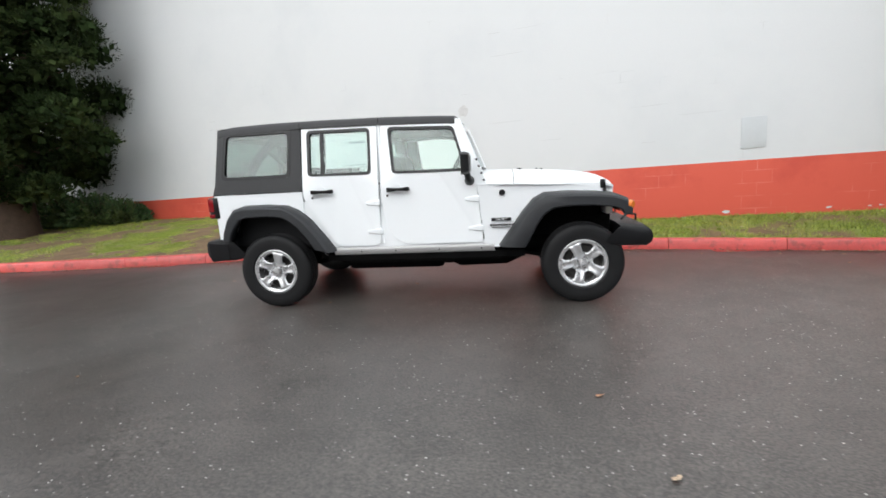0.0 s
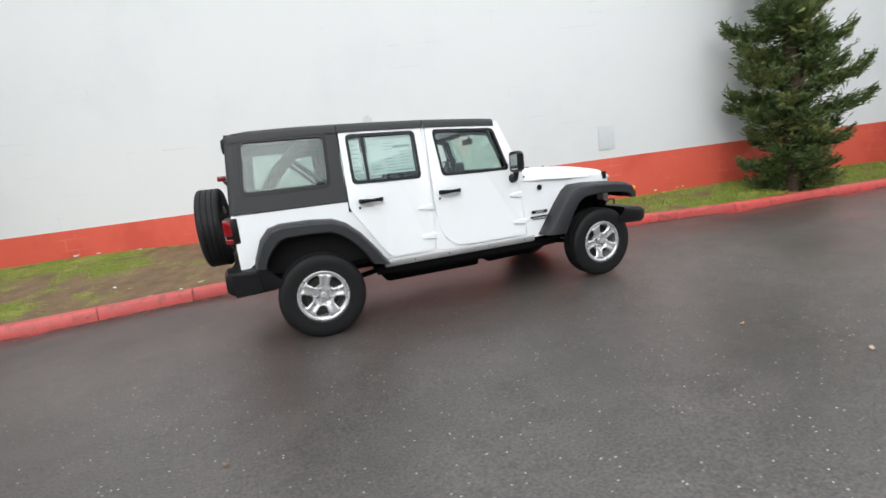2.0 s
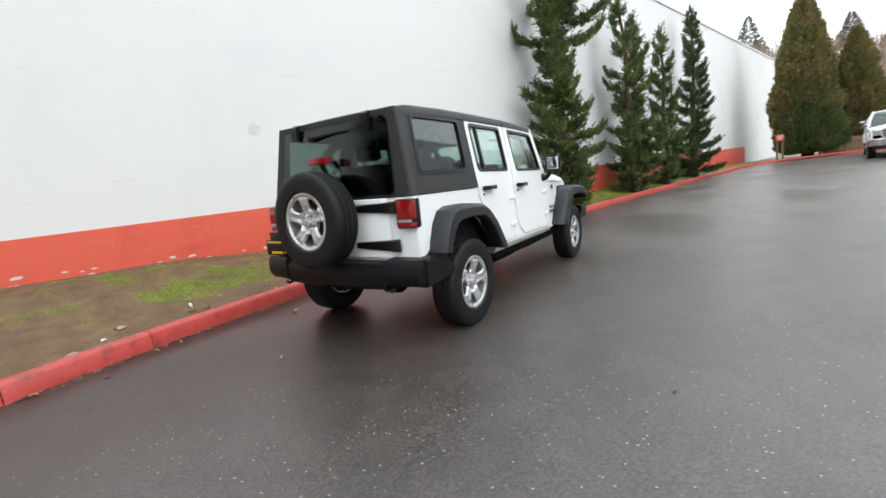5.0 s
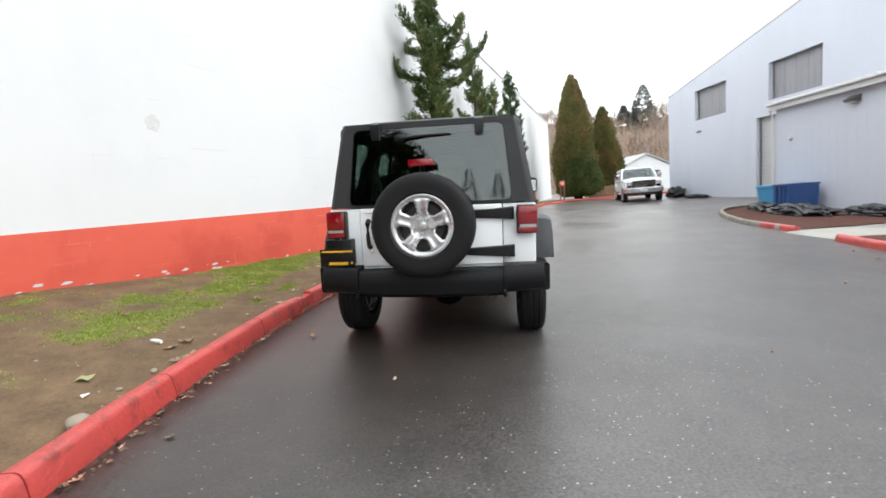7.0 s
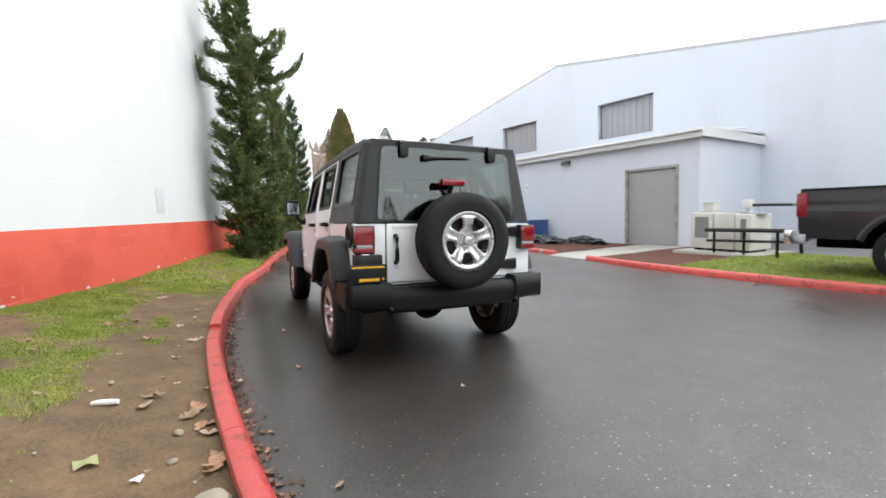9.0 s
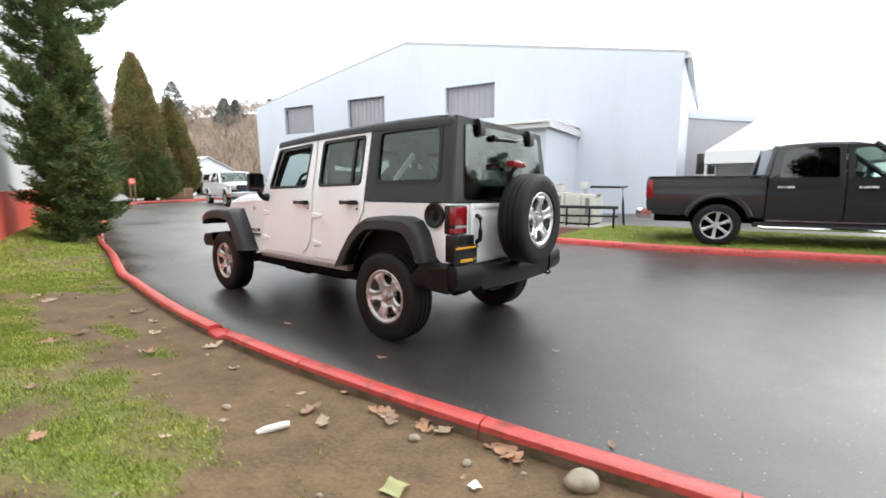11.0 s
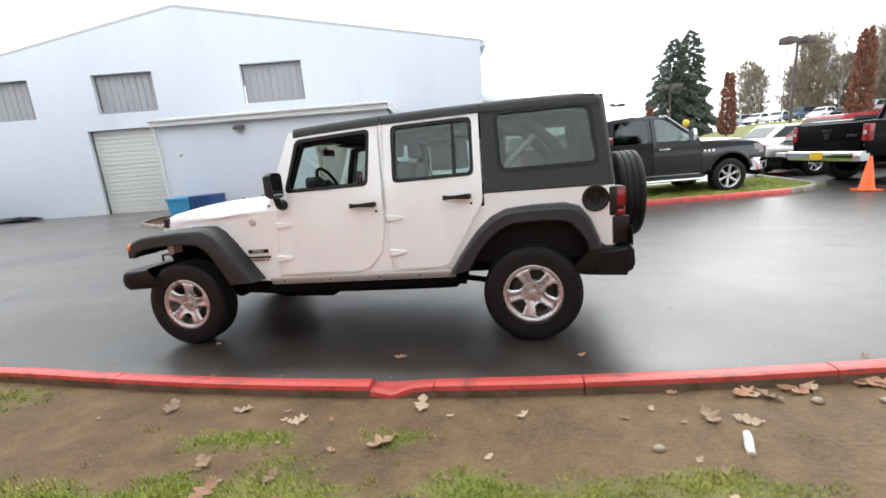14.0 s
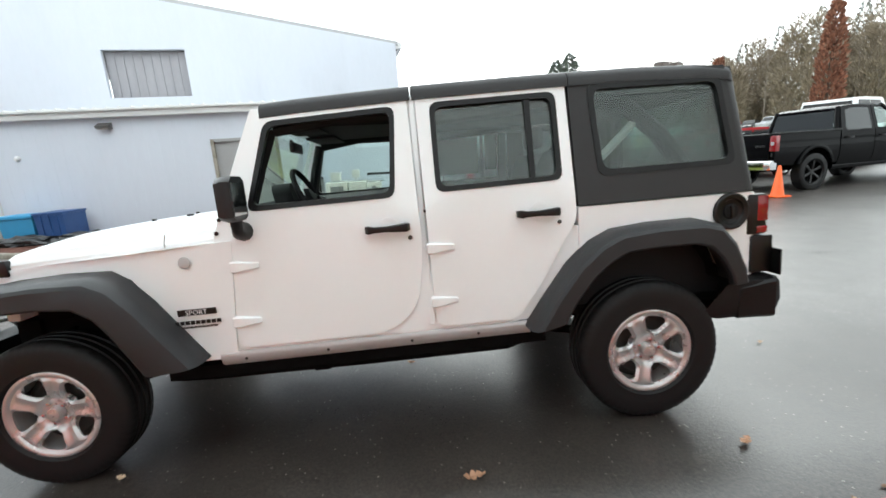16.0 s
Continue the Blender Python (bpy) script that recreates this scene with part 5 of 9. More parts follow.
def build_car_rest(c):
    # roof panels
    for x0, x1 in ((-0.562, 0.318), (0.324, 1.092), (1.100, 1.815)):
        xs = [x0] + [x for x in (-0.555, -0.545, -0.53, -0.51, -0.38, 0.0, 0.6, 0.9, 1.4, 1.65) if x0 + 0.02 < x < x1 - 0.02] + [x1]
        part("roof_panel", loft([roof_section(x) for x in xs]), hard_top, c, "textured black roof panel", 40)
    part("roof_lining", box(-0.54, 1.78, -0.62, 0.62, 1.655, 1.662), interior, c)
    # hood
    secs = []
    for x, w, zs, zc in ((2.335, 0.728, 1.094, 1.226), (2.52, 0.714, 1.084, 1.217), (2.74, 0.694, 1.072, 1.203), (2.95, 0.670, 1.061, 1.180), (3.06, 0.656, 1.054, 1.159), (3.14, 0.646, 1.046, 1.134), (3.20, 0.634, 1.034, 1.098), (3.228, 0.622, 1.020, 1.062)):
        pts = [(-w, zs), (-w - 0.002, zs + 0.02), (-w + 0.020, zs + (zc - zs) * 0.50), (-w + 0.075, zs + (zc - zs) * 0.76), (-w * 0.66, zs + (zc - zs) * 0.90), (-w * 0.5, zs + (zc - zs) * 0.985), (0.0, zc)]
        pts = pts + [(-y, z) for y, z in pts[:-1][::-1]]
        secs.append([Vector((x, y, z)) for y, z in pts] + [Vector((x, w - 0.05, zs)), Vector((x, -w + 0.05, zs))])
    part("hood", loft(secs), white_paint, c, "white hood", 24)
    cw = []
    for x, w, zs, zc in ((2.328, 0.729, 1.094, 1.226), (2.18, 0.747, 1.100, 1.232), (2.05, 0.762, 1.106, 1.236), (1.99, 0.767, 1.108, 1.236)):
        pts = [(-w, zs), (-w - 0.002, zs + 0.02), (-w + 0.020, zs + (zc - zs) * 0.50), (-w + 0.075, zs + (zc - zs) * 0.76), (-w * 0.66, zs + (zc - zs) * 0.90), (-w * 0.5, zs + (zc - zs) * 0.985), (0.0, zc)]
        pts = pts + [(-y, z) for y, z in pts[:-1][::-1]]
        cw.append([Vector((x, y, z)) for y, z in pts] + [Vector((x, w - 0.05, zs)), Vector((x, -w + 0.05, zs))])
    part("cowl", loft(cw), white_paint, c, smooth=24)
    # windscreen frame, glass and wipers
    for s in (1, -1):
        part("windscreen_pillar", loft([[Vector((x + a, s * (y + b), z)) for a, b in ((-0.055, 0.0), (0.035, 0.0), (0.045, -0.02), (0.03, -0.075), (-0.055, -0.06))] for x, y, z in ((2.055, 0.775, 1.10), (2.005, 0.762, 1.24), (1.896, 0.716, 1.52), (1.828, 0.690, 1.685), (1.816, 0.684, 1.712))]), white_paint, c, smooth=35)
    part("windscreen_header", loft([[Vector((x, y, z)) for x, z in ((1.78, 1.69), (1.848, 1.665), (1.845, 1.708), (1.80, 1.722))] for y in (-0.66, 0.0, 0.66)]), white_paint, c)
    g = part("windscreen", plate([(-0.69, 1.20), (0.69, 1.20), (0.63, 1.70), (-0.63, 1.70)], lambda u, v, d: (2.025 - (v - 1.20) * 0.40 - d, u, v), 0.005), front_glass, c, "laminated windscreen", 0)
    g.visible_shadow = False
    for y in (0.28, -0.25):
        part("wiper", tube([(2.065, y, 1.22), (2.06, y - 0.18, 1.24), (2.035, y - 0.42, 1.255)], 0.008, 6), black_trim, c)
    # grille and front bumper
    gb = box(3.165, 3.235, -0.60, 0.60, 0.775, 1.045, 0.02)
    part("grille_skirt", box(3.10, 3.215, -0.58, 0.58, 0.60, 0.772, 0.01), black_void, c)
    for y in (-0.26, 0.26):
        part("hood_bumper", lathe([(0, 0.022), (0.012, 0.020), (0.016, 0.0)], 10, Matrix.Translation((2.62, y, 1.200))), black_trim, c)
        part("washer_nozzle", box(2.40, 2.43, y - 0.016, y + 0.016, 1.212, 1.232, 0.005), black_trim, c)
    part("grille", gb, white_paint, c, "white grille panel with upright slots")
    for k in range(7):
        y = (k - 3) * 0.092
        part("grille_slot", box(3.230, 3.239, y - 0.026, y + 0.026, 0.74, 1.01, 0.004), black_void, c)
    part("front_bumper", loft([[Vector((x, y, z)) for x, z in ((3.26 - e, 0.50 + d), (3.50 - e, 0.492 + d), (3.545 - e, 0.525 + d), (3.555 - e, 0.60), (3.54 - e, 0.652 - q), (3.505 - e, 0.678 - q), (3.26 - e * 0.4, 0.700 - q))] for y, e, d, q in ((-0.872, 0.15, 0.06, 0.03), (-0.862, 0.085, 0.035, 0.012), (-0.83, 0.035, 0.02, 0.004), (-0.62, 0.015, 0.01, 0.0), (0.0, 0.0, 0.0, 0.0), (0.62, 0.015, 0.01, 0.0), (0.83, 0.035, 0.02, 0.004), (0.862, 0.085, 0.035, 0.012), (0.872, 0.15, 0.06, 0.03))]), bumper_plastic, c, "black plastic bumper", 40)
    # tub rear, tailgate
    bm = bmesh.new()
    for s in (1, -1):
        box(-0.602, -0.52, s * 0.548, s * 0.780, 0.655, 1.122, 0.008, bm=bm)
    box(-0.59, -0.52, -0.56, 0.56, 0.62, 0.668, bm=bm)
    part("rear_panel", bm, white_paint, c)
    t = part("tailgate", box(-0.620, -0.565, -0.542, 0.542, 0.675, 1.122, 0.012), white_paint, c, "white tailgate with the spare wheel on it")
    part("tailgate_ridge", box(-0.630, -0.618, -0.50, 0.50, 1.085, 1.118, 0.006), white_paint, t)
    for z in (1.052, 0.772):
        hb = loft([[Vector((x, y, z + w)) for x, w in ((-0.618, -h), (-(o + 0.03), -h * 0.85), (-(o + 0.03), h * 0.85), (-0.618, h))] for y, h, o in ((-0.20, 0.024, 0.606), (-0.30, 0.030, 0.612), (-0.50, 0.040, 0.618), (-0.615, 0.048, 0.622), (-0.63, 0.050, 0.60))])
        bevelled(hb, hb.edges, 0.004, 1)
        part("tailgate_hinge", hb, black_trim, t, "black strap hinge")
    part("tailgate_handle", tube([(-0.622, 0.475, 1.03), (-0.658, 0.475, 1.01), (-0.662, 0.475, 0.92), (-0.658, 0.472, 0.845), (-0.622, 0.472, 0.825)], [0.02, 0.017, 0.015, 0.017, 0.02], 8), black_trim, t, "black upright pull handle")
    part("tailgate_lock", lathe([(0, 0.008), (0.012, 0.007), (0.014, 0)], 12, Matrix.Translation((-0.62, 0.462, 0.79)) @ Matrix.Rotation(radians(-90), 4, "Y")), chrome, t)
    # glass hatch in the hard top
    rear_at = lambda u, v, d: (rear_x(v) + d, u, v)
    outer = [(-0.742, 1.130), (0.742, 1.130), (0.640, 1.762), (-0.640, 1.762)]
    hole = rounded([(-0.605, 1.165), (0.605, 1.165), (0.555, 1.705), (-0.555, 1.705)], 0.05)
    part("top_rear", frame_plate(outer, hole, rear_at, 0.04), hard_top, c, "textured black rear frame of the hard top")
    gl = part("rear_hatch_glass", plate(rounded([(-0.615, 1.150), (0.615, 1.150), (0.562, 1.712), (-0.562, 1.712)], 0.05), lambda u, v, d: (rear_x(v) - 0.010 + d, u, v), 0.005), rear_glass, c, "tinted lift-up rear glass", 0)
    gl.visible_shadow = False
    part("hatch_seal", frame_plate(rounded([(-0.622, 1.143), (0.622, 1.143), (0.569, 1.719), (-0.569, 1.719)], 0.05), rounded([(-0.59, 1.175), (0.59, 1.175), (0.54, 1.69), (-0.54, 1.69)], 0.05), lambda u, v, d: (rear_x(v) - 0.004 + d, u, v), 0.02), black_trim, gl)
    for y in (0.39, -0.39):
        part("glass_hinge", loft([[Vector((x, y + w, z)) for w in (-q, q)] + [Vector((x + 0.03, y + w, z)) for w in (q, -q)] for x, z, q in ((-0.579, 1.765, 0.030), (-0.606, 1.745, 0.032), (-0.612, 1.69, 0.034), (-0.608, 1.635, 0.028))]), black_trim, gl, "black hatch hinge", 40)
    part("rear_wiper", tube([(-0.614, 0.20, 1.635), (-0.599, 0.0, 1.648), (-0.599, -0.18, 1.652)], [0.014, 0.008, 0.006], 6), black_trim, gl)
    part("wiper_motor", box(-0.619, -0.584, 0.17, 0.24, 1.615, 1.66, 0.01), black_trim, gl)
    # spare wheel and third brake lamp on a bracket
    part("spare_carrier", lathe([(0.0, 0.10), (0.09, 0.09), (0.13, 0.0)], 20, Matrix.Translation((-0.61, 0.005, 1.0)) @ Matrix.Rotation(radians(-90), 4, "Y")), black_trim, t)
    wheel(c, Matrix.Translation((-0.832, 0.005, 0.995)) @ Matrix.Rotation(radians(-90), 4, "Y") @ Matrix.Rotation(radians(90 + 36), 4, "Z"))
    br = part("brake_lamp_bracket", tube([(-0.60, 0.03, 1.16), (-0.64, 0.03, 1.35), (-0.69, 0.03, 1.43)], 0.02, 8), black_trim, c)
    part("brake_lamp", box(-0.735, -0.665, -0.065, 0.125, 1.415, 1.465, 0.010), red_lens, br, "red high brake lamp")
    # rear bumper
    part("rear_bumper", loft([[Vector((x, y, z)) for x, z in ((-0.46 + e, 0.452 + d), (-0.70 + e, 0.458 + d), (-0.742 + e, 0.485 + d), (-0.758 + e, 0.56), (-0.752 + e, 0.622 + r), (-0.728 + e, 0.652 + r), (-0.50 + e * 0.5, 0.662 + r))] for y, e, d, r in ((-0.872, 0.20, 0.07, 0.008), (-0.862, 0.10, 0.045, 0.022), (-0.83, 0.035, 0.03, 0.03), (-0.60, 0.0, 0.02, 0.028), (-0.545, 0.0, 0.015, 0.028), (-0.54, 0.012, -0.005, -0.004), (-0.3, 0.008, -0.015, -0.004), (0.3, 0.008, -0.015, -0.004), (0.54, 0.012, -0.005, -0.004), (0.545, 0.0, 0.015, 0.028), (0.60, 0.0, 0.02, 0.028), (0.83, 0.035, 0.03, 0.03), (0.862, 0.10, 0.045, 0.022), (0.872, 0.20, 0.07, 0.008))]), bumper_plastic, c, "black plastic rear bumper", 40)
    for s in (1, -1):
        part("bumper_end", loft([[Vector((x, s * y, z)) for x, z in ((-0.66, 0.48 + q), (-0.465, 0.488 + q), (-0.448 - q, 0.52), (-0.455 - q, 0.635), (-0.48, 0.66 - q), (-0.66, 0.682 - q))] for y, q in ((0.70, 0.0), (0.862, 0.0), (0.876, 0.014))]), bumper_plastic, c, smooth=40)
    # number plate with plain bars on its bracket
    pl = part("number_plate", box(-0.7050, -0.6950, 0.575, 0.850, 0.690, 0.825, 0.004), black_trim, c, "black dealer plate with yellow bars")
    yellow = mat("yellow_plate_bars", (0.75, 0.42, 0.02), 0.5, vary=0.1, scale=20)
    part("plate_bar", box(-0.7075, -0.7052, 0.59, 0.835, 0.800, 0.814), yellow, pl)
    part("plate_bar", box(-0.7075, -0.7052, 0.63, 0.78, 0.704, 0.726), yellow, pl)
    part("plate_screw", lathe([(0, 0.004), (0.009, 0.0)], 8, Matrix.Translation((-0.7050, 0.60, 0.718)) @ Matrix.Rotation(radians(-90), 4, "Y")), yellow, pl)
    part("plate_bracket", box(-0.6950, -0.58, 0.60, 0.80, 0.70, 0.895, 0.01), black_trim, c)
    part("plate_lamp", box(-0.66, -0.60, 0.69, 0.75, 0.86, 0.90, 0.006), chrome, c)
    # fuel cap on the driver's side
    fc = part("fuel_cap", lathe([(0.0, 0.003), (0.052, 0.003), (0.060, 0.006), (0.064, 0.013), (0.084, 0.017), (0.092, 0.014), (0.094, 0.0)], 32, Matrix.Translation((-0.468, 0.787, 1.032)) @ Matrix.Rotation(radians(-90), 4, "X")), black_trim, c, "black round fuel filler")
    part("fuel_grip", lathe([(0, 0.012), (0.036, 0.011), (0.040, 0.004)], 20, Matrix.Translation((-0.468, 0.787, 1.032)) @ Matrix.Rotation(radians(-90), 4, "X")), interior, fc)
    part("fuel_grip", box(-0.476, -0.460, 0.797, 0.808, 1.000, 1.064, 0.004), black_trim, fc)
    # window sticker: a white sheet with grey bars inside the kerb-away rear pane
    paper = mat("white_paper", (0.82, 0.83, 0.82), 0.7, vary=0.03, scale=9)
    ink = mat("grey_print", (0.36, 0.42, 0.44), 0.7, vary=0.1, scale=20)
    st = part("window_sticker", plate([(0.565, 1.325), (0.975, 1.325), (0.975, 1.655), (0.565, 1.655)], side_at(-1, -0.022), 0.001), paper, c, "white price sheet with fine grey print", 0)
    st.visible_shadow = False
    s2 = part("window_sticker", plate([(0.415, 1.345), (0.505, 1.345), (0.505, 1.64), (0.415, 1.64)], side_at(-1, -0.022), 0.001), paper, c, "narrow white price sheet with fine grey print", 0)
    s2.visible_shadow = False
    rs = random.Random(31)

    def print_bar(a, b, z, h, ob):
        part("print_bar", plate([(a, z), (b, z), (b, z + h), (a, z + h)], side_at(-1, -0.0205), 0.001), ink, ob, smooth=0)
    for k in range(11):
        z = 1.345 + k * 0.027
        for a, b in ((0.585, 0.70), (0.72, 0.835), (0.855, 0.96)):
            if rs.random() < 0.72:
                print_bar(a, a + (b - a) * rs.uniform(0.5, 1.0), z, 0.0055, st)
    print_bar(0.80, 0.955, 1.545, 0.024, st)
    print_bar(0.80, 0.955, 1.342, 0.012, st)
    for k in range(7):
        print_bar(0.425, 0.425 + 0.07 * rs.uniform(0.5, 1.0), 1.37 + k * 0.037, 0.006, s2)
    # wheels, axles and what shows beneath
    for x in (0.0, 2.928):
        for s in (1, -1):
            wheel(c, Matrix.Translation((x, s * (0.742 if x else 0.772), 0.365)) @ Matrix.Rotation(radians(-90 * s), 4, "X") @ Matrix.Rotation(radians(24 if x else -12), 4, "Z"))
        part("axle", tube([(x, -0.72, 0.37), (x, 0.72, 0.37)], 0.045, 12), black_void, c)
        part("differential", lathe([(0, -0.14), (0.10, -0.12), (0.15, 0.0), (0.10, 0.12), (0, 0.14)], 16, Matrix.Translation((x - 0.03, 0.1 if x else -0.05, 0.37)) @ Matrix.Rotation(radians(90), 4, "Y")), black_void, c)
        for s in (1, -1):
            part("shock_absorber", tube([(x - 0.10, s * 0.52, 0.34), (x - 0.06, s * 0.47, 0.80)], 0.03, 8), alloy_dark, c)
            part("spring", tube([(x + 0.05 + 0.055 * math.cos(k * 1.05), s * 0.52 + 0.055 * math.sin(k * 1.05), 0.42 + k * 0.011) for k in range(34)], 0.008, 5), black_void, c)
    for s in (1, -1):
        part("frame_rail", box(-0.55, 3.3, s * 0.36, s * 0.46, 0.46, 0.58, 0.01), black_void, c)
        part("control_arm", tube([(0.05, s * 0.50, 0.34), (0.85, s * 0.44, 0.46)], 0.025, 8), black_void, c)
        part("control_arm", tube([(2.90, s * 0.50, 0.34), (2.15, s * 0.44, 0.46)], 0.025, 8), black_void, c)
        part("tow_hook", tube([(-0.69, s * 0.55, 0.47), (-0.74, s * 0.55, 0.46), (-0.76, s * 0.55, 0.48), (-0.74, s * 0.55, 0.50)], 0.012, 6), black_trim, c)
        part("front_hook", tube([(3.36, s * 0.38, 0.69), (3.42, s * 0.38, 0.745), (3.50, s * 0.38, 0.735), (3.50, s * 0.38, 0.68)], 0.012, 6), black_trim, c)
    part("floor_pan", box(-0.53, 2.5, -0.74, 0.74, 0.555, 0.60, 0.01), black_void, c)
    part("fuel_tank", box(0.62, 1.62, -0.52, 0.36, 0.285, 0.55, 0.05), black_void, c)
    part("skid_plate", loft([[Vector((x, y, z)) for y, z in ((-0.46, 0.50), (-0.40, zb), (0.40, zb), (0.46, 0.50))] for x, zb in ((1.66, 0.34), (1.78, 0.275), (2.26, 0.285), (2.42, 0.36))]), black_void, c, "black transfer case skid plate")
    part("crossmember", box(1.64, 1.74, -0.66, 0.66, 0.36, 0.46, 0.02), black_void, c)
    part("track_bar", tube([(2.98, 0.52, 0.47), (3.0, -0.50, 0.36)], 0.02, 8), black_void, c)
    part("steering_link", tube([(3.06, 0.60, 0.36), (3.08, 0.0, 0.37), (3.06, -0.60, 0.36)], 0.018, 8), alloy_dark, c)
    part("gearbox", box(1.7, 2.9, -0.24, 0.24, 0.36, 0.60, 0.06), black_void, c)
    part("exhaust", tube([(1.2, -0.36, 0.44), (0.3, -0.34, 0.50), (-0.35, -0.40, 0.46), (-0.58, -0.46, 0.42)], 0.032, 10), alloy_dark, c, "dull steel exhaust pipe")
    part("muffler", tube([(-0.42, -0.30, 0.48), (-0.42, 0.42, 0.48)], 0.09, 12), alloy_dark, c)
    part("engine_bay", box(2.2, 3.12, -0.55, 0.55, 0.6, 1.03), black_void, c)
    # cabin: seats, bars, dash and wheel
    seat_cloth = mat("dark_seat_cloth", (0.016, 0.016, 0.018), 0.9, vary=0.2, scale=20)
    part("dash", loft([[Vector((x, y, z)) for x, z in ((1.99, 0.95), (1.84, 0.92), (1.78, 1.10), (1.82, 1.24), (1.90, 1.268), (2.005, 1.22))] for y in (-0.68, 0.0, 0.68)]), interior, c, "black dashboard")
    part("dash_hood", lathe([(0, 0.10), (0.10, 0.09), (0.13, 0.0)], 16, Matrix.Translation((1.85, 0.36, 1.235)) @ Matrix.Rotation(radians(-70), 4, "Y")), interior, c)
    sw = lathe([(0.172 + 0.015 * math.cos(a), 0.015 * math.sin(a)) for a in [2 * math.pi * k / 8 for k in range(8)]], 28, Matrix.Translation((1.70, 0.36, 1.265)) @ Matrix.Rotation(radians(-65), 4, "Y"), closed_profile=True)
    tube([(1.63, 0.36, 1.115), (1.71, 0.36, 1.265), (1.71, 0.20, 1.275)], 0.016, 6, sw)
    tube([(1.71, 0.36, 1.265), (1.71, 0.52, 1.275)], 0.016, 6, sw)
    lathe([(0, 0.03), (0.05, 0.025), (0.062, 0.0)], 14, Matrix.Translation((1.705, 0.36, 1.265)) @ Matrix.Rotation(radians(-65), 4, "Y"), bm=sw)
    tube([(1.70, 0.36, 1.265), (1.88, 0.36, 1.16)], 0.03, 8, sw)
    part("steering_wheel", sw, interior, c, "black steering wheel")
    part("rear_view_mirror", box(1.815, 1.845, -0.12, 0.12, 1.54, 1.605, 0.015), black_trim, c)
    part("mirror_stem", tube([(1.845, 0.0, 1.60), (1.86, 0.0, 1.625)], 0.012, 6), black_trim, c)
    for s in (1, -1):
        part("sun_visor", box(1.60, 1.79, s * 0.12, s * 0.56, 1.632, 1.648, 0.006), seat_cloth, c)
        part("grab_rail", tube([(1.93, s * 0.69, 1.22), (1.86, s * 0.64, 1.45), (1.80, s * 0.60, 1.62)], 0.032, 8), interior, c)
    for x, y, w in ((1.22, 0.36, 0.24), (1.22, -0.36, 0.24), (0.36, 0.34, 0.30), (0.36, -0.34, 0.30)):
        part("seat_cushion", box(x - 0.05, x + 0.42, y - w, y + w, 0.72, 0.90, 0.05), seat_cloth, c)
        part("seat_back", loft([[Vector((x - 0.02 - 0.22 * (z - 0.85) + e, y + v, z)) for e, v in ((0.07, -w), (0.07, w), (-0.07, w), (-0.07, -w))] for z, w in ((0.85, w * 0.95), (1.1, w), (1.35, w * 0.92), (1.42, w * 0.7))]), seat_cloth, c)
        part("head_rest", box(x - 0.20, x - 0.10, y - 0.13, y + 0.13, 1.46, 1.62, 0.04), seat_cloth, c)
    for s in (1, -1):
        part("roll_bar", tube([(1.05, s * 0.60, 0.62), (1.05, s * 0.60, 1.50), (1.0, s * 0.56, 1.63), (0.4, s * 0.56, 1.66), (0.0, s * 0.57, 1.64), (-0.20, s * 0.60, 1.45), (-0.44, s * 0.62, 1.12)], 0.046, 10), interior, c, "black padded roll bar")
        part("roll_bar", tube([(1.03, s * 0.56, 1.64), (1.5, s * 0.58, 1.655), (1.78, s * 0.60, 1.62)], 0.034, 8), interior, c)
        part("seat_belt", tube([(1.04, s * 0.57, 1.42), (1.10, s * 0.52, 1.1), (1.2, s * 0.50, 0.85)], 0.014, 5), trim_pale, c)
        part("sound_bar_strut", tube([(-0.1, s * 0.58, 1.55), (0.30, s * 0.58, 1.18)], 0.022, 6), trim_pale if s > 0 else interior, c)
        part("side_trim", plate([(1.95, 0.6), (1.95, 1.20), (-0.5, 1.12), (-0.5, 0.6)], side_at(s, -0.06), 0.01), interior, c)
    part("roll_bar", tube([(1.0, -0.56, 1.63), (1.0, 0.0, 1.65), (1.0, 0.56, 1.63)], 0.034, 8), interior, c)
    part("load_floor", box(-0.53, 0.3, -0.7, 0.7, 0.80, 0.84), interior, c)


build_car_rest(car)


# ---------------------------------------------------------------- trees
def foliage(name, seeds, material, parent, rng, blades=6, label="", width=0.20):
    """Sprays of thin leaves: seeds are (place, direction, length, spread)."""
    verts, faces = [], []
    for p, d, size, spread in seeds:
        d = d.normalized()
        a = d.orthogonal().normalized()
        b = d.cross(a)
        for k in range(blades):
            t = rng.uniform(0, 2 * math.pi)
            s = spread * rng.uniform(0.25, 1.0)
            way = (d + (a * math.cos(t) + b * math.sin(t)) * s).normalized()
            side = way.cross(Vector((rng.uniform(-1, 1), rng.uniform(-1, 1), rng.uniform(-1, 1)))).normalized()
            ln = size * rng.uniform(0.65, 1.15)
            w = ln * width
            q = p + way * ln * 0.1
            i = len(verts)
            verts += [q - side * w * 0.4, q + way * ln * 0.55 - side * w, q + way * ln, q + way * ln * 0.55 + side * w]
            faces.append((i, i + 1, i + 2, i + 3))
    ob = mesh_from(name, verts, faces, material, parent, label)
    return ob


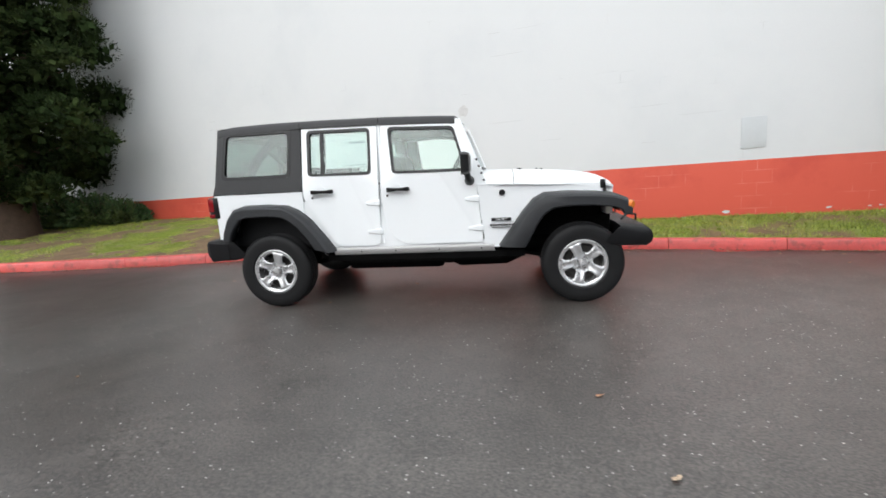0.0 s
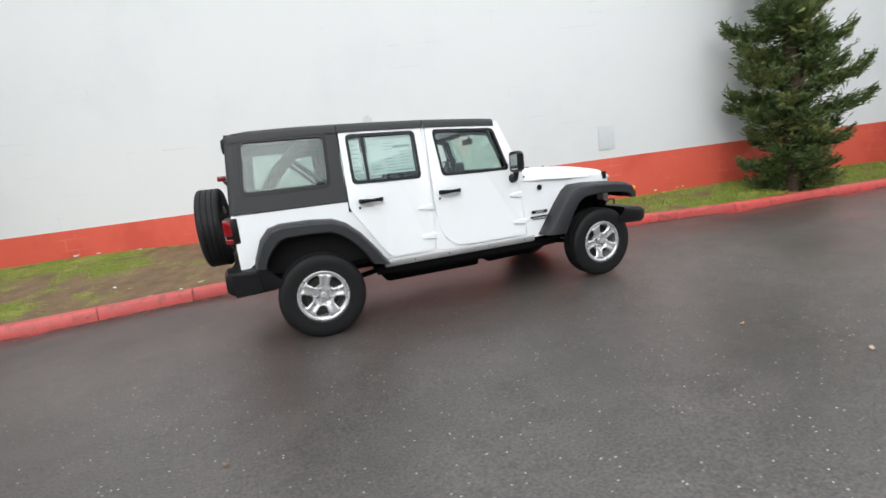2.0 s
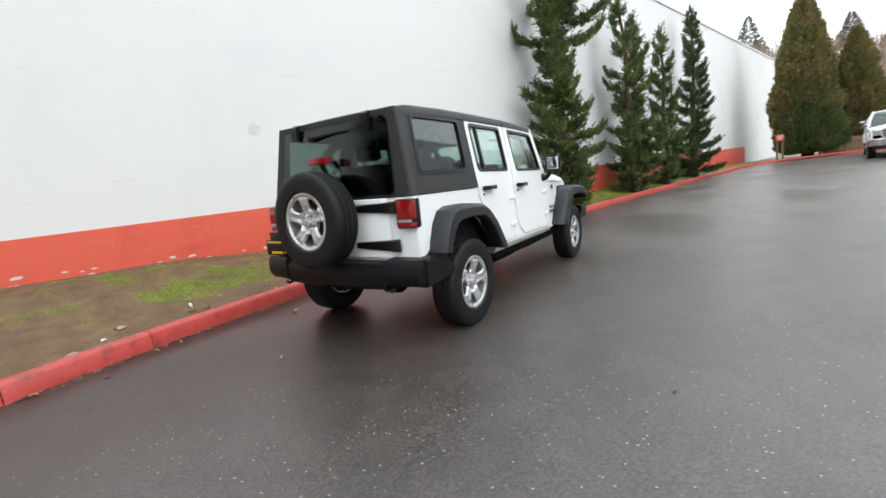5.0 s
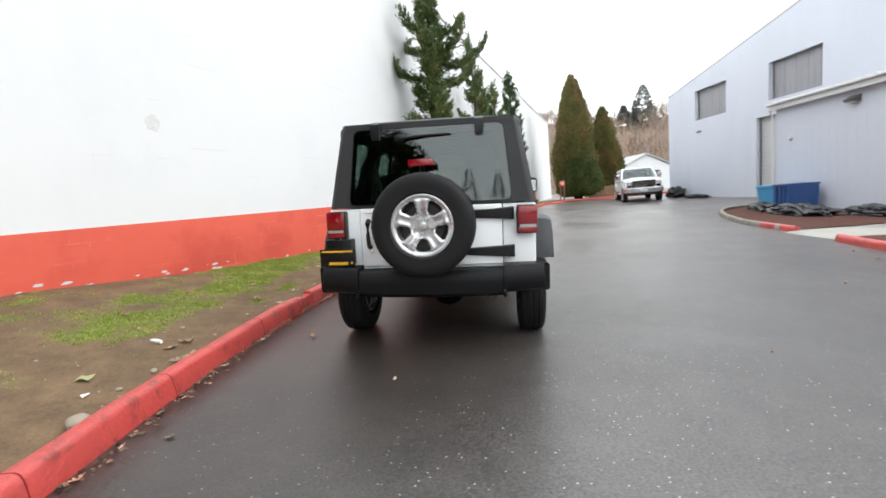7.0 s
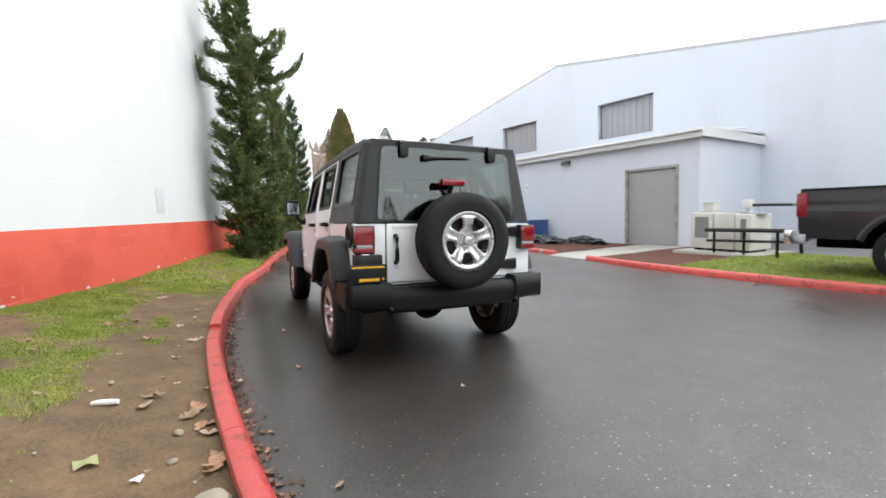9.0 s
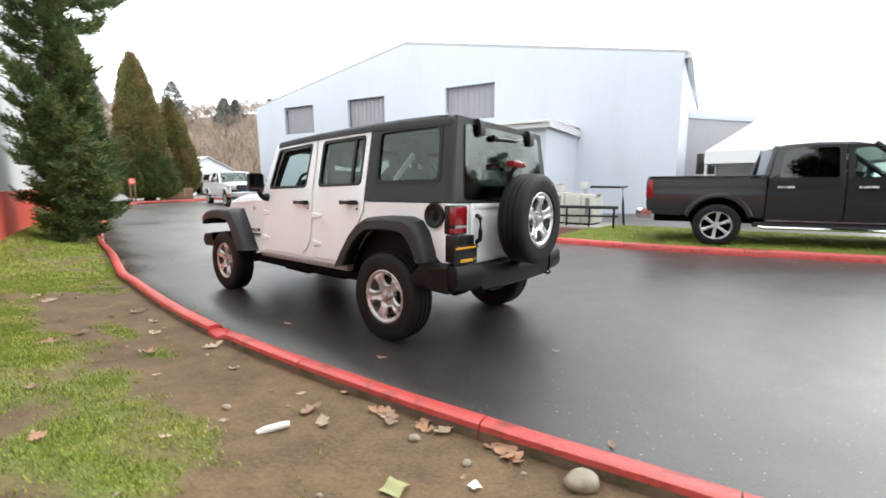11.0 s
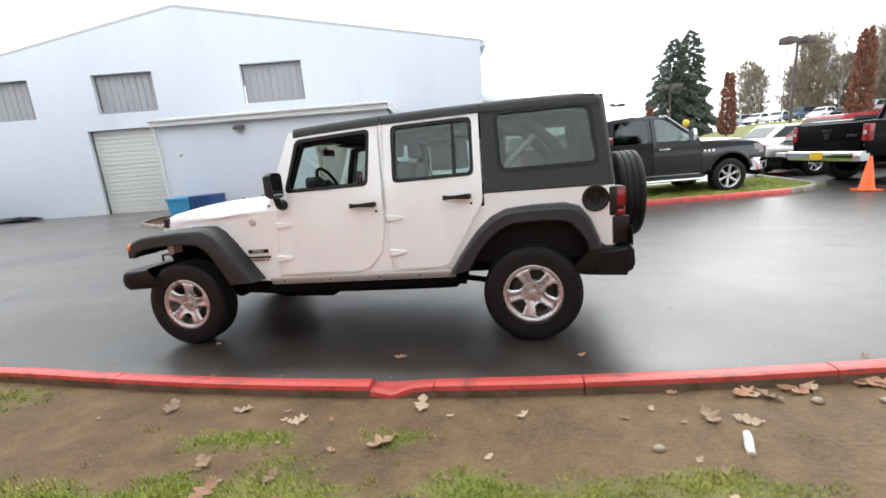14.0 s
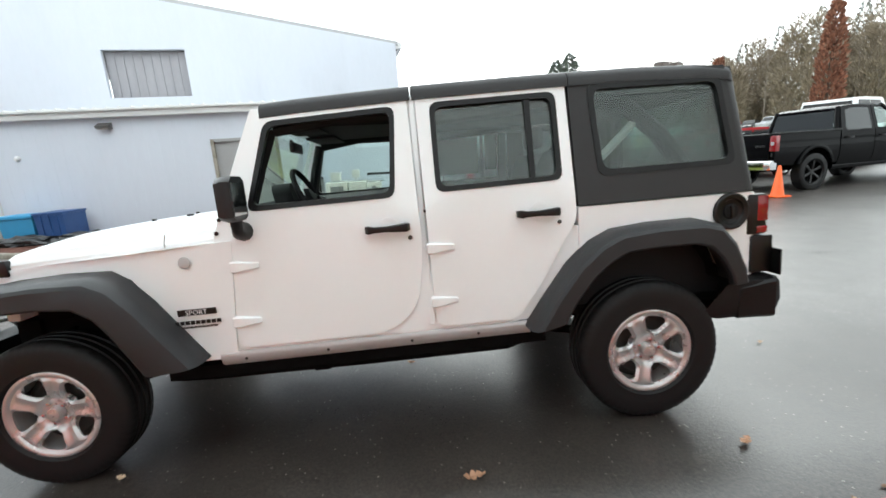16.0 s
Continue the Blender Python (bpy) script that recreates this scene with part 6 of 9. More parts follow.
def pine(name, label, x, y, height, profile, rng, stems=((0.0, 0.0, 1.0),), leaf=needle, limbs=90, keep=None, sprig=0.20, lift=(0.10, 0.95), fill=1.0, bare=0.02, long=()):
    """A layered conifer. profile: (share of height, reach) pairs; stems: (lean x, lean y, share of height). Limbs leave level and
    hook upwards at the tip; short sprigs of needles stand along them."""
    z0 = verge_z(x, y) - 0.05
    t = thing(name, label, "tree", Matrix.Translation((x, y, z0)))
    wood = bmesh.new()
    verts, faces = [], []

    def blade(p, way, ln, w):
        side = way.cross(Vector((rng.uniform(-1, 1), rng.uniform(-1, 1), rng.uniform(-1, 1))))
        if side.length < 1e-4:
            return
        side = side.normalized() * w
        i = len(verts)
        verts.extend([p - side * 0.5, p + way * ln * 0.5 - side, p + way * ln, p + way * ln * 0.5 + side])
        faces.append((i, i + 1, i + 2, i + 3))

    def tuft(p, way, ln):
        """One sprig: needles fanned along a short twig that bends up."""
        n = 15
        d = way.normalized()
        for k in range(n):
            f = k / n
            q = p + d * ln * f + Vector((0, 0, 0.25 * ln * f * f))
            spread = Vector((rng.gauss(0, 0.42), rng.gauss(0, 0.42), rng.gauss(0.16, 0.34)))
            w = (d + spread).normalized()
            blade(q, w, ln * rng.uniform(0.32, 0.58), 0.007 + 0.020 * ln)
    for lx, ly, share in stems:
        h = height * share
        trunk = [Vector((lx * (k / 8) ** 1.4 + 0.05 * math.sin(k * 1.3 + lx * 9), ly * (k / 8) ** 1.4 + 0.05 * math.cos(k * 1.7), h * k / 8)) for k in range(9)]
        tube(trunk, [0.15 * (1 - k / 8.5) * height / 7 + 0.010 for k in range(9)], 9, wood)
        n = int(limbs * share)
        for i in range(n + len(long)):
            f = min(0.985, bare + (0.985 - bare) * max(0.0, (i + rng.uniform(-0.5, 0.5)) / n) ** 1.08)
            f = max(bare, f)
            k = f * 8
            base = trunk[int(k)].lerp(trunk[min(8, int(k) + 1)], k - int(k))
            ang = i * 2.4 + rng.uniform(-0.6, 0.6)
            if i >= n:
                k = long[i - n][0] * 8
                base = trunk[int(k)].lerp(trunk[min(8, int(k) + 1)], k - int(k))
            clump = 0.82 + 0.62 * noise.noise(Vector((math.cos(ang) * 1.1 + x, math.sin(ang) * 1.1, f * 5.5)))
            reach = polyline_at(profile, f) * min(1.12, rng.uniform(0.62, 1.14) * clump)
            if i >= n:
                f, ang, reach = long[i - n][0], radians(long[i - n][1]), long[i - n][2]
            up = lift[0] + (lift[1] - lift[0]) * f
            m, p, pts = 7, base.copy(), [base.copy()]
            for j in range(m):
                u = (j + 1) / m
                el = -0.10 + 0.25 * f + up * u * u + rng.uniform(-0.07, 0.07)
                a2 = ang + 0.22 * math.sin(3.0 * u + i)
                p = p + Vector((math.cos(a2) * math.cos(el), math.sin(a2) * math.cos(el), math.sin(el))) * (reach / m)
                pts.append(keep(p) if keep else p.copy())
            tube(pts, [max(0.005, 0.032 * (1 - j / (m + 0.5)) * (1.1 - f)) for j in range(m + 1)], 5, wood)
            count = int((8 + reach * 44) * fill)
            for j in range(count):
                u = 0.16 + 0.84 * (j + rng.random()) / count
                g = u * m
                c0, c1 = pts[int(min(g, m - 1))], pts[int(min(g, m - 1)) + 1]
                q = c0.lerp(c1, g - int(min(g, m - 1)))
                along_ = (c1 - c0)
                if along_.length < 1e-5:
                    continue
                along_.normalize()
                cross = along_.cross(Vector((0, 0, 1)))
                if cross.length < 1e-4:
                    cross = Vector((1, 0, 0))
                cross.normalize()
                turn = rng.choice((-1, 1)) * rng.uniform(0.15, 1.25)
                way = along_ * math.cos(turn) + cross * math.sin(turn) + Vector((0, 0, rng.uniform(-0.12, 0.42)))
                tuft(q + cross * rng.gauss(0, 0.05) + Vector((0, 0, rng.gauss(0.0, 0.06))), way, sprig * rng.uniform(0.6, 1.15) * (1.15 - 0.45 * u))
            # shaded older foliage close to the trunk
            for j in range(int(110 * reach * (1 - 0.8 * smoothstep(0.42, 0.62, f)))):
                u = rng.uniform(0.05, 0.62) * m
                q = pts[int(u)].lerp(pts[int(u) + 1], u - int(u)) + Vector((rng.gauss(0, 0.10), rng.gauss(0, 0.10), rng.gauss(0, 0.10)))
                blade(q, Vector((rng.gauss(0, 1), rng.gauss(0, 1), rng.gauss(0.2, 0.7))).normalized(), sprig * rng.uniform(0.5, 1.0), sprig * 0.07)
        for j in range(26):
            q = trunk[-1] - Vector((rng.uniform(-0.05, 0.05), rng.uniform(-0.05, 0.05), rng.uniform(-0.1, 0.8)))
            tuft(q, Vector((rng.uniform(-0.6, 0.6), rng.uniform(-0.6, 0.6), 1)), sprig)
    if keep:
        verts = [keep(v) for v in verts]
    part("trunk", wood, bark, t, smooth=50)
    mesh_from("crown", verts, faces, leaf, t)
    return t


def clumped_conifer(name, label, x, y, h, rng):
    """A broad evergreen whose foliage stands in rounded clumps along its limbs."""
    z0 = verge_z(x, y) - 0.05
    keep = against_wall(x, y)
    t = thing(name, label, "tree", Matrix.Translation((x, y, z0)))
    wood = bmesh.new()
    tube([(0.02 * k, 0.05 * math.sin(k), h * k / 8) for k in range(9)], [0.42 * (1 - k / 8.6) + 0.03 + (0.12 if k == 0 else 0) for k in range(9)], 12, wood)
    verts, faces = [], []

    def blade(p, way, ln, w):
        side = way.cross(Vector((rng.uniform(-1, 1), rng.uniform(-1, 1), rng.uniform(-1, 1)))).normalized() * w
        i = len(verts)
        verts.extend([keep(q) for q in (p - side * 0.5, p + way * ln * 0.5 - side, p + way * ln, p + way * ln * 0.5 + side)])
        faces.append((i, i + 1, i + 2, i + 3))
    reach_at = ((0.0, 2.0), (0.06, 2.55), (0.14, 2.62), (0.30, 2.5), (0.5, 2.5), (0.7, 2.1), (0.88, 1.3), (1.0, 0.25))
    rows = 120
    for i in range(rows):
        f = (i + rng.random()) / rows
        ang = i * 2.4 + rng.uniform(-0.3, 0.3)
        reach = polyline_at(reach_at, f) * rng.uniform(0.84, 1.0)
        base = Vector((0, 0, 1.15 + (h - 1.4) * f))
        tip = base + Vector((math.cos(ang) * reach, math.sin(ang) * reach, 0.15 + 0.5 * f + rng.uniform(-0.25, 0.25)))
        mid = base.lerp(tip, 0.5) - Vector((0, 0, 0.12))
        tube([base, keep(mid), keep(tip)], [0.07 * (1.1 - f), 0.045 * (1.1 - f), 0.012], 5, wood)
        for u in (0.97, 0.76, 0.52, 0.28):
            r = (0.56 if u > 0.7 else 0.60) * rng.uniform(0.8, 1.2) * (1.1 - 0.4 * f)
            c = base.lerp(tip, u) + Vector((rng.gauss(0, 0.12), rng.gauss(0, 0.12), rng.gauss(0, 0.12)))
            for k in range(520 if u > 0.7 else 230 if u > 0.4 else 70):
                v = Vector((rng.gauss(0, 1), rng.gauss(0, 1), rng.gauss(0.3, 0.9))).normalized()
                p = c + Vector((v.x * r, v.y * r, v.z * r * 0.74)) * rng.uniform(0.72, 1.0) * (1 + 0.28 * noise.noise(v * 3.1 + c))
                blade(p, (v * 0.55 + Vector((rng.gauss(0, 0.5), rng.gauss(0, 0.5), 0.35 + rng.gauss(0, 0.3)))).normalized(), rng.uniform(0.05, 0.11), rng.uniform(0.009, 0.017))
            for k in range(100):
                v = Vector((rng.gauss(0, 1), rng.gauss(0, 1), rng.gauss(0, 1))).normalized()
                way = Vector((rng.gauss(0, 1), rng.gauss(0, 1), rng.gauss(0, 1))).normalized()
                blade(c + Vector((v.x, v.y, v.z * 0.7)) * r * rng.uniform(0.2, 0.72), way, r * 0.40, r * 0.14)
    part("trunk", wood, bark, t, smooth=50)
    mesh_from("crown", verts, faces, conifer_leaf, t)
    return t


def against_wall(x, y):
    """Keeps limbs of a tree at (x, y) in front of the wall."""
    def keep(q):
        lim = wall_y(x + q.x) - 0.06 - y
        return Vector((q.x, min(q.y, lim), q.z))
    return keep


def build_trees():
    rng = random.Random(7)
    tall = ((0.0, 0.8), (0.08, 1.12), (0.25, 1.20), (0.45, 1.02), (0.54, 0.72), (0.66, 0.55), (0.76, 0.48), (0.88, 0.34), (1.0, 0.12))
    slim = ((0.0, 0.9), (0.10, 1.35), (0.32, 1.25), (0.46, 0.70), (0.58, 0.90), (0.70, 0.55), (0.80, 0.55), (0.9, 0.30), (1.0, 0.1))
    pine("pine_tree", "tall dark green pine with upswept open limbs beside the wall", 9.2, 1.12, 7.6, tall, rng, keep=against_wall(9.2, 1.12), limbs=86, sprig=0.25, lift=(0.35, 1.25), fill=2.1,
         long=((0.58, -48, 1.5), (0.60, 100, 1.5), (0.63, 172, 1.6), (0.64, -84, 1.9), (0.69, -125, 1.5), (0.70, 68, 1.3), (0.76, -70, 1.1), (0.77, 130, 1.1)))
    pine("pine_tree", "twin-stemmed twisted pine close to the white wall", 13.7, 0.05, 6.9, slim, rng, ((-0.75, 0.1, 1.0), (0.9, -0.1, 0.88)), keep=against_wall(13.7, 0.05), limbs=44, sprig=0.23, lift=(0.5, 1.6), fill=1.9)
    pine("pine_tree", "ragged narrow pine close to the white wall", 16.6, -0.62, 6.0, slim, rng, ((0.5, 0.0, 1.0),), keep=against_wall(16.6, -0.62), limbs=44, sprig=0.23, lift=(0.5, 1.6), fill=1.9)
    pine("pine_tree", "dark narrow pine leaning along the wall", 19.9, -1.42, 7.4, ((0.0, 1.0), (0.10, 1.35), (0.35, 1.15), (0.55, 0.85), (0.75, 0.6), (0.9, 0.35), (1.0, 0.1)), rng, ((1.0, -0.1, 1.0),), keep=against_wall(19.9, -1.42), limbs=54, sprig=0.26, lift=(0.4, 1.4), leaf=needle_dark, fill=1.9)
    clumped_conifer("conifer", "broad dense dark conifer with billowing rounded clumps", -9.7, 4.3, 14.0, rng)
    for x, y, r in ((-9.4, 5.7, 0.95), (-8.5, 5.55, 0.85), (-10.6, 5.9, 1.1), (-7.8, 5.6, 0.6), (-11.8, 5.9, 1.2)):
        z = verge_z(x, y)
        s = thing("shrub", "low dark evergreen shrub at the wall foot", "shrub", Matrix.Translation((x, y, z)), group="shrubs by the wall")
        seeds = []
        wood = bmesh.new()
        for k in range(9):
            a = k * 0.7
            tube([(0, 0, 0), (r * 0.4 * math.cos(a), r * 0.4 * math.sin(a), r * 0.5), (r * 0.8 * math.cos(a), r * 0.8 * math.sin(a), r * 0.95)], [0.02, 0.012, 0.005], 5, wood)
        for k in range(900):
            v = Vector((rng.gauss(0, 1), rng.gauss(0, 1), rng.gauss(0, 1))).normalized()
            q = Vector((v.x * r, v.y * r, abs(v.z) * r * 1.1)) * (0.55 + 0.5 * rng.random()) * (0.85 + 0.25 * noise.noise(v * 2.3 + Vector((x, y, 0))))
            seeds.append((q, v + Vector((0, 0, 0.5)), 0.13, 0.8))
        part("stems", wood, bark, s)
        foliage("leaves", seeds, needle_dark, s, rng, 4)


def columnar(name, label, x, y, z0, h, r, material, rng, count=5200, size=0.34, shape=0.55, droop=0.9, trunk_h=0.3, ragged=0.0, full=1.0):
    """A dense column of upright sprays round a trunk."""
    t = thing(name, label, "tree", Matrix.Translation((x, y, z0)))
    part("trunk", tube([(0, 0, 0), (0.05, 0, h * 0.5), (0, 0, h * 0.93)], [r * 0.12, r * 0.08, 0.03], 8), bark, t)
    seeds = []
    for k in range(count):
        f = rng.random() ** 1.25
        z = trunk_h + (h - trunk_h) * f
        rr = r * min(1.0, full * (1 - f) ** shape) * min(1.0, 0.62 + f * 4)
        a = rng.uniform(0, 2 * math.pi)
        lump = 1 + 0.30 * noise.noise(Vector((math.cos(a) * 1.6, math.sin(a) * 1.6, z * 0.55 + x))) + 0.07 * noise.noise(Vector((math.cos(a) * 5, math.sin(a) * 5, z * 2)))
        lump *= 1 + ragged * (0.22 * noise.noise(Vector((math.cos(a) * 2.6, math.sin(a) * 2.6, z * 1.3 + y))) - 0.10 * rng.random() ** 3)
        q = Vector((math.cos(a) * rr * lump, math.sin(a) * rr * lump, z + ragged * 0.5 * (rng.random() ** 4)))
        q.x *= (0.72 + 0.3 * rng.random())
        q.y *= (0.72 + 0.3 * rng.random())
        seeds.append((q, Vector((math.cos(a) * 0.6, math.sin(a) * 0.6, droop)), size * rng.uniform(0.7, 1.3), 0.55))
    foliage("crown", seeds, material, t, rng, 4)
    return t


build_trees()
rng7 = random.Random(21)
columnar("arborvitae", "tall broad arborvitae with bronze-green foliage beyond the kerb", 31.6, -6.6, 0.0, 9.0, 1.62, cedar, rng7, 34000, 0.17, 0.60, ragged=1.2, full=1.25)
columnar("arborvitae", "tall narrower bronze-green arborvitae beyond the kerb", 33.6, -9.25, 0.0, 6.8, 1.45, cedar, rng7, 24000, 0.17, 0.60, ragged=1.0, full=1.15)
columnar("arborvitae", "rounded green arborvitae at the foot of a taller one", 30.9, -6.75, 0.0, 3.9, 1.75, cedar_green, rng7, 16000, 0.16, 0.34, ragged=0.5)
bare_bark = mat("grey_bare_twigs", (0.27, 0.23, 0.20), 0.9, vary=0.3, scale=0.5, island=0.3)
russet = mat("russet_leaves", (0.26, 0.115, 0.07), 0.8, vary=0.3, scale=1.5, island=0.5)
olive_twigs = mat("olive_bare_crowns", (0.25, 0.205, 0.150), 0.9, vary=0.3, scale=0.3, island=0.45)
# conifer green paled to grey, distance haze put into the colour
hazy_green = mat("hazy_conifer_green", (0.19, 0.205, 0.18), 0.9, vary=0.25, scale=0.4, island=0.4)
hill_twigs = mat("reddish_brown_twigs", (0.275, 0.205, 0.150), 0.9, vary=0.3, scale=0.2, island=0.5)
bramble = mat("winter_hillside_brush", (0.22, 0.15, 0.115), 0.95, vary=0.35, scale=0.10, second=(0.19, 0.16, 0.10), second_at=(0.45, 0.6), second_scale=0.035, bump=0.4, bump_scale=0.5)


def polar(az, dist, ex=0.0, ey=2.0):
    a = radians(az)
    return ex + dist * math.cos(a), ey + dist * math.sin(a)


def hill_z(az, d):
    """Height of the far slope by bearing and distance."""
    k = smoothstep(-60, -38, az) * (1 - smoothstep(4, 22, az))
    far = 25.0 * smoothstep(62, 150, d) * k
    k2 = smoothstep(-150, -136, az) * (1 - smoothstep(-117, -107, az)) * 2.2 * smoothstep(42, 74, d)
    return far * (0.85 + 0.3 * noise.noise(Vector((az * 0.07, d * 0.01, 0)))) + k2


def build_far():
    rows = []
    for d in (58, 66, 76, 88, 100, 115, 132, 150, 175):
        rows.append([(*polar(az, d), hill_z(az, d) - 0.3 - (1.0 if d == 58 else 0)) for az in range(-64, 27, 3)])
    sheet("hillside", rows, bramble, "brown winter hillside covered in brush", "hillside")
    rows = []
    for d in (25, 32, 40, 48, 56, 64, 74, 90, 120):
        rows.append([(*polar(az, d), hill_z(az, d) - 0.12 - (0.4 if d == 25 else 0)) for az in range(-156, -90, 3)])
    ob = sheet("bank", rows, soil, "low grassy bank beyond the parked cars", "bank")
    attr = ob.data.attributes.new("turf", "FLOAT", "POINT")
    attr.data.foreach_set("value", [0.70] * len(ob.data.vertices))
    r = random.Random(5)
    # bare trees on the slopes, past counting
    verts, faces = [], []

    def stick(p, q, w):
        s = (q - p).cross(Vector((0, 0, 1)))
        if s.length < 1e-4:
            s = Vector((r.uniform(-1, 1), r.uniform(-1, 1), 0))
        s = s.normalized() * w
        o = (q - p).cross(s).normalized() * w
        i = len(verts)
        verts.extend([p + s, p - s * 0.5 + o * 0.87, p - s * 0.5 - o * 0.87, q])
        faces.extend([(i, i + 1, i + 3), (i + 1, i + 2, i + 3), (i + 2, i, i + 3)])

    def bare_tree(x, y, z, h, twigs):
        base = Vector((x, y, z - 0.5))
        top = base + Vector((r.uniform(-0.5, 0.5), r.uniform(-0.5, 0.5), h))
        stick(base, top, 0.03 + h * 0.004)
        for k in range(twigs):
            f = 0.25 + 0.7 * (k + r.random()) / twigs
            p = base.lerp(top, f)
            a, ln = r.uniform(0, 6.28), h * (0.34 * (1 - f) + 0.10) * r.uniform(0.7, 1.2)
            q = p + Vector((math.cos(a) * ln * 0.7, math.sin(a) * ln * 0.7, ln * 0.95))
            stick(p, q, 0.018 + h * 0.0006)
            for j in range(5):
                g = r.uniform(0.3, 0.95)
                b = p.lerp(q, g)
                a2 = a + r.uniform(-1.2, 1.2)
                stick(b, b + Vector((math.cos(a2), math.sin(a2), r.uniform(0.7, 1.4))) * ln * 0.38, 0.011)
    for k in range(420):
        az, d = r.uniform(-62, 24), r.uniform(72, 160)
        bare_tree(*polar(az, d), hill_z(az, d), r.uniform(4.5, 9.5), 18)
    for k in range(90):
        az, d = r.uniform(-150, -104), r.uniform(88, 125)
        bare_tree(*polar(az, d), hill_z(az, d), r.uniform(12, 23) * (0.6 if az > -116 else 1), 30)
    # conifers on the ridge and among the bare trees
    seeds = []
    for az, d, h in [(-17.0, 130, 5), (-19.2, 128, 10), (-24.3, 122, 6), (-25.5, 126, 4.5), (-12.0, 138, 8), (-31.2, 130, 4), (-4, 150, 11), (-18.3, 124, 4), (-29.4, 124, 5), (-128, 124, 25), (-131, 120, 27), (-134, 116, 29), (-137, 114, 28), (-124.5, 122, 20), (-139.5, 110, 28), (-146, 104, 26), (-150, 98, 29), (-155, 92, 25), (-160, 94, 29), (-164, 90, 26), (-169, 92, 28), (-174, 88, 25), (-178, 90, 30), (-182, 92, 33), (-185, 90, 26), (-188, 94, 32), (-192, 90, 28)]:
        x, y = polar(az, d)
        z = hill_z(az, min(d, 150))
        h *= (0.95 if az > -60 else 0.75) * (1 - (0.4 * smoothstep(-146, -156, az) if az > -158 else 0.0))
        for k in range(900):
            f = r.random() ** 1.3
            a = r.uniform(0, 6.28)
            rr = h * (0.34 if az > -60 else 0.19) * (1 - f) ** 0.8 * r.uniform(0.35, 1.15) + 0.1
            seeds.append((Vector((x + math.cos(a) * rr, y + math.sin(a) * rr, z + 0.6 + f * h)), Vector((math.cos(a), math.sin(a), 0.2)), 0.75 * (1.15 - f * 0.6), 0.6))
    tagged(foliage("far_conifers", seeds, hazy_green, None, r, 4, width=0.26), "dark green conifers along the ridge, paled with painted haze", "trees", kind="stuff")
    # brush over the hillside
    seeds = []
    for k in range(5200):
        az, d = r.uniform(-62, 24), r.uniform(68, 158)
        x, y = polar(az, d)
        z = hill_z(az, d) - 0.4
        hgt = r.uniform(0.8, 3.2)
        for j in range(2):
            seeds.append((Vector((x + r.gauss(0, 0.8), y + r.gauss(0, 0.8), z + hgt * r.uniform(0, 0.7))), Vector((r.gauss(0, 0.35), r.gauss(0, 0.35), 1)), hgt, 0.5))
    tagged(foliage("hillside_brush", seeds, hill_twigs, None, r, 5, width=0.028), "leafless reddish-brown brush on the hillside", "brush", kind="stuff")
    # olive-grey crowns of the wood to the south-west
    seeds = []
    for k in range(120):
        az, d = r.uniform(-172, -115), r.uniform(88, 120)
        if -118.5 < az < -117:
            continue
        x, y = polar(az, d)
        z, h = hill_z(az, d), (r.uniform(8.5, 13.5) + 5.0 * smoothstep(-124, -134, az)) * (1 - 0.55 * smoothstep(-146, -156, az))
        base, top = Vector((x, y, z - 0.3)), Vector((x + r.uniform(-0.4, 0.4), y, z + h * 0.97))
        stick(base, top, 0.07)
        for j in range(640):
            f = r.uniform(0.04, 1.0)
            a = r.uniform(0, 6.28)
            rr = h * 0.30 * (1 - abs(f - 0.45) * 1.25) * r.random() ** 0.5 * (0.75 + 0.5 * noise.noise(Vector((math.cos(a) * 1.5 + x, math.sin(a) * 1.5, f * 4))))
            q = base.lerp(top, f) + Vector((math.cos(a) * rr, math.sin(a) * rr, 0))
            seeds.append((q, Vector((math.cos(a) * 0.7, math.sin(a) * 0.7, 1.0)), r.uniform(0.7, 1.4), 0.9))
    tagged(foliage("winter_wood", seeds, olive_twigs, None, r, 4, width=0.05), "olive-grey crowns of a winter wood", "trees", kind="stuff")
    tagged(mesh_from("bare_trees", verts, faces, bare_bark), "leafless grey-brown winter trees on the slopes", "trees", kind="stuff")
    # single trees by the car park
    for az, d, h, w, lb in ((-108.6, 84, 16.6, 6.2, "broad grey-green spruce beyond the car park"), (-110.2, 86, 17.6, 5.0, "tall grey-green spruce beside a broader one")):
        x, y = polar(az, d)
        pine_far("spruce", lb, x, y, hill_z(az, d), h, w, r)
    for az, d, h, w, n in ((-114.4, 47, 6.2, 0.6, 1100), (-125.4, 38, 6.8, 0.62, 1000), (-134.8, 38, 9.2, 0.85, 1700), (-106.4, 62, 4.8, 0.5, 900)):
        x, y = polar(az, d)
        columnar("columnar_tree", "narrow tree still holding russet dead leaves", x, y, hill_z(az, d), h, w, russet, r, n, 0.30, 0.42, trunk_h=0.9)


